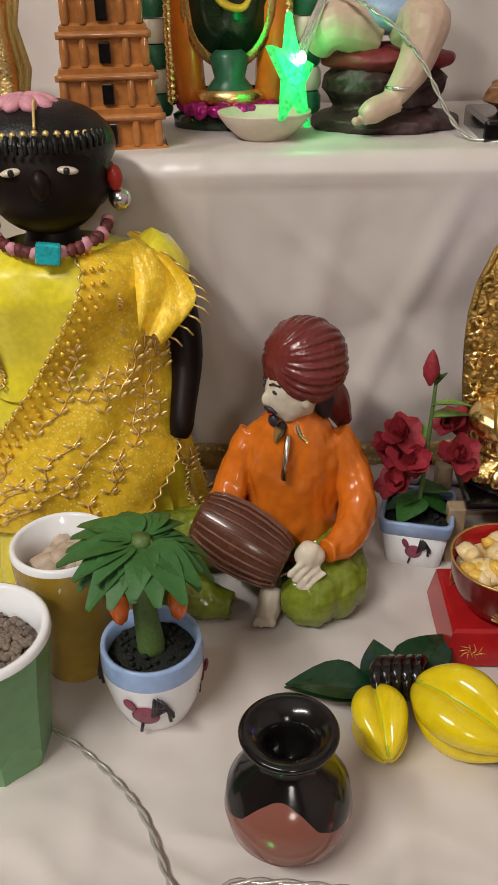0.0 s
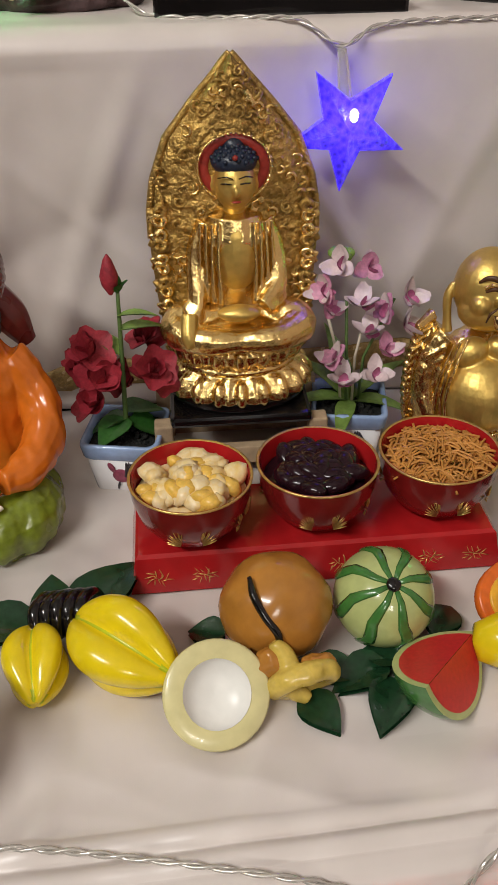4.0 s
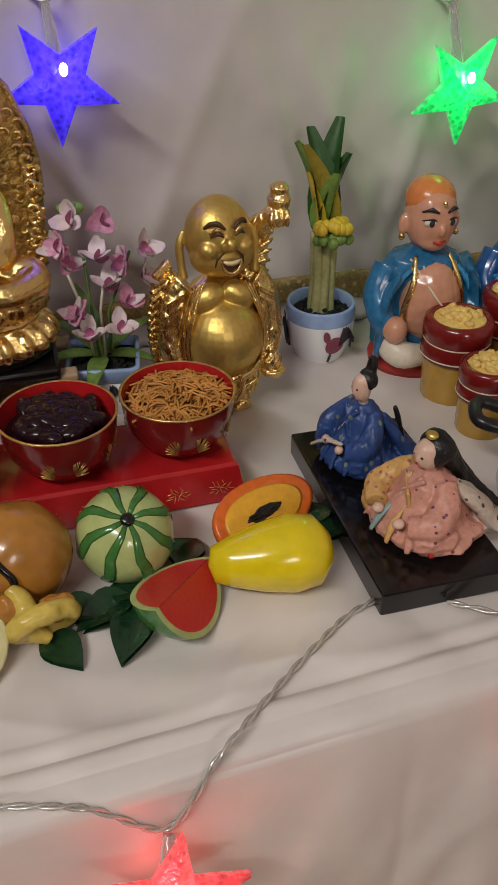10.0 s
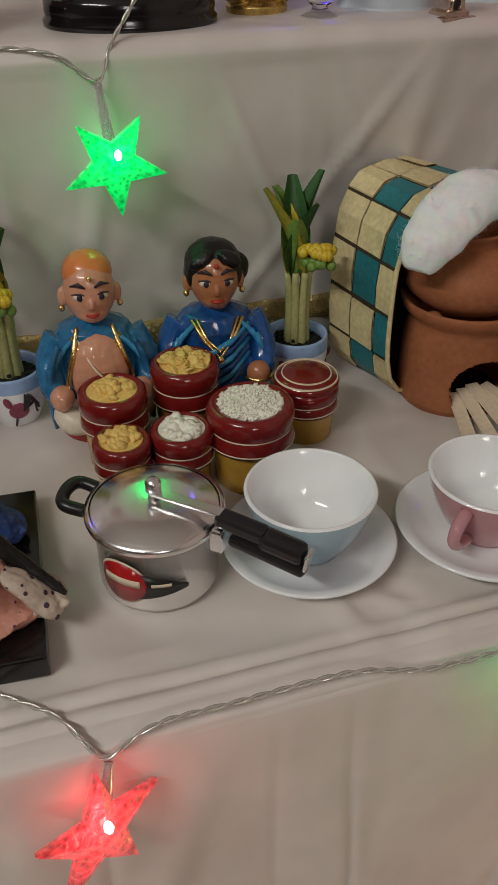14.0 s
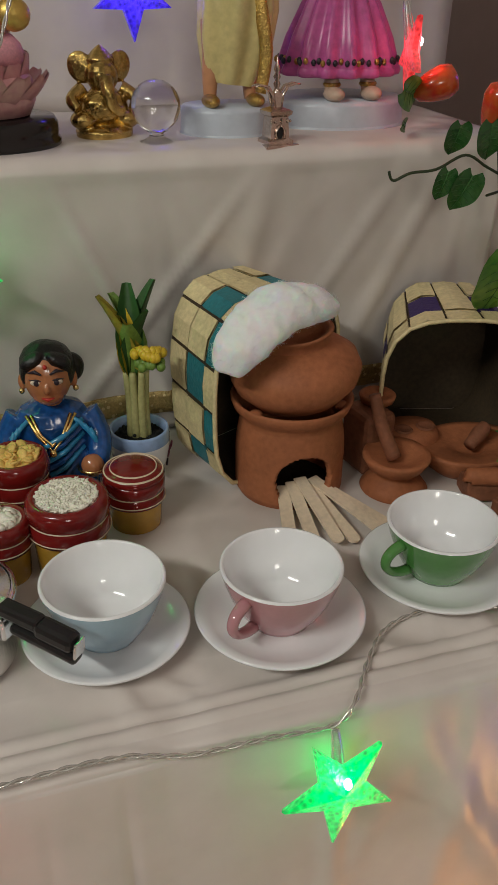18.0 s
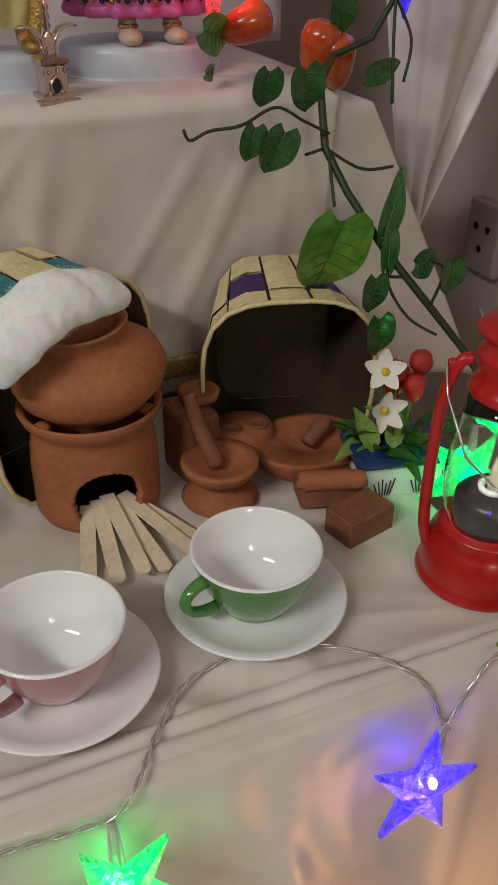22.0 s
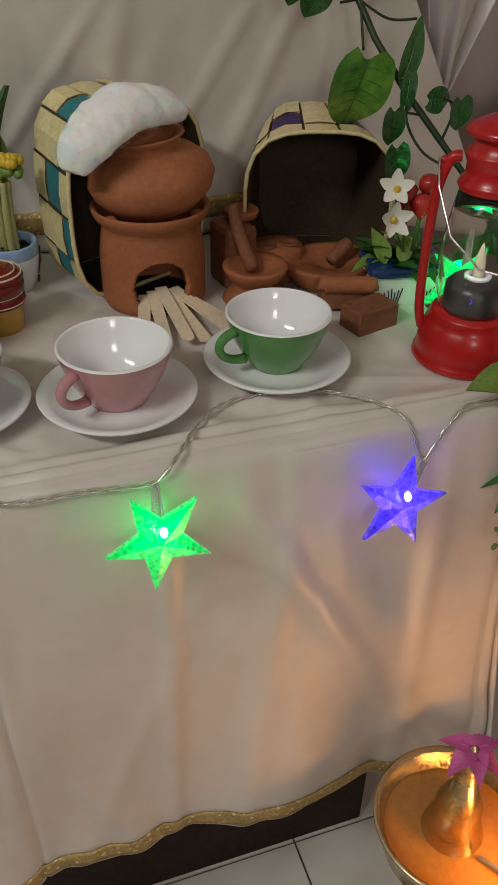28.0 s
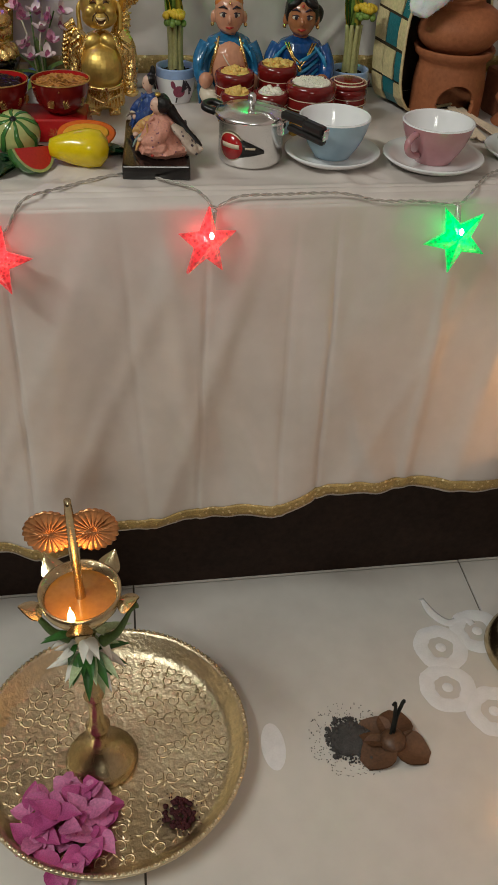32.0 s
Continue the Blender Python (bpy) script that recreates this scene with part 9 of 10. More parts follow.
def lotus_statue(at, second):
    t = thing("round_plinth", at, "round black lacquered plinth under a lotus statue", "display base", "round black plinths")
    Kit().lathe([(0, 0), (0.067, 0), (0.071, 0.003), (0.071, 0.007), (0.0685, 0.010), (0.0695, 0.014), (0.0690, 0.021), (0.0660, 0.0265), (0, 0.0275)], 56, squash=0.8).make("plinth_disc", BLACK, t)
    k = Kit()
    k.lathe([(0, 0), (0.046, 0), (0.052, 0.012), (0.050, 0.030), (0.040, 0.042), (0, 0.044)], 40, 0, squash=0.8)
    for ring, (r, z, p, ln) in enumerate(((0.038, 0.006, 26, 0.036), (0.036, 0.012, 52, 0.038), (0.030, 0.018, 70, 0.036))):
        for i in range(14):
            a = i * 360 / 14 + ring * 13
            k.leaf((r * math.cos(radians(a)), 0.8 * r * math.sin(radians(a)), z), ln, 0.030, a - 90, p, 0, -0.35, 0.30, n=8, thick=0.0015, tip=0.86)
    k.tube([(-0.006, -0.014, 0.048), (0.032, -0.018, 0.052), (0.016, -0.034, 0.048)], [0.014, 0.014, 0.009], 4, 12)
    k.tube([(0.006, -0.014, 0.048), (-0.032, -0.018, 0.052), (-0.016, -0.034, 0.048)], [0.014, 0.014, 0.009], 4 if not second else 1, 12)
    k.lathe([(0.022, 0.046), (0.018, 0.064), (0.021, 0.082), (0.016, 0.092), (0.006, 0.096)], 20, 3, squash=0.75)
    k.ball((0, -0.002, 0.108), (0.013, 0.013, 0.016), 3, segs=16)
    k.ball((0, 0.002, 0.113), (0.016, 0.015, 0.016), 2, segs=16)
    k.lathe([(0.013, 0.118), (0.015, 0.122), (0.008, 0.136), (0, 0.142)], 18, 5)
    for s in (-1, 1):
        k.tube([(0.019 * s, 0, 0.086), (0.030 * s, -0.010, 0.070), (0.022 * s, -0.024, 0.066)], [0.007, 0.0065, 0.005], 3, 10)
    if second:
        k.tube([(-0.052, -0.022, 0.052), (-0.02, -0.030, 0.064), (0.030, -0.032, 0.078)], [0.007, 0.004, 0.004], 5, 10)
        k.ball((0.038, -0.030, 0.080), (0.014, 0.011, 0.013), 5)
        k.leaf((-0.01, -0.034, 0.05), 0.034, 0.030, 200, -20, 4, 0.3)
    else:
        for i in range(40):
            k.ball((0.036 + 0.004 * math.cos(i * 1.3), -0.006 + 0.006 * math.sin(i * 1.3), 0.04 + 0.0022 * i), 0.0045, 6, segs=7, rings=5)
        k.lathe([(0.020, 0.044), (0.026, 0.03), (0.030, 0.014)], 20, 1, pose(0, -0.026, 0), flute=8, depth=0.1)
    ob = k.make("lotus_statue", [LOTUSPINK, CRIMSON, HAIR, SKIN, PINKPETAL, GOLDMATT, mat("blue_bead", (0.02, 0.06, 0.30), 0.25, vary=0.2)], at=at @ pose(0, 0, 0.0277))
    return tagged(ob, "painted resin statue seated on a pink lotus", "statue", "lotus statues")


lotus_statue(pose(0.472, 0.452, UPPER), False)
lotus_statue(pose(0.652, 0.446, UPPER), True)


def gold_idol(at):
    k = Kit()
    k.lathe([(0, 0), (0.026, 0), (0.027, 0.008), (0.022, 0.012), (0, 0.012)], 28, 0)
    k.ball((0, -0.002, 0.028), (0.023, 0.018, 0.018), 0, rough=0.15)
    for s in (-1, 1):
        k.ball((0.020 * s, -0.006, 0.018), (0.013, 0.013, 0.009), 0)
        k.ball((0.0175 * s, 0.002, 0.062), (0.0125, 0.0035, 0.0145), 0, (0, 28 * s, 18 * s), 14, 10)
        k.tube([(0.018 * s, 0, 0.044), (0.030 * s, -0.006, 0.036), (0.026 * s, -0.014, 0.028)], [0.007, 0.006, 0.005], 0, 10)
    k.ball((0, -0.004, 0.055), (0.015, 0.014, 0.015), 0)
    k.tube([(0, -0.016, 0.054), (0, -0.024, 0.044), (0.003, -0.025, 0.032), (0.010, -0.024, 0.026), (0.014, -0.022, 0.030)], [0.007, 0.0065, 0.0055, 0.0045, 0.003], 0, 12)
    k.lathe([(0.012, 0.066), (0.013, 0.069), (0.007, 0.076), (0.002, 0.080), (0, 0.081)], 18, 0)
    for i in range(14):
        k.ball((0.02 * math.cos(i * 0.45), -0.018 * math.sin(i * 0.225) - 0.004, 0.04 - 0.012 * math.sin(i * 0.225)), 0.0022, 0, segs=6, rings=4)
    sculpt(k, (0,), 0.0009, 2)
    ob = k.make("gold_idol", [mat("antique_gold", (0.50, 0.34, 0.11), 0.24, 0.95, 0.5, 90, 0.4, 300)], at=at)
    return tagged(ob, "small dull gold idol with large ears and trunk", "statue")


gold_idol(pose(0.766, 0.468, UPPER, 0, 0, 5))
gl = thing("glass_globe", (0.806, 0.420, UPPER), "clear crystal globe on a glass foot", "ornament")
Kit().ball((0, 0, 0.034), 0.0225, 0, segs=28, rings=18).make("globe_ball", GLASS, gl)
Kit().lathe([(0, 0), (0.016, 0), (0.017, 0.003), (0.008, 0.007), (0.006, 0.011), (0.010, 0.013), (0, 0.0135)], 28).make("foot", GLASS, gl)


def dancer(at, r, dress, words, full):
    t = thing("figure_plinth", at, "pale grey round plinth under a painted figure", "plinth", "pale round plinths")
    Kit().lathe([(0, 0), (r, 0), (r * 1.01, 0.004), (r * 1.0, 0.024), (r * 0.97, 0.0285), (0, 0.029)], 48, squash=0.8).make("plinth_disc", GREYBASE, t)
    Kit().lathe([(r * 0.985, 0.0), (r * 1.03, 0.001), (r * 1.03, 0.004), (r * 1.0, 0.006)], 48, squash=0.8).make("plinth_foot", GREYBASE, t)
    k = Kit()
    if full:
        k.lathe([(0.058, 0.024), (0.060, 0.030), (0.052, 0.055), (0.038, 0.085), (0.022, 0.11), (0.016, 0.13), (0.020, 0.15), (0.01, 0.17)], 112, 0, squash=0.85, flute=15, depth=0.07)
        for i in range(64):
            a = 6.283 * i / 64
            q = 0.0600 * (1 + 0.07 * math.cos(15 * a))
            k.ball((q * math.cos(a), 0.85 * q * math.sin(a), 0.034 + 0.0015 * (i % 2)), (0.0026, 0.0026, 0.0032), 4 if i % 3 else 1, segs=6, rings=5)
        k.lathe([(0.0560, 0.020), (0.0605, 0.021), (0.0620, 0.025), (0.0605, 0.029)], 112, 0, squash=0.85, flute=15, depth=0.07)
        for s in (-1, 1):
            k.ball((0.020 * s, -0.042, 0.006), (0.010, 0.015, 0.007), 3)
            k.tube([(0.020 * s, -0.036, 0.006), (0.019 * s, -0.030, 0.026)], 0.0075, 3, 10)
            k.lathe([(0.0078, 0), (0.0092, 0.002), (0.0078, 0.004)], 16, 1, pose(0.0195 * s, -0.034, 0.012))
    else:
        for s in (-1, 1):
            k.tube([(0.020 * s, -0.008, 0.005), (0.018 * s, -0.004, 0.035), (0.012 * s, 0, 0.07)], [0.006, 0.008, 0.014], 2, 12)
            k.ball((0.022 * s, -0.018, 0.005), (0.008, 0.016, 0.006), 1)
        k.lathe([(0.023, 0.018), (0.026, 0.024), (0.034, 0.055), (0.036, 0.085), (0.030, 0.12), (0.02, 0.15)], 80, 0, at=pose(0, 0, 0, 0, 7, 0), squash=0.75, flute=7, depth=0.10)
        k.tube([(0.02, -0.02, 0.10), (0.028, -0.028, 0.05), (0.024, -0.026, 0.012)], [0.008, 0.007, 0.006], 1, 8, flat=0.5)
    k.ball((0, 0, 0.19), (0.018, 0.018, 0.022), 2)
    ob = k.make("painted_figure", [dress, GOLDDARK, SKIN, BABYSKIN, INK], at=at @ pose(0, 0, 0.0292))
    return tagged(ob, words, "statue")


dancer(pose(0.884, 0.455, UPPER), 0.046, CREAMDRESS, "painted statue in a cream yellow dress", False)
dancer(pose(1.012, 0.492, UPPER), 0.072, PINKDRESS, "painted statue in a wide hot pink skirt", True)
ct = thing("metal_tower", pose(0.911, 0.392, UPPER, 0, 0, 10), "small bronze-coloured metal tower souvenir", "ornament")
TOWERMETAL = mat("rosy_silver_metal", (0.62, 0.50, 0.43), 0.22, 1.0, 0.2, 200)
Kit().box((0, 0, 0.0015), (0.034, 0.030, 0.003), 0, (0, 0, 0), 0.0006).make("base_plate", TOWERMETAL, ct)
sq = lambda a, z: [(a, a * 0.9, z), (-a, a * 0.9, z), (-a, -a * 0.9, z), (a, -a * 0.9, z)]
Kit().grid([sq(0.0125, 0.003), sq(0.0125, 0.006), sq(0.0095, 0.008), sq(0.0085, 0.026), sq(0.0110, 0.028), sq(0.0115, 0.031), sq(0.0095, 0.032), sq(0.0045, 0.034), sq(0.0038, 0.046)], 0, True, False, None, True).make("shaft", TOWERMETAL, ct)
for s in (-1, 1):
    Kit().tube([(0.0045 * s, -0.0088, 0.007), (0.0045 * s, -0.0090, 0.014), (0.002 * s, -0.0090, 0.018), (0, -0.0090, 0.019)], 0.0011, 0, 6).make("arch_rib", TOWERMETAL, ct)
Kit().ball((0, -0.0084, 0.012), (0.0032, 0.0012, 0.0055), 0).make("dark_opening", BLACKPL, ct, "dark arched opening")
for i in range(9):
    Kit().ball((0.0100 * math.cos(i * 0.7), -0.0088, 0.0225 + 0.0012 * math.sin(i * 2.0)), 0.0013, 0, segs=7, rings=5).make("bead", TOWERMETAL, ct)
for s in (-1, 1):
    for y in (-0.003, 0.004):
        Kit().tube([(0.003 * s, y, 0.034), (0.005 * s, y, 0.044), (0.010 * s, y, 0.051), (0.018 * s, y, 0.053), (0.023 * s, y, 0.052)], [0.0014, 0.0014, 0.0013, 0.0011, 0.0008], 0, 6).make("arm", TOWERMETAL, ct)
Kit().lathe([(0.0038, 0.046), (0.0020, 0.050), (0.0034, 0.053), (0.0018, 0.056), (0.0034, 0.059), (0.0018, 0.062), (0.0030, 0.065), (0.0012, 0.070), (0.0, 0.078)], 14).make("spire", TOWERMETAL, ct)

# ---------------------------------------------------------------- star lights on twisted wire
WIRE = mat("clear_wire_sleeve", (0.60, 0.57, 0.52), 0.18, 0.55, 0.1, 200)


def light_string(points, words):
    """Two clear wires twisted round each other along a smooth line."""
    pts = [Vector(p) for p in points]
    fine = []
    for i in range(len(pts) - 1):
        p0, p1, p2, p3 = pts[max(i - 1, 0)], pts[i], pts[i + 1], pts[min(i + 2, len(pts) - 1)]
        n = max(2, int((p2 - p1).length / 0.003))
        for j in range(n):
            u = j / n
            fine.append(0.5 * (2 * p1 + (p2 - p0) * u + (2 * p0 - 5 * p1 + 4 * p2 - p3) * u * u + (3 * p1 - p0 - 3 * p2 + p3) * u ** 3))
    t = thing("light_string", (0, 0, 0), words, "fairy lights")
    for ph in (0, math.pi):
        path = []
        for i, p in enumerate(fine):
            d = (fine[min(i + 1, len(fine) - 1)] - fine[max(i - 1, 0)]).normalized()
            side = d.cross(Vector((0.1, 0.3, 1))).normalized()
            up = side.cross(d)
            a = ph + i * 0.003 / 0.026 * 6.283
            path.append(p + 0.0010 * (math.cos(a) * side + math.sin(a) * up))
        Kit().tube(path, 0.00092, 0, 6).make("wire", WIRE, t)
    return t


E = -0.0165
light_string([(-0.22, 0.16, 0.7535), (-0.13, 0.15, 0.7535), (-0.076, 0.119, 0.7535), (-0.031, 0.073, 0.7535), (-0.004, 0.020, 0.754), (0.024, 0.030, 0.754), (0.074, 0.026, 0.754), (0.116, 0.020, 0.754), (0.186, 0.002, 0.754), (0.245, -0.012, 0.746), (0.283, E, 0.716), (0.312, -0.010, 0.752), (0.355, 0.020, 0.754), (0.400, 0.048, 0.754), (0.420, 0.055, 0.754), (0.4285, 0.057, 0.754)], "clear twisted fairy light wire lying along the cloth")
light_string([(0.462, 0.042, 0.7545), (0.500, 0.012, 0.7545), (0.515, -0.010, 0.752), (0.526, E, 0.742), (0.555, -0.011, 0.752), (0.604, -0.011, 0.7535), (0.673, -0.011, 0.7535), (0.720, E, 0.746), (0.768, E, 0.744), (0.817, E, 0.740), (0.834, -0.012, 0.752), (0.859, 0.020, 0.7545), (0.885, 0.046, 0.7535), (0.920, 0.056, 0.7525), (0.955, 0.050, 0.7525), (0.981, 0.040, 0.7535), (1.010, 0.012, 0.7545), (1.026, -0.012, 0.748), (1.042, E, 0.712), (1.062, -0.014, 0.738), (1.080, -0.010, 0.752), (1.115, -0.012, 0.752)], "clear twisted fairy light wire hanging over the table edge")
light_string([(0.085, 0.470, 1.14), (0.110, 0.440, 1.130), (0.150, 0.425, 1.100), (0.185, 0.410, 1.046), (0.215, 0.392, 1.0385), (0.255, 0.385, 1.0385), (0.290, 0.372, 1.0375), (0.315, 0.361, 1.024), (0.345, 0.370, 1.034), (0.426, 0.372, 1.035), (0.475, 0.370, 1.034), (0.538, 0.373, 1.036), (0.580, 0.366, 1.030), (0.608, 0.361, 1.012), (0.622, 0.372, 1.034), (0.650, 0.372, 1.075), (0.675, 0.376, 1.125), (0.70, 0.40, 1.19)], "clear twisted fairy light wire along the upper step")
light_string([(1.02, 0.43, 1.20), (1.046, 0.42, 1.155), (1.10, 0.44, 1.22), (1.216, 0.40, 1.175), (1.26, 0.42, 1.25)], "clear twisted fairy light wire above the upper step")
light_string([(0.68, 0.56, 1.34), (0.74, 0.545, 1.27), (0.80, 0.523, 1.207), (0.86, 0.545, 1.27), (0.93, 0.56, 1.34)], "clear twisted fairy light wire before the third step")


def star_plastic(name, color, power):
    """Clear tinted plastic; its glow is painted into the emission, mottled and brightest round the lamp bead at its
    top.
    """
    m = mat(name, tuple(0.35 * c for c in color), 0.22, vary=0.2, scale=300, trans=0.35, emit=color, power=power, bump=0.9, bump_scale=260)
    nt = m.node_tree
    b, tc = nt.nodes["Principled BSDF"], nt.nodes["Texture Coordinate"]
    # The bead's light on the shell is set by distance, not traced.
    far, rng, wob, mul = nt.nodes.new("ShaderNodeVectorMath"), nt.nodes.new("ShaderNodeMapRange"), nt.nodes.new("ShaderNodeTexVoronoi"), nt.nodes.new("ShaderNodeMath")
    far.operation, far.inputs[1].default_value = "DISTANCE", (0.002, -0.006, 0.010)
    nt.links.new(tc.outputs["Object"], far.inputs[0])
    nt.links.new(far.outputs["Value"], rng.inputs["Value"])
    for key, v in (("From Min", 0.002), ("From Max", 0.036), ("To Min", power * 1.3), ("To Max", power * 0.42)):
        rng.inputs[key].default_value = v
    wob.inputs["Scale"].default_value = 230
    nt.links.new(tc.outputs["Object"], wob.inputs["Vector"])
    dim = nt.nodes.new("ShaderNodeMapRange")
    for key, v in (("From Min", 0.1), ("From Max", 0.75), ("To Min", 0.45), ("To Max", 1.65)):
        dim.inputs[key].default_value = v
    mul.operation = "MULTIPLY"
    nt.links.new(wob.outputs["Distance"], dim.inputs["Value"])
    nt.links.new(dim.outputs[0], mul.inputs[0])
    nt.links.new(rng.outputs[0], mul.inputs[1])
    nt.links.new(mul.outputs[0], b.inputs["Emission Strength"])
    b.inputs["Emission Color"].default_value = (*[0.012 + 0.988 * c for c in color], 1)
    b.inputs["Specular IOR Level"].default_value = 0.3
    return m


def star_light(c, top, color, power, spin, tilt, words, turn=0.0):
    """Translucent plastic star with a lamp bead in it, hung by its socket from the wire at top."""
    name = words.split()[0]
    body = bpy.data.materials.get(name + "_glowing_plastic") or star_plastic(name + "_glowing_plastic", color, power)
    led = bpy.data.materials.get(name + "_lamp_bead") or mat(name + "_lamp_bead", (0.9, 0.9, 0.9), 0.3, emit=tuple(0.45 + 0.55 * v for v in color), power=9.0)
    at = pose(*c, 0, 0, turn) @ pose(0, 0, 0, tilt, 0, 0)
    t = thing("star_light", at, words, "fairy light", "star lights on the wire")
    R, r, n = 0.042, 0.0175, 3
    ring = []
    for i in range(10):
        a0, a1 = radians(90 + spin + 36 * i), radians(90 + spin + 36 * (i + 1))
        q0, q1 = (R, r) if i % 2 == 0 else (r, R)
        for j in range(n):
            u = j / n
            ring.append((q0 * math.cos(a0) * (1 - u) + q1 * math.cos(a1) * u, q0 * math.sin(a0) * (1 - u) + q1 * math.sin(a1) * u))
    k = Kit()
    rows = [[(x * s, -d, z * s) for x, z in ring] for s, d in ((0.02, 0.0085), (0.35, 0.0066), (0.7, 0.0040), (0.97, 0.0026), (1.0, 0.0), (0.97, -0.0026), (0.6, -0.005), (0.02, -0.006))]
    k.grid(rows, 0, True, False)
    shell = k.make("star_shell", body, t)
    Kit().ball((0.002, -0.0085, 0.010), (0.0028, 0.003, 0.0042), 0, segs=10, rings=8).make("lamp_bead", led, shell, "bright lamp bead in the star")
    tip = at.inverted() @ Vector(top)
    d = tip.normalized()
    Kit().tube([d * 0.010, d * 0.022, tip], [0.0046, 0.0044, 0.0030], 0, 12).make("socket", bpy.data.materials.get("clear_lamp_socket") or mat("clear_lamp_socket", (0.6, 0.58, 0.56), 0.15, trans=0.7), t, "clear plastic lamp socket")
    # the lamp bead shines through both faces of the clear shell
    for y, watts in ((-0.018, 0.045), (0.0095, 0.016)):
        lamp = bpy.data.lights.new("star_lamp", "POINT")
        lamp.energy, lamp.color, lamp.shadow_soft_size = watts, color, 0.012
        lo = new("star_lamp", lamp)
        lo.parent = t
        lo.location = (0, y, 0.006)
    return t


REDL, GREENL, BLUEL = (1.0, 0.05, 0.06), (0.0, 0.95, 0.16), (0.06, 0.02, 1.0)
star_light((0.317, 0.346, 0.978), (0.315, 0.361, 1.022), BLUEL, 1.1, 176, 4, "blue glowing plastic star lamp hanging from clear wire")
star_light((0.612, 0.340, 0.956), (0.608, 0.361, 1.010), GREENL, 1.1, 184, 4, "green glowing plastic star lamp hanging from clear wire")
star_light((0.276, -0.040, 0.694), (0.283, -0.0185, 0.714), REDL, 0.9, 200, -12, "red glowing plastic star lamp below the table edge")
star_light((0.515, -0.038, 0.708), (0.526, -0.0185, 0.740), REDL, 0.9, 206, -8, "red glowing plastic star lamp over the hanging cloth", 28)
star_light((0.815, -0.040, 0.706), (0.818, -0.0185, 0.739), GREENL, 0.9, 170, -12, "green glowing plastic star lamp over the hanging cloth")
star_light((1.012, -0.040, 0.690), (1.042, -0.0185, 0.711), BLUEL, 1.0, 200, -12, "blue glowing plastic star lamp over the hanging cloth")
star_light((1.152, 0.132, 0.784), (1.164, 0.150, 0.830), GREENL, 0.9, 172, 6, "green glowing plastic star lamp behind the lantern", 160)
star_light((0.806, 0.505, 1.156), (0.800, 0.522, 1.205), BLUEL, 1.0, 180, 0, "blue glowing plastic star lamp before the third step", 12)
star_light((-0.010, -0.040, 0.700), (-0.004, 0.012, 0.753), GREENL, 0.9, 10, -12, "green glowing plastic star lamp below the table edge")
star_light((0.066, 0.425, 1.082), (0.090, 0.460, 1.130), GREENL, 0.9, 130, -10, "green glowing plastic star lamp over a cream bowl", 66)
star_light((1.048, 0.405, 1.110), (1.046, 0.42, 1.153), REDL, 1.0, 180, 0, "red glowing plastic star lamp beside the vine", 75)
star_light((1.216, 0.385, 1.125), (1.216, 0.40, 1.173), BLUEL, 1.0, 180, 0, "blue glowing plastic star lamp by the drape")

# ---------------------------------------------------------------- brass lamps, plate and floor offerings
FLAME = mat("oil_flame", (1.0, 0.6, 0.2), 0.5, emit=(1.0, 0.62, 0.22), power=40)
OIL = mat("warm_lamp_oil", (0.34, 0.15, 0.03), 0.1, vary=0.15, scale=60, coat=0.5)
WICKC = mat("charred_wick", (0.35, 0.28, 0.22), 0.8)


def flame(parent, c, power):
    Kit().lathe([(0.001, 0), (0.0045, 0.006), (0.004, 0.012), (0.001, 0.022), (0.0003, 0.026)], 12, 0, pose(*c)).make("flame", FLAME, parent, "small burning flame")
    lamp = bpy.data.lights.new("flame_light", "POINT")
    lamp.energy, lamp.color, lamp.shadow_soft_size = power, (1.0, 0.42, 0.12), 0.025
    lo = new("flame_light", lamp)
    lo.parent = parent
    lo.location = (c[0], c[1], c[2] + 0.03)


t = thing("brass_oil_lamp", pose(1.062, -0.140, 0.0, 0, 0, -20) @ Matrix.Diagonal((1, 1, 1.06, 1)), "tall polished brass oil lamp with a lit wick", "oil lamp")
Kit().lathe([(0, 0), (0.083, 0), (0.086, 0.006), (0.084, 0.016), (0.076, 0.026), (0.070, 0.028), (0.068, 0.040), (0.054, 0.062), (0.046, 0.070), (0.044, 0.082), (0.030, 0.098), (0.026, 0.106)], 64).make("base", BRASS, t)
k = Kit().lathe([(0.026, 0.106)] + [(0.0235 + 0.0022 * (i % 2), 0.112 + 0.006 * i) for i in range(22)] + [(0.028, 0.246), (0.034, 0.256), (0.030, 0.264)], 48)
k.make("ringed_stem", BRASS, t)
Kit().lathe([(0.022, 0.262), (0.044, 0.276), (0.064, 0.304), (0.073, 0.336), (0.077, 0.346), (0.077, 0.350), (0.071, 0.346), (0.060, 0.318), (0.040, 0.296), (0.0, 0.290)], 64).make("oil_dish", BRASS, t)
Kit().lathe([(0.0675, 0.330), (0.04, 0.331), (0, 0.331)], 48).make("oil", OIL, t, "amber oil filling the dish")
Kit().lathe([(0.030, 0.330), (0.026, 0.345), (0.020, 0.360), (0.022, 0.372), (0.012, 0.400), (0.008, 0.428), (0.010, 0.436), (0.005, 0.450), (0, 0.454)], 40).make("finial", BRASS, t)
Kit().tube([(0.02, -0.03, 0.334), (0.044, -0.052, 0.340), (0.052, -0.062, 0.350)], 0.0025, 0, 6).make("wick", WICKC, t)
flame(t, (0.053, -0.064, 0.350), 0.95)
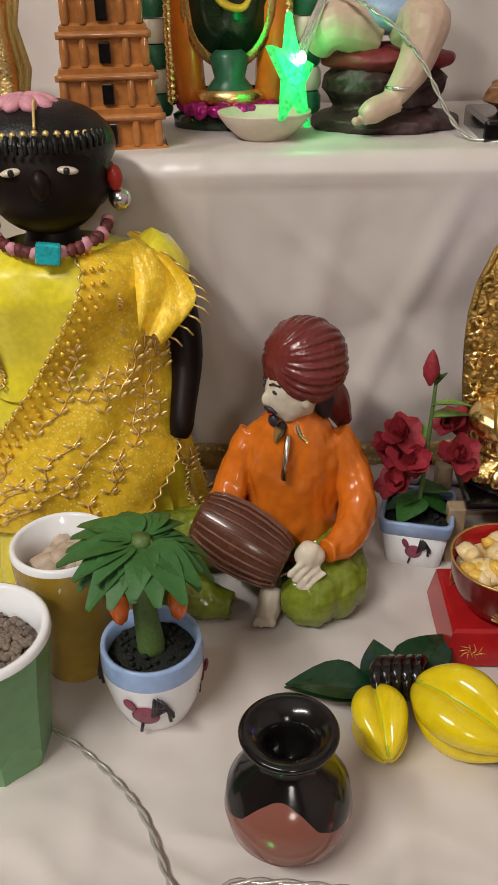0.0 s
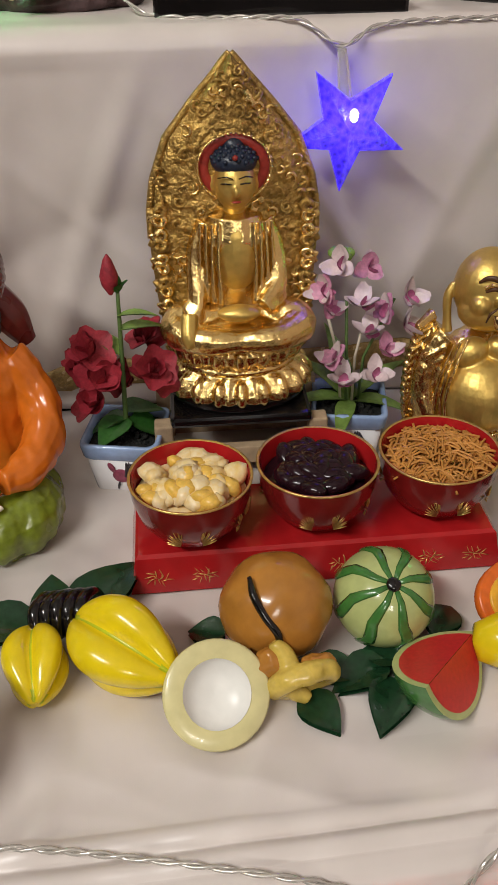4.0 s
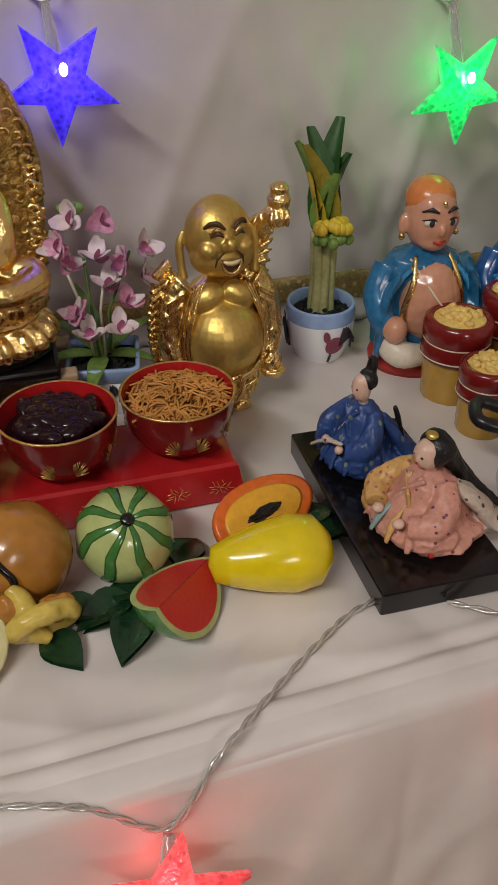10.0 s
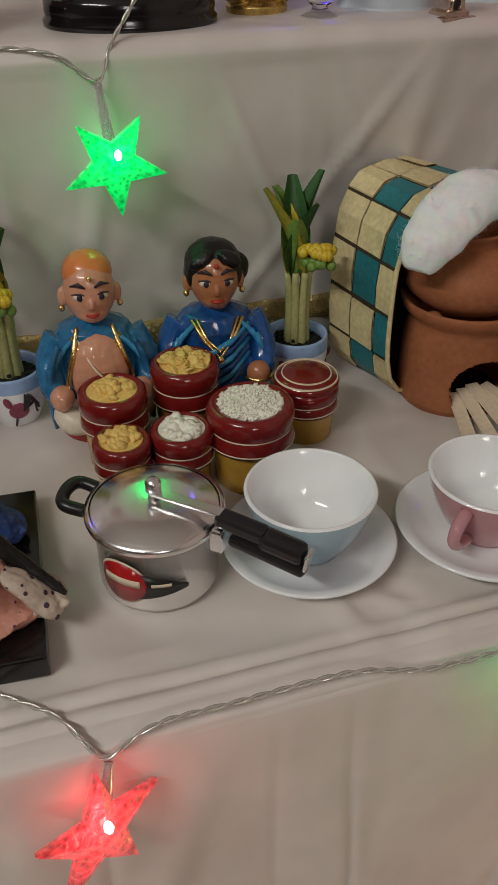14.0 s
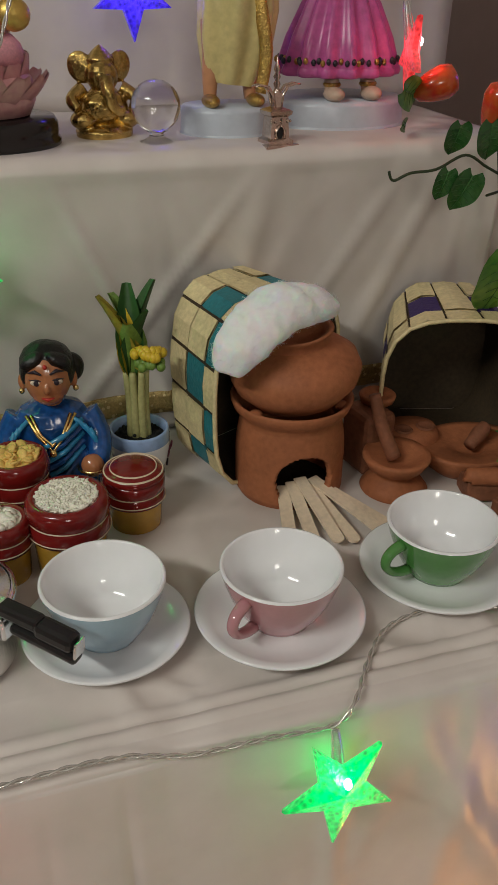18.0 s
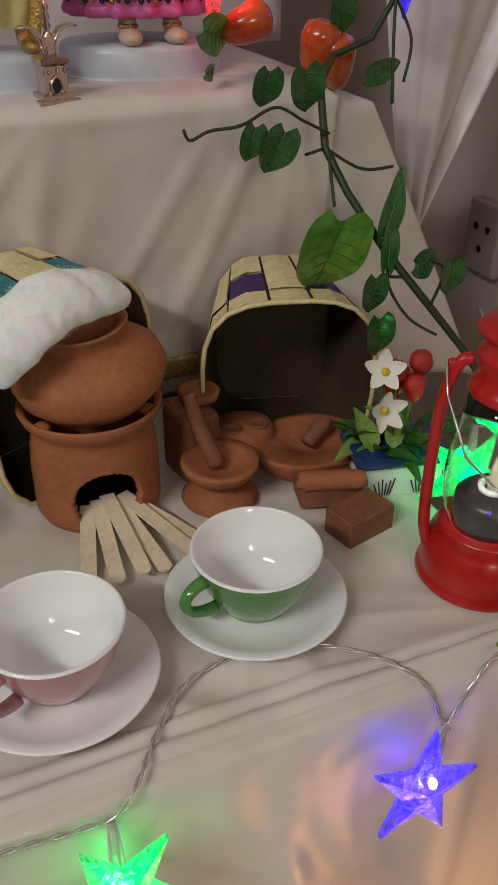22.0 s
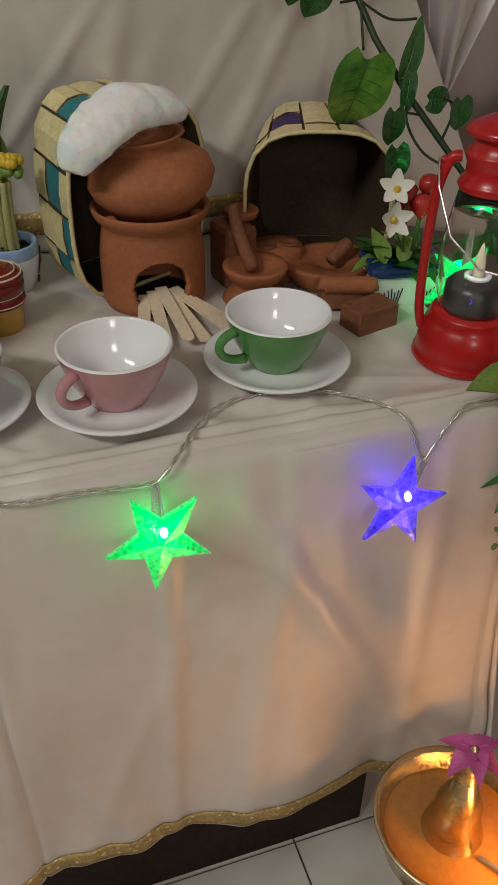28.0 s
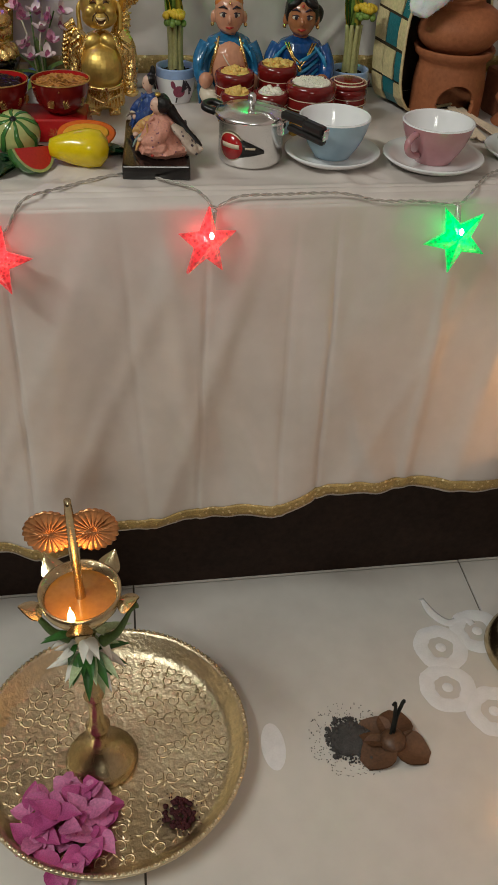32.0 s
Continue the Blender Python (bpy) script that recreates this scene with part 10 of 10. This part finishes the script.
for i in range(6):
    Kit().leaf((0, 0, 0.448), 0.024, 0.020, i * 60, 8 + 22 * (i % 2), 0, 0.9, 0.45).make("flower_petal", MAGENTA, t, "pink petal on the lamp tip")
for c in ((0.02, -0.070, 0.034), (-0.03, -0.05, 0.062)):
    Kit().ball(c, (0.007, 0.003, 0.006), rough=0.3).make("vermilion_mark", mat("vermilion_powder", (0.10, 0.01, 0.008), 0.8), t, "dark red powder mark")
fl = thing("fallen_flower", (1.050, -0.245, 0.001), "single pink flower lying on the tiled floor", "flower")
for i in range(7):
    Kit().leaf((0, 0, 0.004), 0.026, 0.018, i * 51, 10 + 12 * (i % 3), 0, -0.2, 0.3).make("petal", MAGENTA, fl)

PLATEBRASS = mat("satin_embossed_brass", (0.80, 0.68, 0.47), 0.34, 1.0, 0.16, 50, 0.9, 130)
pl = thing("brass_plate", pose(0.362, -0.246, 0.0) @ Matrix.Diagonal((1.07, 1.07, 1.15, 1)), "large round engraved brass tray with a raised rim", "tray")
Kit().lathe([(0, 0.004), (0.155, 0.004), (0.166, 0.012), (0.176, 0.032), (0.181, 0.036), (0.184, 0.034), (0.183, 0.030), (0.178, 0.028), (0.168, 0.006), (0.158, 0.0), (0, 0.0)], 96).make("plate_body", PLATEBRASS, pl)
# low scrollwork: rows of curled tendrils with leaf pairs and small rosettes between
k, rnd = Kit(), random.Random(14)
for ring, n in ((0.066, 9), (0.088, 13), (0.110, 17), (0.132, 21), (0.150, 26)):
    for i in range(n):
        a, g, hand = 360 * (i + rnd.uniform(-0.15, 0.15)) / n, rnd.uniform(0.8, 1.15), rnd.choice((-1, 1))
        m = pose(ring * math.cos(radians(a)), ring * math.sin(radians(a)), 0.0043, 0, 0, a + rnd.uniform(-40, 40))
        k.tube([(0.0115 * g * math.cos(hand * b) * (1 - b / 9), 0.0115 * g * math.sin(hand * b) * (1 - b / 9), 0) for b in [0.5 * j for j in range(14)]], [0.0005, 0.0009] + [0.0011] * 9 + [0.0009, 0.0007, 0.0005], 0, 6, at=m, flat=0.6)
        k.tube([(0.0115 * g, 0.0, 0), (0.015 * g, -0.008 * hand, 0), (0.010 * g, -0.017 * hand, 0)], [0.0010, 0.0011, 0.0004], 0, 6, at=m, flat=0.6)
        for q in range(3):
            k.ball((0.013 * g * math.cos(2.1 * q + 0.5), 0.013 * g * math.sin(2.1 * q + 0.5), 0), (0.0046, 0.0019, 0.0009), 0, (0, 0, 120 * q + 50), 8, 5, at=m)
tagged(k.make("engraving", PLATEBRASS, pl, "low embossed scrolls and leaves"), kind="stuff")
k = Kit()
for i in range(150):
    a = 6.283 * i / 150
    k.ball((0.181 * math.cos(a), 0.181 * math.sin(a), 0.0365), 0.0026, 0, segs=6, rings=4)
tagged(k.make("beaded_rim", PLATEBRASS, pl), kind="stuff")

COPPER = mat("rosy_copper", (0.60, 0.28, 0.12), 0.3, 0.9, 0.2, 90)
t = thing("small_brass_lamp", (0.345, -0.255, 0.0045), "small brass lamp with peacock crest and a lit wick", "oil lamp")
Kit().lathe([(0, 0), (0.050, 0), (0.052, 0.004), (0.046, 0.014), (0.030, 0.030), (0.016, 0.048), (0.010, 0.066), (0.014, 0.078), (0.017, 0.090), (0.010, 0.102), (0.009, 0.150), (0.014, 0.160), (0.010, 0.172), (0.010, 0.270), (0.016, 0.290), (0.012, 0.30)], 48).make("stem", BRASS, t)
Kit().lathe([(0.012, 0.300), (0.014, 0.322), (0.034, 0.334), (0.047, 0.356), (0.049, 0.372), (0.046, 0.372), (0.041, 0.356), (0.026, 0.342), (0, 0.336)], 48).make("oil_dish", BRASS, t)
Kit().lathe([(0.042, 0.360), (0, 0.361)], 40).make("oil", OIL, t, "amber oil in the dish")
for i in range(5):
    a = radians(-90 + 72 * i)
    Kit().leaf((0.044 * math.cos(a), 0.042 * math.sin(a), 0.366), 0.030, 0.030, math.degrees(a) - 90, 10, 0, -0.2, -0.5, thick=0.002).make("spout", BRASS, t)
for s in (-1, 1):
    # a round fan of ridged feathers with a toothed edge
    k, n = Kit(), 66
    rows = []
    for r, d in ((0.0, 0.0), (0.25, 0.0004), (0.55, 0.0010), (0.80, 0.0013), (0.93, 0.0012), (1.0, 0.0006)):
        ring = []
        for i in range(n):
            a, tooth = 6.283 * i / n, (1.0, 0.93, 0.97)[i % 3]
            q = 0.0285 * r * (tooth if r > 0.9 else 1)
            ring.append((s * 0.0235 + q * math.cos(a), -0.002 - d * (1 + math.cos(6.283 * i / 3)) - 0.003 * (1 - r), 0.474 + 1.12 * q * math.sin(a)))
        rows.append(ring)
    k.grid(rows, 0, True)
    ob = k.make("crest_wing", COPPER, t, "copper-toned toothed fan of the crest")
    sm = ob.modifiers.new("thick", "SOLIDIFY")
    sm.thickness = 0.0022
Kit().tube([(0, 0.0, 0.35), (0, 0.0, 0.40), (0, -0.002, 0.46), (0, -0.004, 0.520)], [0.007, 0.005, 0.007, 0.004], 0, 12).make("crest_post", BRASS, t)
flame(t, (-0.008, -0.046, 0.370), 0.12)
rnd = random.Random(23)
GARLANDGREEN = mat("pale_green_petal", (0.42, 0.52, 0.30), 0.5, vary=0.3, scale=150)
for i in range(64):
    a, z = rnd.uniform(0, 360), rnd.uniform(0.232, 0.300)
    Kit().leaf((0.012 * math.cos(radians(a)), 0.012 * math.sin(radians(a)), z), rnd.uniform(0.026, 0.050), 0.013, a - 90, rnd.uniform(-50, 30), 0, 0.4, 0.3, n=5).make("garland_petal", (PETALWHITE, GARLANDGREEN, PETALWHITE, LEAF)[i % 4], t, "white or green petal of the garland")
for s, y in ((1, -0.01), (-1, 0.0), (0.6, 0.02)):
    Kit().tube([(0.02 * s, y, 0.285), (0.04 * s, y, 0.300), (0.058 * s, y, 0.340), (0.066 * s, y, 0.348)], [0.008, 0.005, 0.0028, 0.004], 0, 8).make("flower_stalk", STEM, t)
HIBISCUS = mat("pink_flower_petal", (0.58, 0.17, 0.36), 0.5, vary=0.3, scale=120)
of = thing("flower_heap", (0.293, -0.352, 0.006), "heap of magenta flowers lying on the brass tray", "flowers")
for i in range(70):
    r, a = 0.062 * math.sqrt(rnd.random()), rnd.random() * 6.283
    Kit().leaf((r * math.cos(a), r * math.sin(a), 0.006 + 0.4 * (0.06 - r) * rnd.random()), rnd.uniform(0.026, 0.042), 0.026, rnd.uniform(0, 360), rnd.uniform(-10, 50), 0, 0.25, 0.35, n=6).make("petal", (MAGENTA, HIBISCUS)[i % 2], of)
k = Kit()
heap(k, 90, 0.022, 0.005, 0.004, 51, dome=0.3, segs=6, rings=4)
heap(k, 40, 0.034, 0.0045, 0.0016, 52, dome=0.0, segs=5, rings=4)
tagged(k.make("vermilion_heap", mat("dark_vermilion", (0.05, 0.008, 0.012), 0.85, vary=0.3, scale=200), at=pose(0.450, -0.352, 0.003)), "small heap of dark red powder on the tray", "powder", kind="stuff")

ih = thing("incense_holder", pose(0.775, -0.280, 0.0, 0, 0, 10), "brown leaf-shaped incense holder with a burnt stick", "incense holder")
for i, a in enumerate((200, 130, 60, -40)):
    Kit().leaf((0, 0, 0.010), 0.058, 0.054, a - 90, -6, 0, 0.05, 0.3, n=6, thick=0.004, tip=0.9).make("holder_leaf", mat("brown_soapstone", (0.13, 0.065, 0.035), 0.45, vary=0.35, scale=90) if i == 0 else bpy.data.materials["brown_soapstone"], ih)
Kit().ball((0, 0, 0.012), (0.020, 0.020, 0.012), rough=0.1).make("holder_hub", bpy.data.materials["brown_soapstone"], ih)
for dx in (-0.003, 0.003):
    Kit().tube([(dx, 0.006, 0.018), (dx * 0.5, 0.008, 0.06), (dx * 2, 0.008, 0.098), (dx * 3 - 0.004, 0.004, 0.104)], [0.0022, 0.003, 0.0028, 0.002], 0, 8).make("incense_stick", SOIL, ih, "charred incense stick")
k = Kit()
k.ball((0, 0, -0.002), (0.034, 0.030, 0.011), 0, segs=30, rings=14, rough=0.25, seed=5)
heap(k, 420, 0.038, 0.0015, 0.0021, 61, dome=0.20, segs=5, rings=4)
heap(k, 60, 0.040, 0.002, 0.0042, 63, dome=0.12, segs=6, rings=4)
heap(k, 320, 0.066, 0.0006, 0.0011, 62, dome=0.0, segs=4, rings=3)
tagged(k.make("incense_ash", mat("grey_ash", (0.075, 0.07, 0.068), 0.95, vary=0.4, scale=250), at=pose(0.715, -0.265, 0.0)), "grey incense ash spilled on the floor", "ash", kind="stuff")

CHALK = mat("white_rice_powder", (0.86, 0.85, 0.86), 0.95, vary=0.06, scale=200)
rows = []
kol = thing("floor_drawing", (0.965, -0.165, 0.0006), "white rice powder flower drawing on the tiled floor", "floor drawing")
for i in range(6):
    a = math.radians(60 * i + 20)
    c = (0.078 * math.cos(a), 0.078 * math.sin(a))
    k = Kit()
    rr = lambda b: 0.034 + 0.004 * noise.noise(Vector((math.cos(b) * 2, math.sin(b) * 2, i)))
    k.grid([[(c[0] + (rr(b) + d) * math.cos(b), c[1] + (rr(b) + d) * math.sin(b), h) for b in [6.283 * j / 36 for j in range(36)]] for d, h in ((-0.013, 0), (-0.009, 0.0012), (0.006, 0.0014), (0.012, 0))], 0, True)
    k.make("petal_loop", CHALK, kol)
    Kit().lathe([(0.009, 0), (0.006, 0.0012), (0, 0.0014)], 18, 0, pose(c[0], c[1], 0)).make("petal_dot", CHALK, kol)
k = Kit().tube([(-0.062, 0.155, 0.0006), (-0.052, 0.120, 0.0006), (-0.030, 0.098, 0.0006), (0.0, 0.105, 0.0006), (0.010, 0.090, 0.0006)], [0.004, 0.008, 0.008, 0.007, 0.006], 0, 8, flat=0.12)
k.make("leaf_stroke", CHALK, kol)
sm = Kit().lathe([(0.030, 0), (0.02, 0.0008), (0, 0.001)], 24, 0, Matrix.Diagonal((0.6, 1.3, 1, 1))).make("powder_smudge", CHALK, at=pose(0.597, -0.262, 0.0004))
tagged(sm, "faint white powder smudge on the tiled floor", "powder", kind="stuff")

# ---------------------------------------------------------------- floor tiles
TILE = 0.6
tile_mesh = None
for ix in range(-7, 1):
    for iy in range(-7, 4):
        x, y = 1.0 + TILE * (ix + 0.5), -0.53 + TILE * (iy + 0.5)
        if x + TILE / 2 > 1.62 or y + TILE / 2 > 1.5 or x - TILE / 2 < -3.3 or y - TILE / 2 < -4.5:
            continue
        if tile_mesh is None:
            ob = Kit().box((0, 0, -0.004), (TILE - 0.003, TILE - 0.003, 0.008), 0, (0, 0, 0), 0.0006).make("floor_tile", FLOOR, floor)
            tile_mesh = ob.data
        else:
            ob = new("floor_tile", tile_mesh)
            ob.parent = floor
        ob.matrix_basis = pose(x, y, 0.0)
